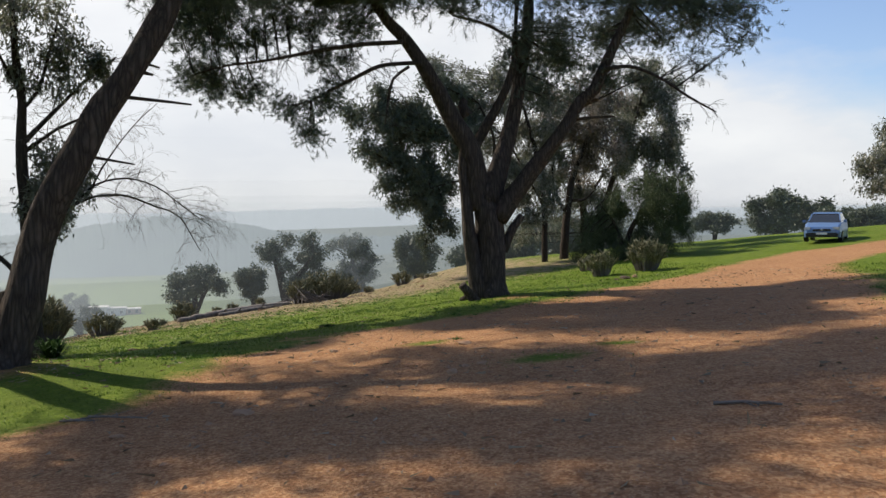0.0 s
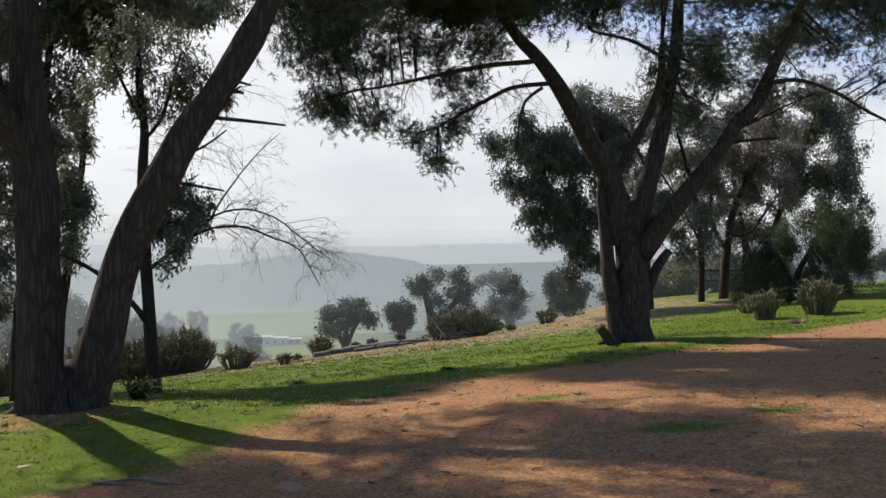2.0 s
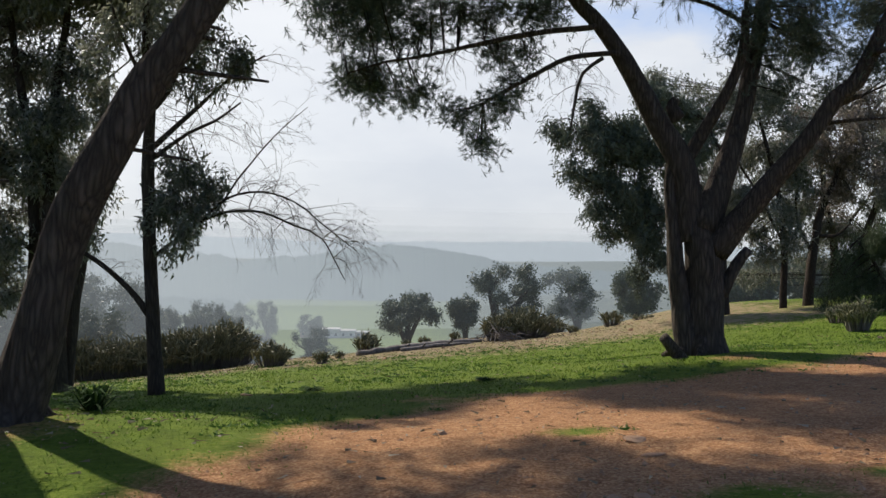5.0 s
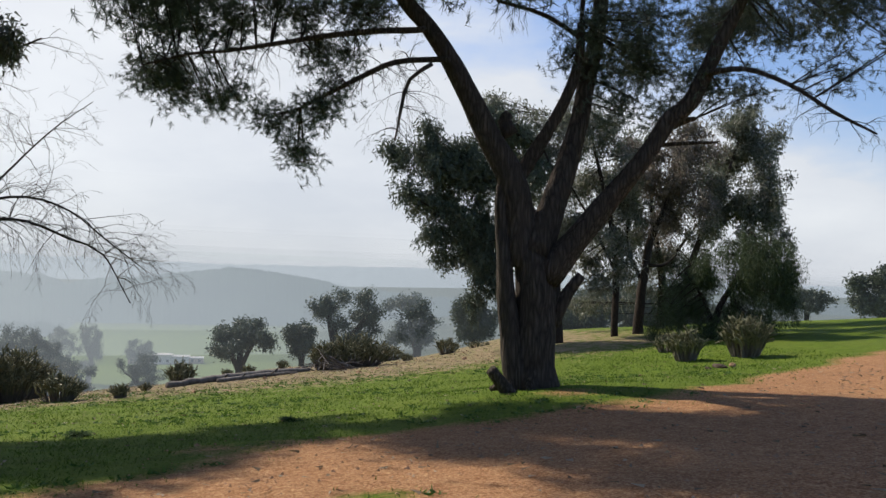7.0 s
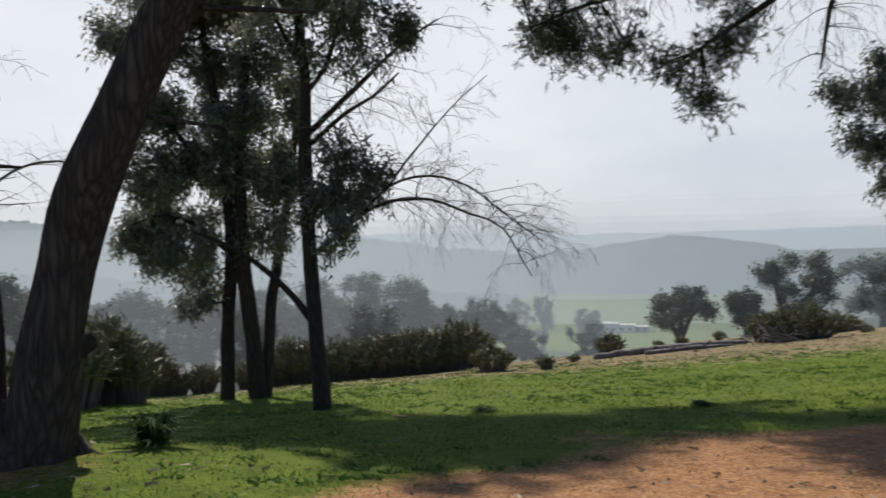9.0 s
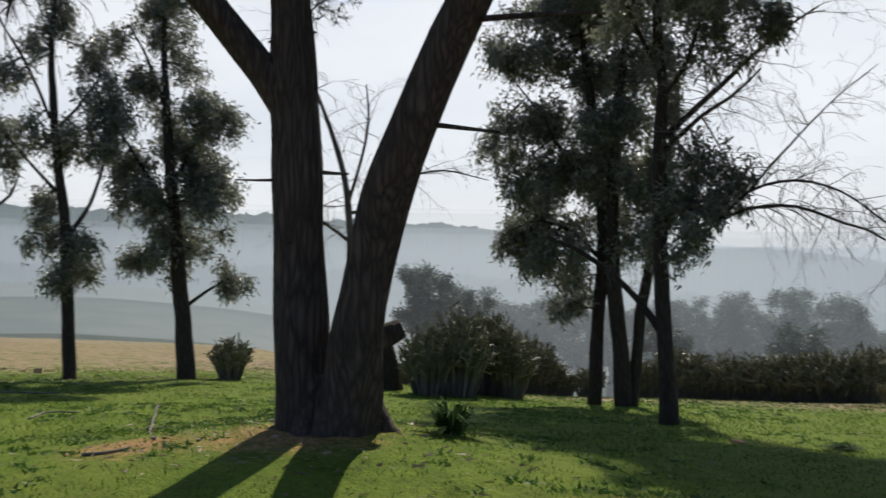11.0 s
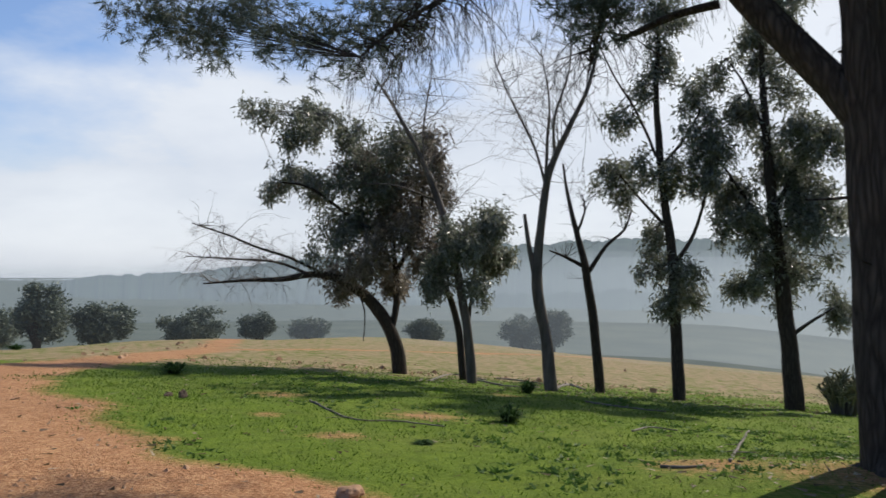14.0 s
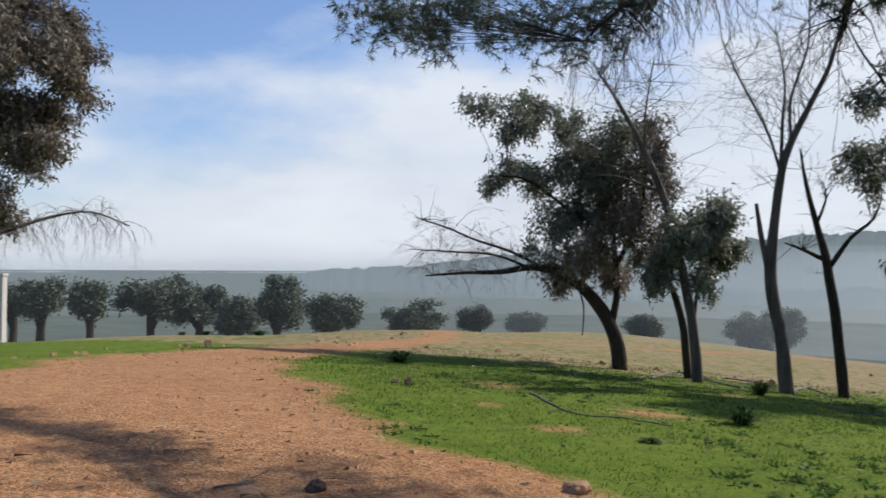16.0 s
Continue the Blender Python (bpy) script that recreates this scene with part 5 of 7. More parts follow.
edge.crown("gum", [(-1.02, 1.01, 9.23, 1.04, 0.69), (-1.73, 1.74, 9.09, 0.87, 0.69), (-2.16, 2, 8.38, 0.62, 0.62), (-0.72, 1.6, 7.87, 1.04, 0.87), (-1.94, 1.99, 7.18, 0.76, 0.59), (-1.96, 1.09, 6.56, 1.04, 0.69), (-1.43, 0.4, 6.64, 1.04, 1.04), (-0.99, 1.96, 5.43, 0.76, 0.52), (-1.19, 0.95, 5.16, 1.04, 0.69), (-0.94, 0.82, 3.87, 0.87, 0.69), (-0.14, 0.16, 7.78, 1.56, 1.39), (-1.2, -0.83, 5.67, 1.56, 1.39), (0.06, -0.22, 9.26, 1.56, 1.04)], RUSTY_LEAVES, density=1.6, size=1.15)
edge.done()

rear_dark = Tree("broadleaf_tree", (17.9, 47.73, -2.07), "dark rounded tree on a single straight trunk", 41, DARK_BARK, DARK_BARK, "trees behind the pine")
rear_dark.limb("trunk", [(0, 0, -0.12, 0.294), (-0.15, 0.05, 2.49, 0.248), (-0.46, 0.15, 5, 0.203), (-1.43, 0.5, 6.66, 0.158), (-2.52, 0.91, 7.77, 0.090)])
rear_dark.limb("limb", [(-0.37, 0.12, 4.72, 0.109), (-1.91, 0.69, 5.24, 0.078), (-3.49, 1.29, 4.91, 0.046)])
rear_dark.limb("limb", [(-0.46, 0.15, 5, 0.109), (-0.15, 0.02, 7.54, 0.078), (-0.99, 0.33, 9.78, 0.046)])
rear_dark.crown("gum", [(-7.72, 2.57, 8.78, 1.13, 1.02), (-6.48, 1.58, 9.3, 1.41, 1.13), (-6.97, 1.69, 7.59, 1.24, 1.02), (-4.9, 3.2, 8.45, 1.58, 1.41), (-4.11, 1.73, 9.48, 1.41, 1.24), (-5.58, 2.64, 6.89, 1.41, 1.02), (-4.31, 1.77, 6.89, 1.58, 1.41), (-5.98, 1.91, 5.24, 1.24, 1.02), (-4.11, 2.23, 4.62, 1.41, 1.13), (-3.39, 1.43, 3.21, 1.02, 1.13), (-3.82, 1.83, 1.76, 0.67, 0.73), (-2.84, 1.53, 5.23, 1.41, 1.41), (-2.35, 1.74, 10.47, 1.24, 0.96), (-3.45, 1.12, 11.15, 1.02, 0.63), (-6.48, 1.76, 10.32, 0.85, 0.57), (-5.72, 1.58, 3.97, 0.73, 0.45), (-1.8, 1.31, 7.85, 1.41, 1.41)], OAK_LEAVES, density=1.22, size=1.5)
rear_dark.done()

rear_gum = Tree("eucalyptus_tree", (21.46, 49, -1.78), "slim eucalyptus among the grove", 42, DARK_BARK, DARK_BARK, "trees behind the pine")
rear_gum.limb("trunk", [(0, 0, -0.11, 0.192), (0, -0.02, 2.87, 0.167), (-0.28, 0.1, 5.79, 0.143), (-0.94, 0.38, 8.74, 0.096), (-1.54, 0.64, 11.11, 0.048)])
rear_gum.limb("limb", [(-0.07, 0.01, 3.45, 0.082), (-1.13, 0.48, 5.77, 0.066), (-2.25, 0.97, 7.83, 0.032)])
rear_gum.crown("gum", [(-1.5, 0.97, 3.99, 1.02, 0.9), (-1.12, -0.45, 2.83, 0.9, 0.77), (0.3, -0.68, 3.74, 1.08, 1.02), (-2.93, 0.58, 4.51, 1.19, 1.08), (-3.39, 2.17, 7.27, 1.32, 1.32), (0.88, 0.04, 6.43, 1.19, 1.19), (-1.01, 1.7, 7.97, 1.5, 1.5), (-3.26, 0.07, 9.14, 1.5, 1.19), (-1.07, 0.18, 10.19, 1.5, 1.5), (-2.6, -0.09, 5.67, 1.19, 1.08), (-4.2, 1.03, 10.39, 1.32, 1.08), (-5.94, 2.63, 12.2, 1.19, 0.66), (-0.35, -1.13, 8.31, 1.19, 1.5), (-0.58, -0.48, 5.16, 1.08, 0.9), (-2.49, 1.5, 11.49, 1.32, 1.08), (-4.43, 2.07, 9.02, 1.19, 1.19)], GUM_LEAVES, density=0.79, size=1.4)
rear_gum.done()

rear_pale = Tree("eucalyptus_tree", (23.12, 49.63, -1.68), "leaning grey eucalyptus among the grove", 43, DARK_BARK, DARK_BARK, "trees behind the pine")
rear_pale.limb("trunk", [(-0.05, 0.03, -0.12, 0.295), (0.14, -0.08, 2.81, 0.221), (0.4, -0.22, 4.92, 0.197), (1.13, -0.58, 7.02, 0.123), (1.59, -0.82, 9.42, 0.074)])
rear_pale.limb("limb", [(0.3, -0.16, 3.71, 0.102), (1.08, -0.55, 3.75, 0.085), (1.71, -0.85, 4.35, 0.034)])
rear_pale.limb("limb", [(0.06, -0.04, 2.81, 0.102), (-0.66, 0.29, 4.89, 0.085), (-0.45, 0.18, 7.31, 0.034)])
rear_pale.crown("gum", [(0.69, -1.96, 8.63, 1.54, 1.36), (0.57, 0.28, 7.67, 1.36, 1.36), (1.63, -2.04, 7.24, 1.54, 1.23), (-0.29, -0.02, 9.41, 1.23, 1.23), (1.09, -0.09, 5.85, 1.23, 1.05), (3.05, -0.53, 9.86, 1.54, 1.36), (1.76, -1.04, 10.6, 1.23, 0.92)], RUSTY_LEAVES, density=0.86, size=1.4)
rear_pale.done()

rear_tall = Tree("eucalyptus_tree", (27.29, 52.45, -1.49), "tall grey eucalyptus with an airy crown", 44, DARK_BARK, DARK_BARK, "trees behind the pine")
rear_tall.limb("trunk", [(-0.14, 0.08, -0.12, 0.216), (0.07, -0.05, 2.71, 0.189), (0.68, -0.41, 5.32, 0.161), (1.7, -0.98, 8.25, 0.108), (2.44, -1.4, 11.14, 0.053)])
rear_tall.limb("limb", [(0.68, -0.41, 5.32, 0.092), (2.27, -1.28, 6.64, 0.074), (3.81, -2.14, 8.26, 0.037)])
rear_tall.crown("gum", [(2.26, -1.65, 11.73, 1.68, 0.88), (3.45, -1.79, 10.67, 1.68, 1.22), (2.57, -0.07, 10.03, 1.68, 1.35), (3.32, -2.86, 8.79, 1.35, 1.35), (2.02, -2.21, 7.52, 1.68, 1.35), (3.5, -3.19, 6.89, 1.15, 1.35), (0.59, -1.67, 8.11, 1.49, 1.49), (2.62, -2.98, 5.93, 1.35, 1.01), (1, -1.64, 6.24, 1.35, 1.35), (4.53, -2.49, 5.1, 0.67, 1.01)], GUM_LEAVES, density=0.94, size=1.4)
rear_tall.done()

rear_fill = Tree("eucalyptus_tree", (27.05, 54.87, -1.64), "leafy eucalyptus at the back of the grove", 47, DARK_BARK, DARK_BARK, "trees behind the pine")
rear_fill.limb("trunk", [(0, 0, -0.12, 0.252), (0.04, -0.04, 2.82, 0.224), (-0.37, 0.16, 5.53, 0.168), (-0.74, 0.33, 8.6, 0.112)])
rear_fill.limb("limb", [(-0.03, 0, 3.5, 0.116), (1.08, -0.59, 5.23, 0.077), (1.92, -1.02, 6.6, 0.039)])
rear_fill.crown("gum", [(-3.58, 1.22, 6.12, 1.75, 1.54), (-1.87, 0.71, 2.75, 1.54, 1.05), (-0.12, -0.14, 4.18, 1.75, 1.4), (-4.31, 1.76, 1.28, 1.27, 0.84), (0.61, -0.28, 1.83, 1.4, 1.05), (1.5, -1.19, 5.23, 1.62, 1.54), (-1.78, -0.94, 9.75, 1.75, 1.54), (-2.78, 1.1, 8.22, 1.62, 1.54), (-0.25, -1.63, 6.79, 1.62, 1.4), (-2.38, -0.24, 5.09, 1.62, 1.27), (1.96, -1.77, 2.91, 1.4, 1.27)], GUM_LEAVES, density=0.65, size=1.4)
rear_fill.done()

weeper = Tree("weeping_tree", (23.2, 42.36, -1.33), "weeping bushy tree with hanging green foliage", 45, DARK_BARK, DARK_BARK, "trees behind the pine")
weeper.limb("trunk", [(-0.13, 0.08, -0.12, 0.191), (0.18, -0.11, 1.31, 0.148), (0.73, -0.45, 2.58, 0.106), (1.3, -0.79, 4.11, 0.064)])
weeper.limb("limb", [(-0.01, 0.01, 0.8, 0.087), (-0.5, 0.28, 2.04, 0.073), (-1.16, 0.66, 3.02, 0.044)])
weeper.limb("limb", [(0.73, -0.45, 2.58, 0.058), (1.73, -1.03, 3.12, 0.044), (2.71, -1.61, 3.41, 0.029)])
weeper.crown("weep", [(1, -1.23, 4.83, 1.16, 0.53), (0.47, -0.33, 4.34, 1.06, 0.53), (1.6, -1.99, 4.33, 1.06, 0.53), (2.6, -1.79, 3.52, 0.64, 0.48), (-0.74, -0.53, 3.78, 0.95, 0.53), (0.8, -2, 3.58, 1.33, 0.8), (2.1, -1.72, 2.9, 0.9, 0.64), (0.4, -0.95, 2.83, 0.8, 0.53)], PEPPER_LEAVES, density=1.5)
weeper.crown("weep", [(-1.51, 0.42, 0.99, 1.06, 0.8), (-2, 1.62, 0.65, 0.8, 0.64), (0.29, -1.2, 1.12, 0.95, 0.69), (1.89, -0.85, 1.26, 0.95, 0.69), (-0.82, -0.33, 0.67, 0.95, 0.58), (2.98, -1.3, 1.56, 0.69, 0.64), (-0.85, 1.22, 2.77, 1.33, 0.95), (-2, 0.57, 1.73, 0.9, 0.8), (-0.3, 1.11, 1.5, 1.16, 0.8), (-0.06, 0.61, 3.06, 1.16, 0.8), (1.39, -1.98, 2.15, 1.16, 0.8), (1.23, -0.97, 2.62, 1.06, 0.8), (2.69, -1.3, 2.17, 0.64, 0.64), (0.89, 0.25, 1.57, 0.8, 0.64)], PEPPER_LEAVES, density=1.5, size=0.8)
weeper.done()

roadside = Tree("eucalyptus_tree", (33.03, 32.49, -0.15), "leafy eucalyptus beside the road", 46, GUM_BARK, GUM_BARK, "")
roadside.limb("trunk", [(0, 0, -0.12, 0.194), (-0.09, 0.09, 1.37, 0.169), (-0.26, 0.26, 2.96, 0.121), (-0.44, 0.44, 4.83, 0.072)])
roadside.crown("gum", [(-1.14, 2.09, 3.33, 0.78, 0.55), (-1.32, 1.2, 2.47, 0.67, 0.42), (-0.97, 1.22, 3.81, 0.78, 0.61), (0.19, 1.04, 4.63, 1.21, 0.91), (-0.94, 0.26, 2.97, 0.91, 0.72), (0.23, -0.22, 3.47, 1.21, 0.91), (0.5, -0.26, 4.77, 1.21, 0.91)], GUM_LEAVES, density=1.6, size=1.3)
roadside.done()


# ---------------------------------------------------------------- ground plants, stones, sticks
def on_ground(x, y, sink=0.02):
    return (x, y, ground_z(x, y) - sink)


def spurge(x, y, half, tall, seed):
    """A clump of leafless, finger-like upright stems on a woody base."""
    rng = np.random.default_rng(seed)
    ob = thing("spurge_bush", on_ground(x, y), "bushy clump of upright grey-green succulent stems" if tall > 0.8 else "small tuft of upright succulent stems on dry ground", "bush", "spurge clumps")
    stems, base = Tube(), Tube()
    count = int(22 + 80 * half * tall / 0.9)
    for _ in range(min(count, 230)):
        a, r = rng.uniform(0, 2 * math.pi), half * math.sqrt(rng.uniform(0, 1))
        px, py = math.cos(a) * r, math.sin(a) * r
        top = tall * (1 - 0.45 * (r / max(half, 0.05)) ** 2) * rng.uniform(0.72, 1.06)
        lean = rng.normal(size=2) * 0.12 + 0.25 * np.array([px, py]) / max(half, 0.1)
        gz = ground_z(x + px, y + py) - ground_z(x, y)
        foot = (px * 0.55, py * 0.55, gz * 0.55 - 0.02)
        knee = (px * 0.8, py * 0.8, top * 0.45)
        tip = (px + lean[0] * top * 0.4, py + lean[1] * top * 0.4, top)
        base.add([(*foot, 0.028), (*knee, 0.02)], 4)
        thick = rng.uniform(0.020, 0.034) * (0.7 + 0.3 * min(tall, 1.2))
        stems.add([(*knee, thick * 0.8), (px * 0.9, py * 0.9, top * 0.72, thick), (*tip, thick * 0.55)], 5)
        for _ in range(int(rng.integers(2, 5))):
            u = rng.uniform(0.35, 0.95)
            q = np.array(knee) * (1 - u) + np.array(tip) * u
            w = rng.normal(size=3) * (0.75, 0.75, 0.4) + (lean[0], lean[1], 0.8)
            ln = rng.uniform(0.2, 0.42) * min(1, 0.4 + tall * 0.5)
            e = q + unit(w) * ln
            stems.add([(*q, thick * 0.6), (*(q * 0.5 + e * 0.5 + (0, 0, 0.02)), thick * 0.85), (*e, thick * 0.5)], 5)
    tagged(link_mesh("stem_mass", stems.verts, stems.faces, SPURGE, ob), kind="stuff")
    tagged(link_mesh("woody_base", base.verts, base.faces, DEAD_WOOD, ob), kind="stuff")
    return ob


def tuft(x, y, half, tall, seed):
    """A clump of strappy leaves arching out of one root."""
    rng = np.random.default_rng(seed)
    ob = thing("grass_tuft", on_ground(x, y), "dark green tuft of strappy leaves in the turf", "plant", "leafy tufts")
    n = 130
    a = rng.uniform(0, 2 * math.pi, n)
    out = np.stack([np.cos(a), np.sin(a), np.zeros(n)], 1)
    foot = out * rng.uniform(0, 0.3, (n, 1)) * half
    reach, up = rng.uniform(0.3, 1.6, (n, 1)) * half, rng.uniform(0.35, 1.05, (n, 1)) * tall
    side = np.stack([-out[:, 1], out[:, 0], np.zeros(n)], 1) * (0.012 + 0.02 * half)
    mid = foot + out * reach * 0.45 + (0, 0, 1) * up * 0.8
    tip = foot + out * reach + (0, 0, 1) * up * rng.uniform(0.55, 1.0, (n, 1))
    q = np.concatenate([np.stack([foot - side * 0.6, foot + side * 0.6, mid + side, mid - side], 1), np.stack([mid - side, mid + side, tip + side * 0.15, tip - side * 0.15], 1)])
    tagged(quads("leaf_mass", q, TUFT_LEAVES, ob), kind="stuff")
    return ob


def rock(x, y, half, tall, material, seed):
    rng = np.random.default_rng(seed)
    bm = bmesh.new()
    bmesh.ops.create_icosphere(bm, subdivisions=3, radius=1)
    flat = 0.62
    off = rng.uniform(0, 99, 3)
    for v in bm.verts:
        d = v.co.normalized()
        r = 1 + 0.35 * noise.noise(d * 1.1 + Vector(off)) + 0.16 * noise.noise(d * 3 + Vector(off)) + 0.06 * noise.noise(d * 8 + Vector(off))
        v.co = d * r
        v.co.z = max(v.co.z, -0.35)
    bmesh.ops.scale(bm, vec=(half * 0.8, half * 0.8 * flat * rng.uniform(0.9, 1.4), tall * 0.6), verts=bm.verts)
    me = bpy.data.meshes.new("rock")
    bm.to_mesh(me)
    bm.free()
    me.materials.append(material)
    ob = new("rock", me)
    ob.location = on_ground(x, y, -tall * 0.2)
    ob.rotation_euler = (rng.uniform(-0.15, 0.15), rng.uniform(-0.15, 0.15), rng.uniform(0, 6))
    dark = material is DARK_STONE
    return tagged(ob, "dark brown earth clod lying on the ground" if dark else "pale weathered stone lying on the red dirt", "stone", "loose stones")


def stick(points, seed):
    rng = np.random.default_rng(seed)
    x0, y0 = points[0][:2]
    z0 = ground_z(x0, y0)
    ob = thing("stick", (x0, y0, z0), "dry fallen stick lying on the grass", "stick", "fallen sticks")
    line = curve_through([(x - x0, y - y0, ground_z(x, y) - z0 + lift, max(r, 0.012)) for x, y, lift, r in points], 0.12)
    for q in line[1:]:
        q[:2] += rng.normal(size=2) * 0.012
    for i, q in enumerate(line):
        q[3] *= 1 - 0.5 * i / len(line)
    tube = Tube()
    tube.add(line, 6, 0.15)
    link_mesh("stem", tube.verts, tube.faces, DEAD_WOOD, ob, smooth=True)
    for _ in range(3):
        side = Tube()
        q = line[int(rng.uniform(0.3, 0.9) * len(line))]
        w = unit(rng.normal(size=3) * (1, 1, 0.2))
        side.add([(*q[:3], q[3] * 0.6), (*(q[:3] + w * rng.uniform(0.15, 0.4)), 0.004)], 4)
        link_mesh("twig", side.verts, side.faces, DEAD_WOOD, ob)
    return ob


def oak(x, y, half, tall, crown, seed):
    """A far rounded evergreen tree."""
    tr = Tree("holm_oak", on_ground(x, y, 0.1), "distant dark rounded evergreen oak", seed, DARK_BARK, group="distant oaks")
    rng = tr.rng
    crown = min(crown * 1.05, tall * 0.8)
    mid = tall - crown * 0.52
    r0 = 0.05 * tall + 0.05
    lean = rng.normal(size=2) * 0.06 * tall
    tr.limb("trunk", [(0, 0, -0.2, r0), (lean[0] * 0.4, lean[1] * 0.4, mid * 0.5, r0 * 0.75), (lean[0], lean[1], max(mid, 0.5), r0 * 0.4)], 0.6, 7)
    for k in range(3):
        a = rng.uniform(0, 6.28)
        tr.limb("limb", [(lean[0] * 0.6, lean[1] * 0.6, max(mid * 0.6, 0.3), r0 * 0.5), (math.cos(a) * half * 0.35, math.sin(a) * half * 0.35, mid * 0.9, r0 * 0.35), (math.cos(a) * half * 0.65, math.sin(a) * half * 0.65, mid * 1.02, r0 * 0.15)], 0.6, 6)
    blobs = []
    for k in range(26):
        a, h = rng.uniform(0, 6.28), rng.uniform(-0.9, 0.8)
        out = math.sqrt(1 - h * h * 0.8) * math.sqrt(rng.uniform(0.05, 1))
        w = rng.uniform(0.2, 0.34)
        blobs.append((math.cos(a) * out * half * 0.88, math.sin(a) * out * half * 0.88, mid + h * crown * 0.44, w * half, w * crown * 0.42))
    tr.crown("oak", blobs, OAK_LEAVES, density=0.085, size=1.5 + 0.05 * half)
    return tr.done()


# ---------------------------------------------------------------- fallen log, pine stump, brush pile
def fallen_log(points, label):
    x0, y0 = points[0][:2]
    z0 = ground_z(x0, y0)
    ob = thing("fallen_log", (x0, y0, z0), label, "log", "fallen logs")
    line = curve_through([(x - x0, y - y0, ground_z(x, y) - z0 + r * 0.6, r) for x, y, r in points], 0.3)
    for i, q in enumerate(line[1:]):
        q[0] += 0.1 * noise.noise((i * 0.5, x0, 0))
        q[2] += 0.05 * noise.noise((i * 0.6, x0, 9))
    tube = Tube()
    tube.add(line, 9, 0.2)
    link_mesh("stem", tube.verts, tube.faces, DEAD_WOOD, ob, smooth=True)
    for k in (0.35, 0.7):
        q = line[int(k * len(line))]
        knot = Tube()
        knot.add([(*q[:3], q[3] * 0.5), (q[0] + 0.15, q[1] - 0.25, q[2] + 0.2, q[3] * 0.3)], 6)
        link_mesh("branch_stub", knot.verts, knot.faces, DEAD_WOOD, ob)
    return ob


fallen_log([(-0.04, 42.91, 0.14), (1.67, 44.46, 0.16), (3.94, 46.96, 0.15), (5.83, 49.08, 0.10)], "long weathered grey log lying in the grass")
fallen_log([(1.87, 43.50, 0.10), (3.38, 45.43, 0.11), (5.18, 47.07, 0.06)], "thin grey log lying beside another log")

stump = thing("stump", on_ground(8.23, 25.14), "short dark tilted stump beside the pine", "stump")
tube = Tube()
tube.add(curve_through([(0.25, 0.1, -0.1, 0.17), (0.0, 0.0, 0.2, 0.15), (-0.28, -0.05, 0.52, 0.13)], 0.1), 10, 0.2)
link_mesh("stem", tube.verts, tube.faces, PINE_BARK, stump, smooth=True)

pile = thing("brush_pile", on_ground(6.77, 49.66), "heap of dry grey branches among succulent stems", "brush pile")
for k in range(46):
    g = random.Random(500 + k)
    a, r = g.uniform(0, 6.28), g.uniform(0, 1.6)
    cx, cy = math.cos(a) * r, math.sin(a) * r * 0.7
    b, ln, rise = g.uniform(0, 6.28), g.uniform(0.7, 1.7), g.uniform(-0.1, 0.7)
    z = ground_z(6.77 + cx, 49.66 + cy) - ground_z(6.77, 49.66) + g.uniform(0.02, 0.7) * (1 - r / 2)
    tube = Tube()
    tube.add(curve_through([(cx - math.cos(b) * ln / 2, cy - math.sin(b) * ln / 2, z, 0.03), (cx, cy, z + 0.1 + rise * 0.3, 0.026), (cx + math.cos(b) * ln / 2, cy + math.sin(b) * ln / 2, z + rise, 0.01)], 0.3), 5, 0.2)
    link_mesh("branch", tube.verts, tube.faces, DEAD_WOOD, pile)


# ---------------------------------------------------------------- parked car
def car_paint():
    m = Nodes("dusty blue car paint")
    n = m.noise(3.0, 4)
    c = m.mix(m.math("MULTIPLY", n, 0.3), (0.10, 0.20, 0.40), (0.24, 0.24, 0.24))
    return m.surface(c, 0.35, 0.2, spec=0.5)


def box(bm, x0, x1, y0, y1, z0, z1, bevel=0.0):
    made = bmesh.ops.create_cube(bm, size=1)["verts"]
    for v in made:
        v.co = Vector(((x0 + x1) / 2 + v.co.x * (x1 - x0), (y0 + y1) / 2 + v.co.y * (y1 - y0), (z0 + z1) / 2 + v.co.z * (z1 - z0)))
    if bevel:
        edges = list({e for v in made for e in v.link_edges})
        bmesh.ops.bevel(bm, geom=edges, offset=bevel, segments=2, affect="EDGES")
    return bm


def one_box(*size, bevel=0.0):
    return box(bmesh.new(), *size, bevel=bevel)


def loft(sections):
    """Skin over rings of equal length."""
    bm = bmesh.new()
    rings = [[bm.verts.new(p) for p in ring] for ring in sections]
    for a, b in zip(rings, rings[1:]):
        for i in range(len(a)):
            bm.faces.new((a[i], a[(i + 1) % len(a)], b[(i + 1) % len(b)], b[i]))
    bm.faces.new(rings[0][::-1]), bm.faces.new(rings[-1])
    bmesh.ops.recalc_face_normals(bm, faces=bm.faces)
    return bm


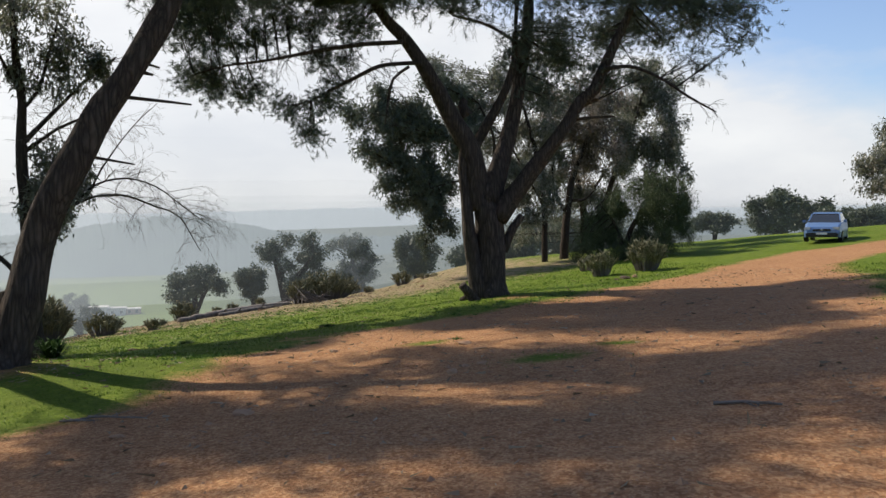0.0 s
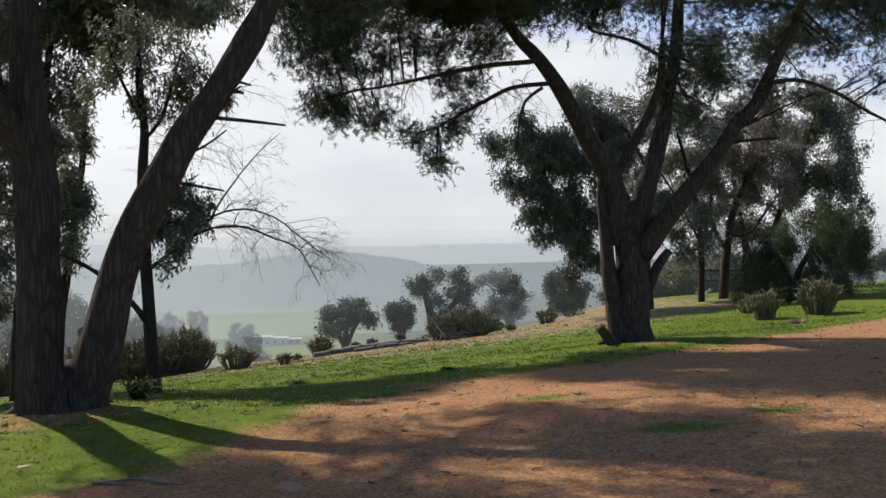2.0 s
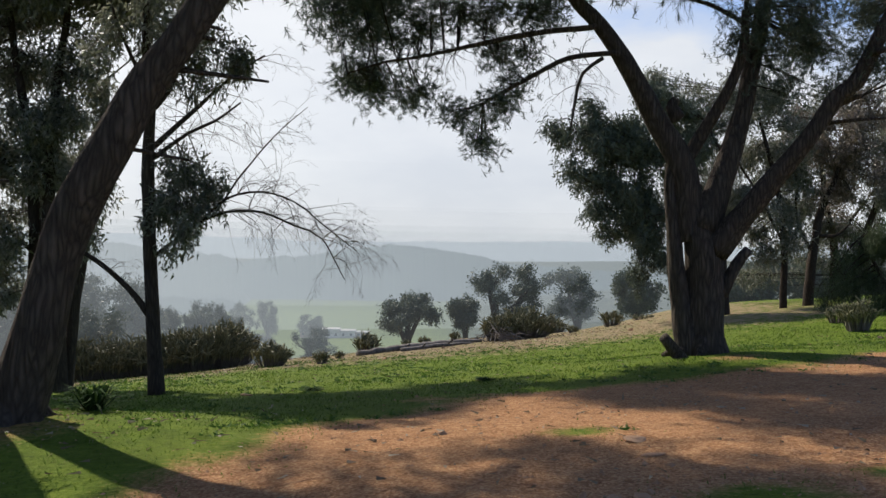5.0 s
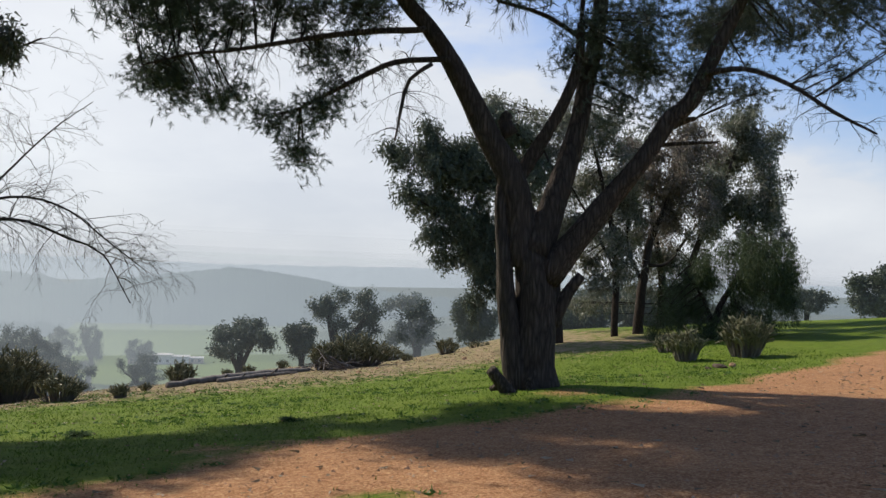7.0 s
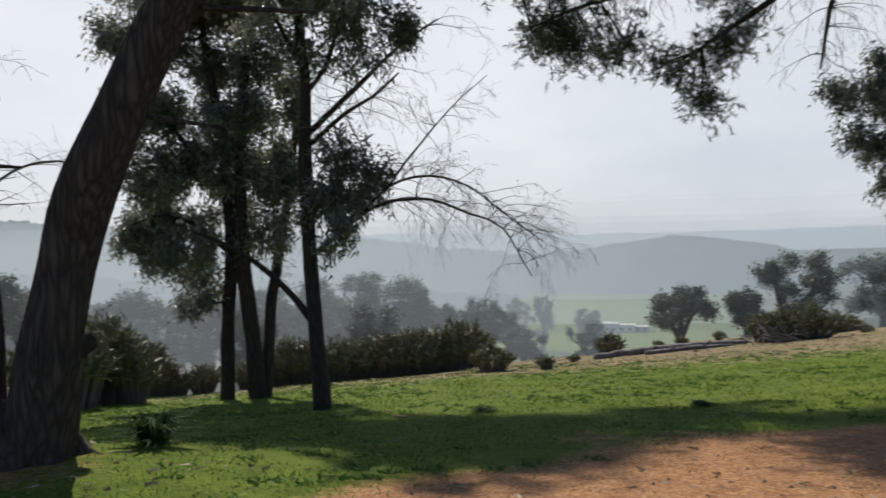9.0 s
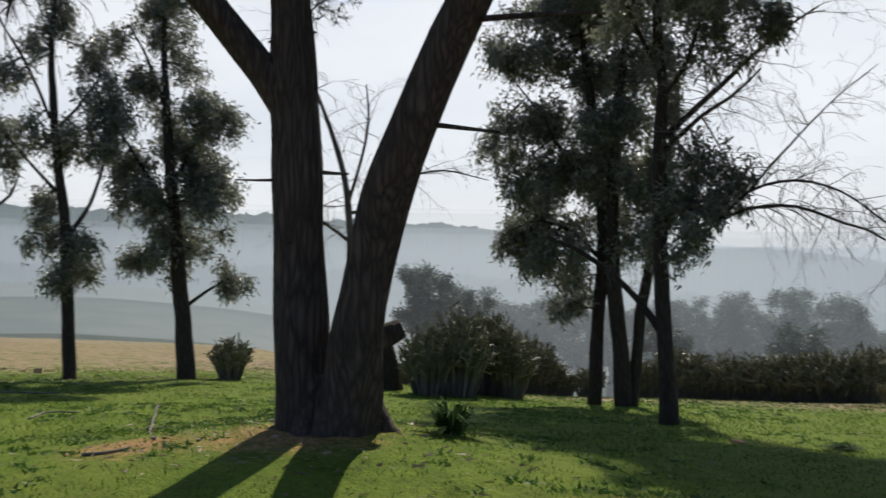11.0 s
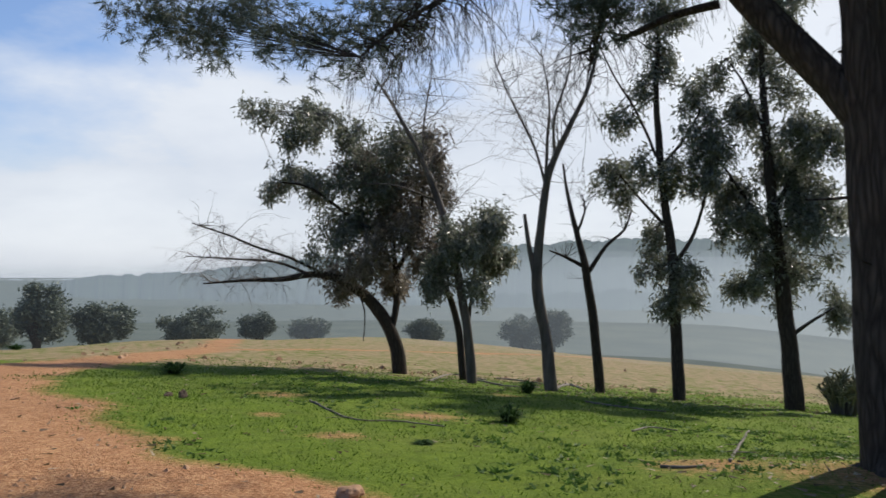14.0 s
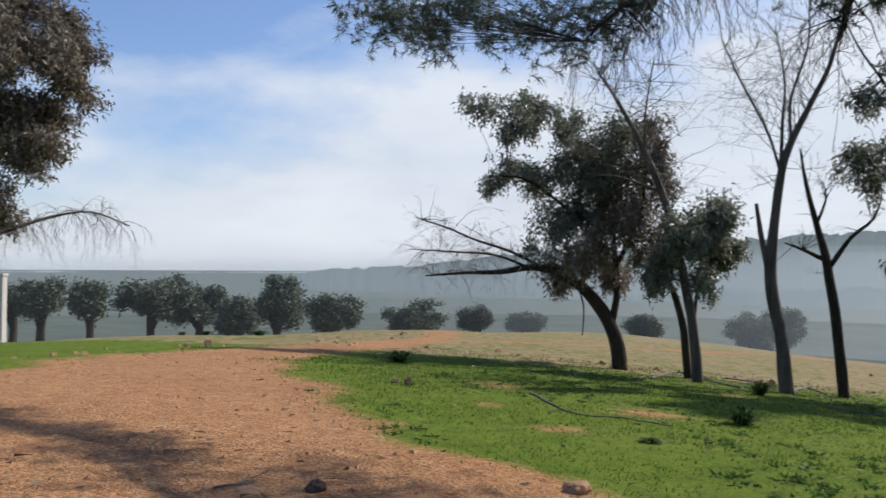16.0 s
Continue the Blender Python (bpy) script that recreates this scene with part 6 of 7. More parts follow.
def build_car():
    paint, glass = car_paint(), plain("dark car glass", (0.03, 0.035, 0.04), 0.08, spec=0.7, wear=0.05)
    black, rubber = plain("black bumper plastic", (0.02, 0.02, 0.022), 0.6), plain("tyre rubber", (0.018, 0.018, 0.018), 0.85)
    alloy, lamp, white = plain("wheel rim metal", (0.4, 0.4, 0.41), 0.35, 0.8), plain("headlamp lens", (0.55, 0.56, 0.58), 0.1, spec=0.8), plain("number plate white", (0.7, 0.7, 0.68), 0.5)
    x, y = 32.00, 37.20
    car = thing("parked_car", on_ground(x, y, 0.0), "small blue car parked on the grass beside the road", "car")
    car.rotation_euler = (0, 0, math.atan2(-37.2, -33.4) + radians(90 - 6))

    def ring(yy, half, low, high, tuck):
        """A cross-section at yy, front is -y."""
        return [(-half, yy, low), (-half - 0.02, yy, (low + high) / 2), (-half + tuck * 0.3, yy, high - 0.05), (-half + tuck, yy, high), (half - tuck, yy, high), (half - tuck * 0.3, yy, high - 0.05), (half + 0.02, yy, (low + high) / 2), (half, yy, low)]

    hull = loft([ring(-2.02, 0.68, 0.34, 0.62, 0.1), ring(-1.92, 0.8, 0.26, 0.78, 0.1), ring(-1.4, 0.86, 0.24, 0.92, 0.12), ring(-0.95, 0.87, 0.24, 0.99, 0.08), ring(0.6, 0.87, 0.24, 1.0, 0.08), ring(1.6, 0.86, 0.26, 0.99, 0.08), ring(1.95, 0.8, 0.34, 0.92, 0.08), ring(2.02, 0.72, 0.4, 0.8, 0.08)])
    part("body", hull, paint, car, smooth=False)
    cab = loft([[(-0.78, -1.0, 0.97), (0.78, -1.0, 0.97), (0.78, 1.75, 0.97), (-0.78, 1.75, 0.97)], [(-0.62, -0.25, 1.43), (0.62, -0.25, 1.43), (0.62, 1.35, 1.45), (-0.62, 1.35, 1.45)]])
    part("cabin", cab, glass, car, "dark glass cabin")
    roof = loft([[(-0.64, -0.3, 1.425), (0.64, -0.3, 1.425), (0.64, 1.4, 1.445), (-0.64, 1.4, 1.445)], [(-0.56, -0.15, 1.50), (0.56, -0.15, 1.50), (0.56, 1.25, 1.50), (-0.56, 1.25, 1.50)]])
    part("roof", roof, paint, car)
    for s in (-1, 1):
        pillar = loft([[(s * 0.77 - 0.03, -1.0, 0.96), (s * 0.77 + 0.03, -1.0, 0.96), (s * 0.77 + 0.03, -0.92, 0.96), (s * 0.77 - 0.03, -0.92, 0.96)], [(s * 0.63 - 0.03, -0.28, 1.44), (s * 0.63 + 0.03, -0.28, 1.44), (s * 0.63 + 0.03, -0.2, 1.44), (s * 0.63 - 0.03, -0.2, 1.44)]])
        part("pillar", pillar, paint, car)
        part("headlight", one_box(s * 0.66 - 0.16, s * 0.66 + 0.16, -2.0, -1.86, 0.62, 0.78, bevel=0.03), lamp, car, "clear headlight")
        part("mirror", one_box(s * 0.95 - 0.09, s * 0.95 + 0.09, -0.85, -0.72, 0.98, 1.12, bevel=0.03), paint, car)
        for yy in (-1.25, 1.25):
            for name, radius, half, mat in (("tyre", 0.31, 0.10, rubber), ("rim", 0.2, 0.11, alloy)):
                bm = bmesh.new()
                bmesh.ops.create_cone(bm, cap_ends=True, segments=24, radius1=radius, radius2=radius, depth=half * 2, matrix=Matrix.Translation((s * 0.79, yy, 0.31)) @ Matrix.Rotation(radians(90), 4, "Y"))
                if name == "tyre":
                    bmesh.ops.bevel(bm, geom=[e for e in bm.edges if len(e.link_faces) == 2 and any(len(f.verts) > 4 for f in e.link_faces)], offset=0.03, segments=2, affect="EDGES")
                    tyre = part("wheel", bm, mat, car)
                else:
                    part("rim", bm, mat, tyre, "metal rim")
    part("bumper", one_box(-0.74, 0.74, -2.07, -1.9, 0.28, 0.48, bevel=0.04), black, car, "black plastic bumper")
    part("grille", one_box(-0.42, 0.42, -2.045, -1.95, 0.56, 0.68, bevel=0.02), black, car, "black grille")
    part("badge", one_box(-0.06, 0.06, -2.06, -2.03, 0.60, 0.68, bevel=0.02), lamp, car, "pale badge")
    part("number_plate", one_box(-0.26, 0.26, -2.085, -2.065, 0.40, 0.50), white, car, "white number plate")


build_car()


# ---------------------------------------------------------------- farmhouse in the valley
def build_farmhouse():
    wall, roof, dark = plain("whitewashed wall", (0.72, 0.68, 0.62), 0.9, spec=0.1, wear=0.4), plain("pale flat roof", (0.62, 0.58, 0.54), 0.9, spec=0.1), plain("dark opening", (0.05, 0.045, 0.04), 0.7)
    earth = plain("adobe wall", (0.42, 0.30, 0.23), 0.95, spec=0.1, wear=0.4)
    x, y = -26.8, 330.5
    ob = thing("farmhouse", on_ground(x, y, 0.2), "long low whitewashed farmhouse in the misty valley", "house")
    for x0, x1, y0, h, mat in ((-7, 3, -3, 3.4, wall), (3, 9, -2, 2.8, wall), (-12, -7, -1, 2.4, earth), (9, 14, -1.5, 2.3, earth)):
        w = part("wall", one_box(x0, x1, y0, 4, 0, h), mat, ob)
        part("roof", one_box(x0 - 0.2, x1 + 0.2, y0 - 0.2, 4.2, h, h + 0.25), roof, ob)
        n = int((x1 - x0) / 2.4)
        for i in range(n):
            cx = x0 + (i + 0.5) * (x1 - x0) / n
            part("window", one_box(cx - 0.45, cx + 0.45, y0 - 0.06, y0 + 0.05, 1.0, 2.0), dark, w)


build_farmhouse()

post = thing("gatepost", on_ground(-26.6, -13.2, 0.1), "pale square concrete gatepost", "post")
concrete = plain("pale concrete", (0.55, 0.53, 0.5), 0.9, spec=0.1, wear=0.4)
part("shaft", one_box(-0.16, 0.16, -0.16, 0.16, 0, 3.2, bevel=0.02), concrete, post)
part("cap", one_box(-0.2, 0.2, -0.2, 0.2, 3.2, 3.32, bevel=0.02), concrete, post)


# ---------------------------------------------------------------- plants and stones in place
spurge(-17.72, 36.14, 1.02, 2.27, 101)
spurge(-16.64, 36.99, 1.13, 2.56, 102)
spurge(-15.98, 37.46, 0.73, 2.04, 103)
spurge(-11.53, 40.15, 1.02, 1.97, 104)
spurge(-10.83, 40.48, 0.91, 1.77, 105)
spurge(-9.10, 41.25, 0.95, 1.75, 106)
spurge(-7.51, 41.85, 1.00, 1.86, 107)
spurge(-12.31, 39.74, 0.77, 1.72, 108)
spurge(-13.07, 39.32, 0.59, 1.18, 109)
spurge(-9.93, 40.90, 1.02, 1.81, 110)
spurge(-8.25, 41.58, 1.13, 1.86, 111)
spurge(-6.76, 42.10, 1.09, 1.97, 112)
spurge(-5.72, 42.60, 0.96, 2.05, 113)
spurge(-2.98, 37.95, 0.70, 0.89, 114)
spurge(-15.32, 37.93, 0.54, 1.07, 115)
spurge(-14.53, 38.45, 0.63, 1.18, 116)
spurge(-6.55, 47.86, 1.36, 2.36, 117)
spurge(0.18, 46.69, 0.59, 0.98, 118)
spurge(-1.07, 37.77, 0.28, 0.47, 119)
spurge(8.40, 51.31, 1.74, 1.74, 120)
spurge(6.90, 50.63, 1.02, 1.37, 121)
spurge(12.17, 64.65, 1.15, 1.07, 122)
spurge(13.99, 55.02, 0.65, 0.84, 123)
spurge(16.53, 57.66, 0.82, 0.30, 124)
spurge(3.08, 53.28, 0.30, 0.42, 125)
spurge(4.91, 56.06, 0.32, 0.48, 126)
spurge(2.01, 50.90, 0.23, 0.29, 127)
spurge(-0.78, 42.48, 0.21, 0.23, 128)
spurge(11.48, 53.72, 0.37, 0.37, 129)
spurge(17.16, 33.74, 0.54, 1.07, 130)
spurge(19.37, 33.79, 0.77, 1.42, 131)
spurge(18.38, 37.44, 0.53, 0.60, 132)
spurge(-19.46, 25.40, 0.61, 1.39, 133)
spurge(-15.02, 27.23, 0.55, 0.99, 134)
spurge(-16.93, 30.66, 0.43, 0.75, 135)
spurge(-12.52, 27.71, 0.78, 2.14, 136)
spurge(-12.14, 28.50, 0.90, 2.56, 137)
spurge(-12.88, 30.67, 0.98, 2.71, 138)
spurge(-11.90, 30.62, 0.62, 1.99, 139)
tuft(-9.98, 13.56, 0.29, 0.37, 39)
tuft(-17.95, 15.36, 0.32, 0.44, 40)
tuft(-17.03, 5.99, 0.38, 0.37, 41)
tuft(-2.28, 18.12, 0.36, 0.45, 42)
tuft(-6.59, 11.80, 0.11, 0.08, 43)
tuft(-6.50, 11.80, 0.13, 0.08, 44)
tuft(-30.97, -6.13, 0.24, 0.27, 45)
tuft(-30.51, -7.08, 0.21, 0.24, 46)
tuft(-31.93, -3.94, 0.48, 0.27, 47)
tuft(3.84, 24.41, 0.16, 0.12, 48)
tuft(0.08, 24.49, 0.22, 0.13, 49)
tuft(3.78, 24.95, 0.14, 0.09, 50)
tuft(-11.71, 46.00, 0.37, 0.48, 51)
tuft(-20.80, 31.44, 0.31, 0.44, 52)
rock(0.59, 11.40, 0.20, 0.06, STONE, 53)
rock(3.50, 12.50, 0.12, 0.07, STONE, 54)
rock(3.83, 12.95, 0.09, 0.04, STONE, 55)
rock(3.60, 13.00, 0.06, 0.03, STONE, 56)
rock(4.09, 12.95, 0.10, 0.05, STONE, 57)
rock(4.20, 13.10, 0.06, 0.04, STONE, 58)
rock(4.65, 14.60, 0.16, 0.03, STONE, 59)
rock(5.00, 11.53, 0.03, 0.03, STONE, 60)
rock(-10.84, 7.56, 0.13, 0.20, DARK_STONE, 61)
rock(-11.11, 7.23, 0.16, 0.10, DARK_STONE, 62)
rock(-2.72, 10.89, 0.18, 0.14, STONE, 63)
rock(-1.60, 8.77, 0.12, 0.12, DARK_STONE, 64)
rock(-1.33, 8.29, 0.14, 0.04, STONE, 65)
rock(-2.86, 10.83, 0.12, 0.09, STONE, 66)
rock(16.61, 30.74, 0.31, 0.16, DARK_STONE, 67)
rock(17.07, 30.80, 0.15, 0.15, STONE, 68)
rock(16.18, 30.64, 0.12, 0.08, DARK_STONE, 69)
rock(4.70, 15.42, 0.19, 0.05, STONE, 70)
rock(2.56, 16.39, 0.07, 0.05, STONE, 71)
rock(-0.76, 10.88, 0.11, 0.04, STONE, 72)
rock(-1.18, 23.54, 0.18, 0.06, STONE, 73)
rock(-3.67, 6.28, 0.09, 0.03, STONE, 74)
rock(-9.67, 5.02, 0.11, 0.04, STONE, 75)
rock(-5.33, 7.54, 0.07, 0.04, STONE, 76)
stick([(-11.90, 9.83, 0.02, 0.025), (-8.96, 10.71, 0.02, 0.021), (-8.87, 11.46, 0.02, 0.021), (-8.68, 12.28, 0.02, 0.021)], 77)
stick([(-4.35, 15.29, 0.02, 0.021), (-6.01, 16.05, 0.02, 0.025), (-8.35, 17.33, 0.27, 0.030)], 78)
stick([(-4.21, 14.40, 0.02, 0.020), (-4.01, 14.63, 0.02, 0.020), (-4.06, 14.85, 0.02, 0.020)], 79)
stick([(-9.92, 15.84, 0.02, 0.021), (-10.80, 16.46, 0.02, 0.023), (-10.49, 16.87, 0.02, 0.022)], 80)
stick([(-16.30, 16.57, 0.02, 0.030), (-15.41, 17.17, 0.02, 0.029), (-15.03, 18.29, 0.02, 0.029)], 81)
stick([(-1.51, 12.49, 0.02, 0.016), (-1.10, 12.29, 0.02, 0.015)], 82)
stick([(-1.20, 12.62, 0.02, 0.016), (-0.93, 12.38, 0.02, 0.015), (-0.53, 11.99, 0.02, 0.015)], 83)
stick([(4.72, 8.26, 0.02, 0.019), (4.97, 8.09, 0.02, 0.019), (5.09, 7.73, 0.02, 0.019)], 84)
stick([(-1.45, 12.45, 0.02, 0.017), (-1.17, 12.52, 0.02, 0.017)], 85)
stick([(-1.23, 8.04, 0.02, 0.009), (-1.47, 8.13, 0.02, 0.010), (-1.58, 8.24, 0.02, 0.010)], 86)
stick([(-20.02, 12.78, 0.02, 0.042), (-24.65, 13.89, 0.02, 0.050), (-22.30, 14.77, 0.02, 0.046)], 87)
stick([(-20.18, 16.62, 0.02, 0.061), (-22.85, 17.67, 0.02, 0.068), (-20.92, 17.74, 0.02, 0.063)], 88)
stick([(-21.80, 14.34, 0.02, 0.046), (-19.87, 15.12, 0.02, 0.043), (-20.14, 16.18, 0.02, 0.043)], 89)
stick([(-24.17, 15.42, 0.02, 0.040), (-23.95, 16.17, 0.02, 0.040), (-22.57, 16.77, 0.02, 0.038)], 90)
oak(2.01, 112.00, 4.08, 12.56, 5.11, 91)
oak(16.32, 126.00, 5.64, 18.53, 8.88, 92)
oak(26.29, 130.00, 5.24, 18.36, 8.61, 93)
oak(9.01, 112.00, 1.88, 10.78, 3.94, 94)
oak(27.67, 100.00, 2.75, 9.16, 5.57, 95)
# Four oaks added behind the grove to darken the gaps under its crowns.
oak(35.46, 83.43, 3.06, 5.22, 4.71, 97)
oak(40.77, 85.40, 3.21, 6.04, 5.28, 98)
oak(32.77, 84.54, 2.51, 4.23, 3.82, 99)
oak(45.06, 85.44, 2.93, 5.71, 4.81, 100)
oak(30.14, 87.63, 2.24, 3.59, 3.16, 101)
oak(50.56, 85.27, 3, 5.34, 3.77, 102)
oak(59.36, 75.49, 2.66, 8.28, 5.04, 103)
oak(68.39, 80.99, 3.22, 7.59, 3.85, 104)
oak(76.34, 80.51, 3.52, 6.18, 2.74, 105)
oak(69.16, 99.40, 3.04, 7.85, 2.03, 106)
oak(85.97, 85.03, 3.2, 6.88, 3.21, 107)
oak(53.60, 60.71, 1.39, 2.6, 1.66, 108)
oak(-72.45, -43.76, 2.91, 11.30, 3.64, 109)
oak(-62.42, -31.79, 1.49, 8.73, 2.52, 110)
oak(-69.41, -29.77, 3.51, 9.71, 3.56, 111)
oak(-77.47, -29.42, 3.68, 10.92, 4.41, 112)
oak(-77.07, -20.30, 3.29, 10.78, 5.73, 113)
oak(-68.25, -20.75, 2.13, 7.03, 2.80, 114)
oak(-82.75, -16.08, 3.43, 8.41, 3.92, 115)
oak(-92.77, -9.16, 3.87, 7.52, 3.79, 116)
oak(-113.78, -4.77, 2.72, 9.26, 3.03, 117)
oak(-119.48, 1.82, 2.83, 7.89, 2.04, 118)
oak(-104.61, 17.84, 2.20, 3.41, 2.16, 119)
oak(-122.83, 33.65, 3.47, 7.80, 4.09, 120)
oak(-126.77, 39.52, 3.24, 10.35, 5.85, 121)
oak(-74.96, -48.82, 1.73, 10.75, 2.65, 122)
oak(-58.70, 72.39, 3.52, 17.41, 7.92, 123)
oak(-61.00, 80.01, 3.8, 16.96, 5.68, 124)
oak(-132.33, 36.83, 3.73, 9.98, 6.51, 125)
oak(-124.35, 1.33, 3.47, 8.09, 2.07, 126)
oak(-134.49, 19.04, 2.80, 6.64, 2.52, 127)
oak(-52.80, 148.70, 8, 26.12, 16.29, 128)
oak(-47.96, 155.89, 6.2, 25.06, 15.91, 129)
oak(-54.95, 136.87, 6.53, 22.83, 12.3, 130)
oak(-48.72, 192.38, 6.84, 20.34, 12.3, 131)
oak(-43.75, 204.05, 4.8, 17.47, 10.78, 132)
oak(-48.66, 264.42, 4.51, 18.05, 13.81, 133)
oak(-41.06, 265.88, 4.51, 18.16, 14.09, 134)
oak(-32.43, 307.57, 5.2, 11.23, 10.14, 135)
oak(-28.95, 176.59, 5.67, 13.49, 7.52, 136)
oak(-20.22, 208.50, 5.33, 12.47, 9.39, 137)
oak(-81.32, 133.32, 9, 24.61, 12.84, 138)
oak(-68.63, 135.41, 7.73, 23.25, 12.08, 139)
oak(-65.25, 142.96, 7, 24.57, 14.01, 140)
oak(-90.70, 113.12, 8.4, 24.06, 11.58, 141)
oak(-77.35, 111.38, 6.93, 23.03, 10.31, 142)
oak(-87.99, 118.00, 6.61, 21.29, 11.28, 151)
oak(-84.97, 128.00, 7.38, 22.83, 13.03, 152)
oak(-69.65, 122.00, 6.69, 22.83, 12.64, 153)
oak(-65.72, 132.00, 7.49, 24.46, 14.96, 154)
oak(-53.84, 126.00, 6.47, 24.99, 15.33, 155)
oak(-48.91, 136.00, 7.05, 25.84, 16.86, 156)
oak(-38.17, 130.00, 6.14, 23.87, 14.84, 157)
oak(-53.46, 112.00, 3.90, 19.59, 9.65, 158)
oak(-37.12, 116.00, 4.92, 18.15, 9.39, 159)
oak(-41.71, 190.00, 4.95, 19.69, 9.89, 160)
oak(-36.24, 190.00, 4.30, 17.35, 8.97, 161)


# ---------------------------------------------------------------- turf, litter and gravel
def scatter(count, box_x, box_y, keep, seed):
    """Points on the ground, thinned by keep(x, y)."""
    g = random.Random(seed)
    out = []
    for _ in range(count):
        x, y = g.uniform(*box_x), g.uniform(*box_y)
        if g.random() < keep(x, y):
            out.append((x, y, ground_z(x, y)))
    return np.array(out)


def turf_here(x, y):
    near = math.hypot(x - 4, y - 9)
    patch = ease(0.35, 0.6, 0.5 + 0.5 * noise.noise((x * 0.6, y * 0.6, 12)))
    return (1 - dirt_at(x, y)) * (1 - 0.8 * dry_at(x, y)) * (0.35 + 0.65 * patch) * min(1, 16 / max(near, 1)) ** 1.3


def grass(seed):
    at = scatter(330000, (-26, 22), (2, 42), turf_here, seed)
    rng = np.random.default_rng(seed)
    n = len(at)
    far = np.linalg.norm(at[:, :2] - np.array([4, 9]), axis=1)
    grow = (0.7 + far / 30)[:, None]
    way = unit(rng.normal(size=(n, 3)) * (0.6, 0.6, 0.2) + (0, 0, 0.8))
    side = unit(np.cross(way, rng.normal(size=(n, 3)))) * rng.uniform(0.004, 0.010, (n, 1)) * grow
    tip = at + way * rng.uniform(0.025, 0.065, (n, 1)) * grow
    ob = quads("grass", np.stack([at - side - (0, 0, 0.005), at + side - (0, 0, 0.005), tip], 1), BLADES)
    return tagged(ob, "short bright green turf", "grass", kind="stuff")


def weeds(seed):
    """Low rosettes and clover in the turf."""
    g = random.Random(seed)
    rng = np.random.default_rng(seed)
    spots = scatter(5200, (-20, 16), (4, 42), lambda x, y: (1 - dirt_at(x, y)) * ease(0.0, 0.35, noise.noise((x * 0.25, y * 0.25, 30)) + 0.1), seed)
    k = 14
    a = np.repeat(spots, k, 0) + rng.normal(size=(len(spots) * k, 3)) * (0.07, 0.07, 0.0)
    w = unit(rng.normal(size=(len(a), 3)) * (1, 1, 0.25) + (0, 0, 0.55))
    q = leaf_tips(a, w, rng.uniform(0.04, 0.10, len(a)), rng.uniform(0.012, 0.028, len(a)), rng)
    return tagged(quads("weeds", q, WEED_LEAVES), "low leafy weeds in the turf", "weeds", kind="stuff")


def litter(seed):
    def keep(x, y):
        row = math.exp(-(((x + 20.5 - 0.1 * (y - 15)) / 2.2) ** 2)) * ease(8, 12, y) * 0.9
        slope = ease(32, 40, y - 0.28 * x) * ease(62, 50, y) * ease(22, 10, x) * 0.6
        foot = math.exp(-((x + 3.1) ** 2 + (y - 16.6) ** 2) / 5) * 0.7
        return max(row, slope, foot, 0.05, 0.14 * dirt_at(x, y))

    rng = np.random.default_rng(seed)
    at = scatter(90000, (-32, 20), (6, 60), keep, seed) + (0, 0, 0.015)
    n = len(at)
    w = unit(rng.normal(size=(n, 3)) * (1, 1, 0.18))
    q = leaf_tips(at, w, rng.uniform(0.05, 0.17, n), rng.uniform(0.008, 0.022, n), rng)
    return tagged(quads("leaf_litter", q, STRAW), "dry fallen leaves, bark strips and straw", "leaf litter", kind="stuff")


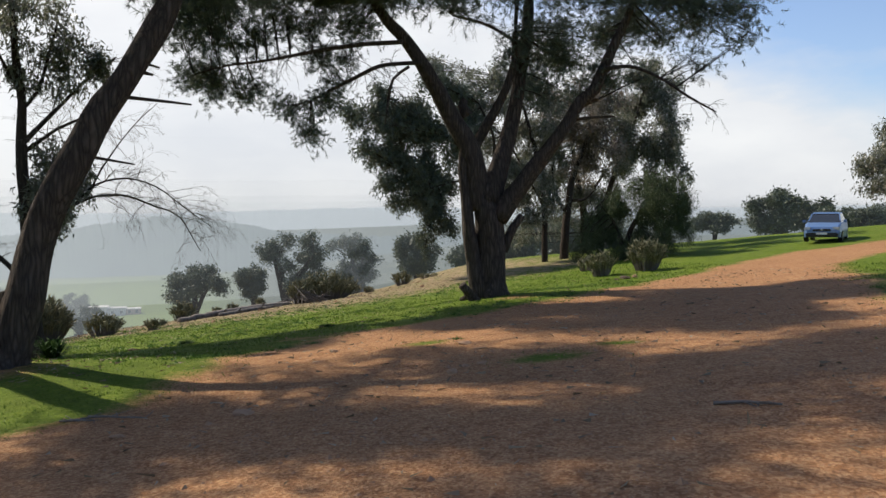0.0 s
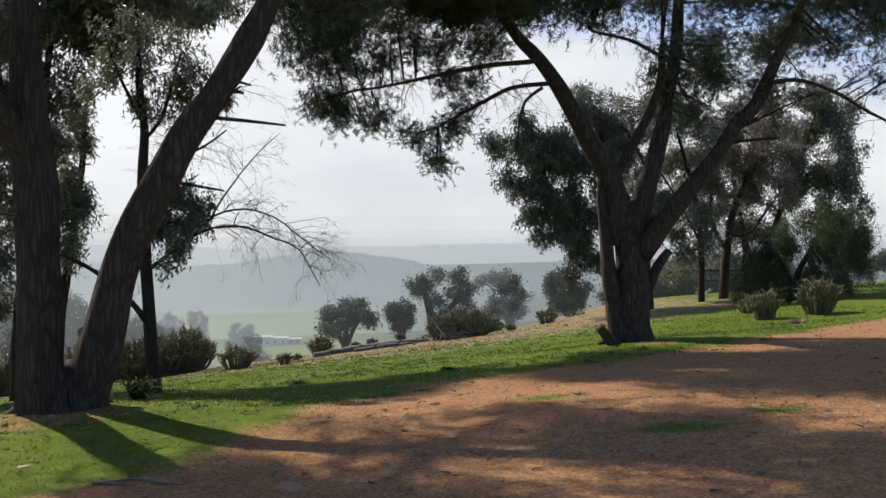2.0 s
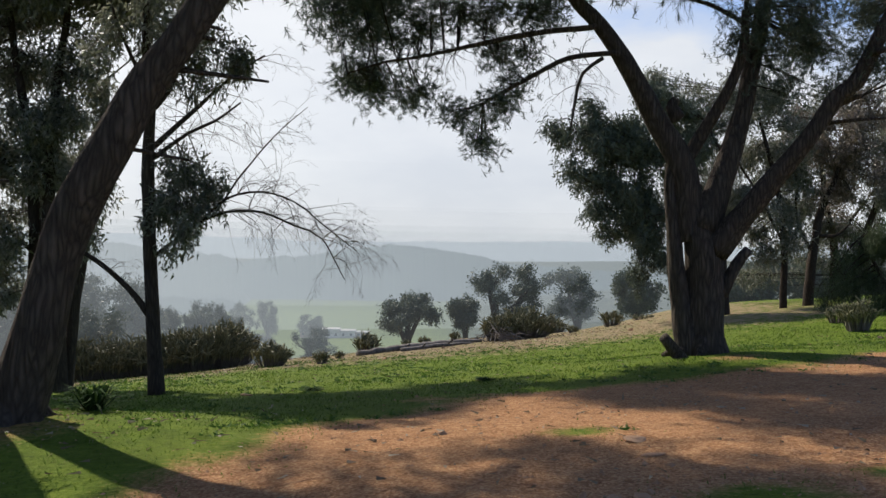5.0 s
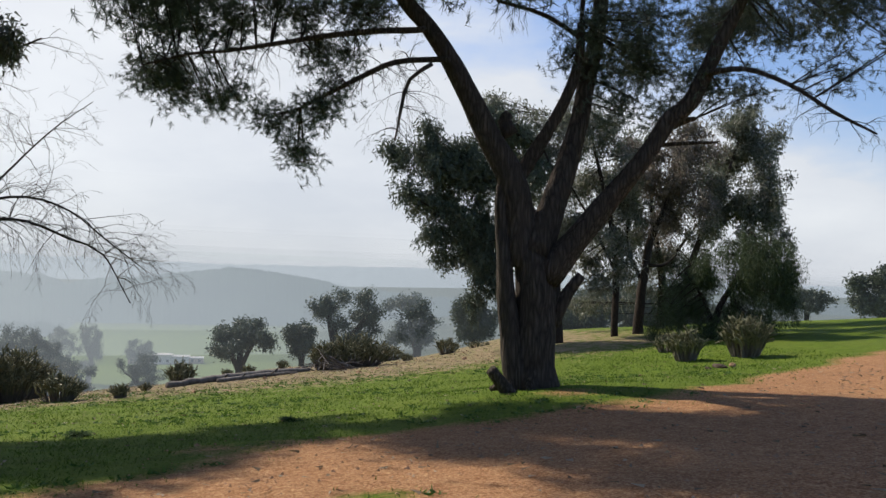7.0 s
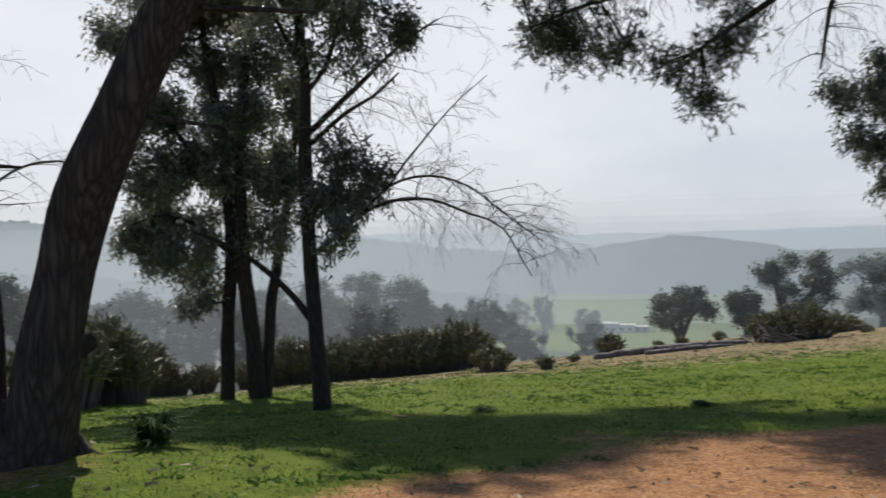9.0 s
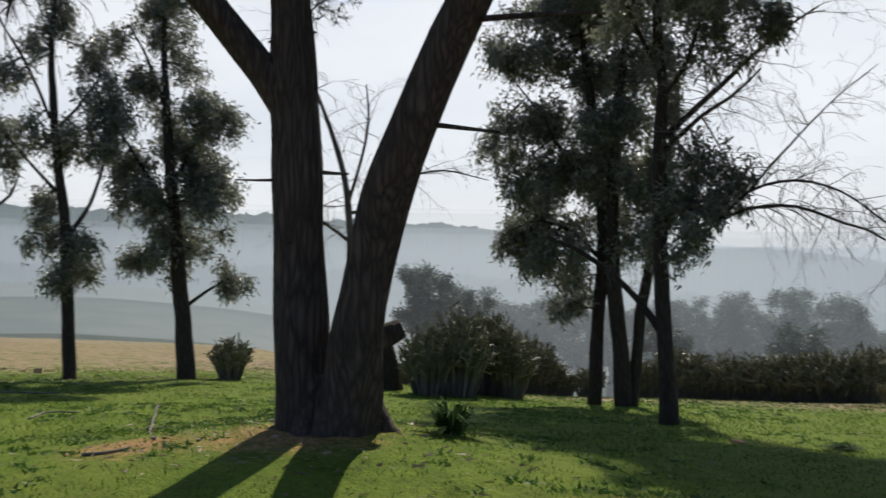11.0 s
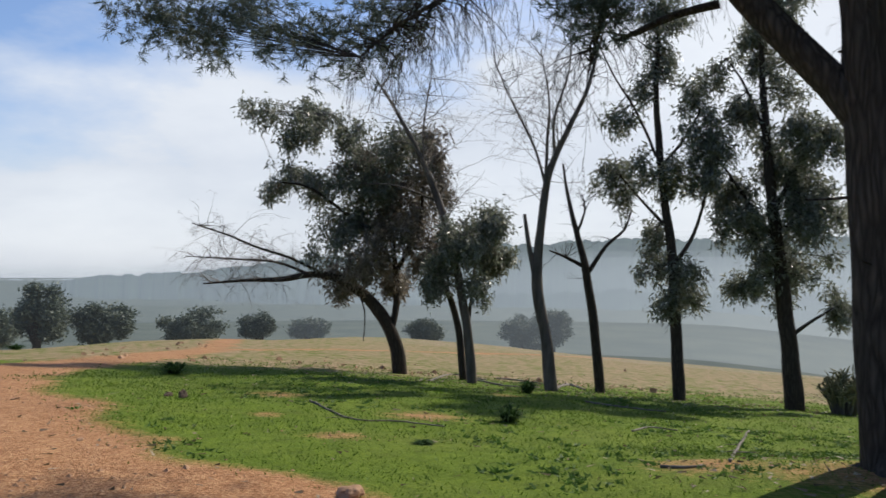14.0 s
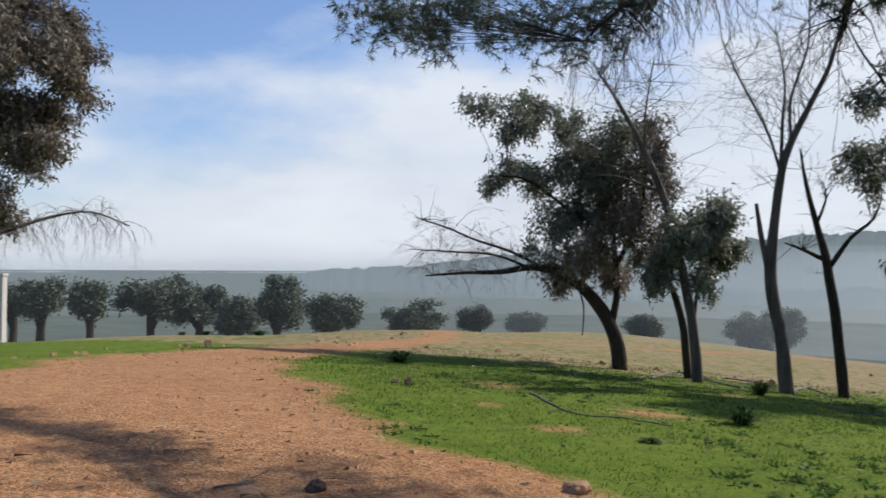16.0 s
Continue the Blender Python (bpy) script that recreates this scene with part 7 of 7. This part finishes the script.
def gravel(seed):
    """Loose chips on the dirt road."""
    rng = np.random.default_rng(seed)
    at = scatter(52000, (-16, 20), (0.5, 27), lambda x, y: dirt_at(x, y) * (0.16 + 0.84 * ease(0.0, 0.4, noise.noise((x * 0.35, y * 0.35, 21)) + 0.08)), seed)
    n = len(at)
    size = rng.lognormal(-4.5, 0.55, (n, 1)).clip(0.004, 0.05)
    shape = np.array([(1, 0, 0), (0, 1, 0), (-1, 0, 0), (0, -1, 0), (0, 0, 0.7)])
    turn = rng.uniform(0, 6.28, n)
    c, s = np.cos(turn), np.sin(turn)
    verts = np.zeros((n, 5, 3))
    jig = rng.uniform(0.6, 1.4, (n, 5, 1))
    p = shape[None] * jig
    verts[:, :, 0] = p[:, :, 0] * c[:, None] - p[:, :, 1] * s[:, None]
    verts[:, :, 1] = p[:, :, 0] * s[:, None] + p[:, :, 1] * c[:, None]
    verts[:, :, 2] = p[:, :, 2]
    verts = verts * size[:, None] + at[:, None]
    tris = verts[:, [[0, 1, 4], [1, 2, 4], [2, 3, 4], [3, 0, 4]]].reshape(-1, 3, 3)
    return tagged(quads("gravel", tris, STONE), "loose gravel on the red dirt road", "gravel", kind="stuff")


def rubble(seed):
    """Broken stones and clods along the road bank and the field's edge."""
    def keep(x, y):
        field = math.exp(-(((x + 24.5 - 0.1 * (y - 12)) / 1.6) ** 2)) * ease(3, 6, y) * ease(30, 22, y) * 0.9
        bank = math.exp(-((side_of(SOUTH_EDGE, x, y) + 0.8) ** 2) / 1.2) * ease(-7, -11, x) * 0.7
        slope = ease(34, 40, y - 0.28 * x) * ease(60, 52, y) * ease(20, 10, x) * 0.12
        return max(field, bank, slope)

    rng = np.random.default_rng(seed)
    at = scatter(9000, (-42, 20), (-4, 60), keep, seed)
    n = len(at)
    size = rng.lognormal(-2.9, 0.5, (n, 1)).clip(0.02, 0.2)
    shape = np.array([(1, 0, -0.2), (0.2, 1, -0.2), (-1, 0.1, -0.2), (0, -0.9, -0.2), (0.4, 0.3, 0.6), (-0.3, -0.2, 0.7)])
    turn = rng.uniform(0, 6.28, n)
    c, s = np.cos(turn)[:, None], np.sin(turn)[:, None]
    p = shape[None] * rng.uniform(0.6, 1.4, (n, 6, 1))
    verts = np.stack([p[:, :, 0] * c - p[:, :, 1] * s, p[:, :, 0] * s + p[:, :, 1] * c, p[:, :, 2]], 2) * size[:, None] + at[:, None]
    tris = verts[:, [[0, 1, 4], [1, 5, 4], [1, 2, 5], [2, 3, 5], [3, 4, 5], [3, 0, 4]]].reshape(-1, 3, 3)
    return tagged(quads("rubble", tris, STONE), "broken stones and clods along the bank", "rubble", kind="stuff")


grass(61)
rubble(65)
weeds(62)
litter(63)
gravel(64)
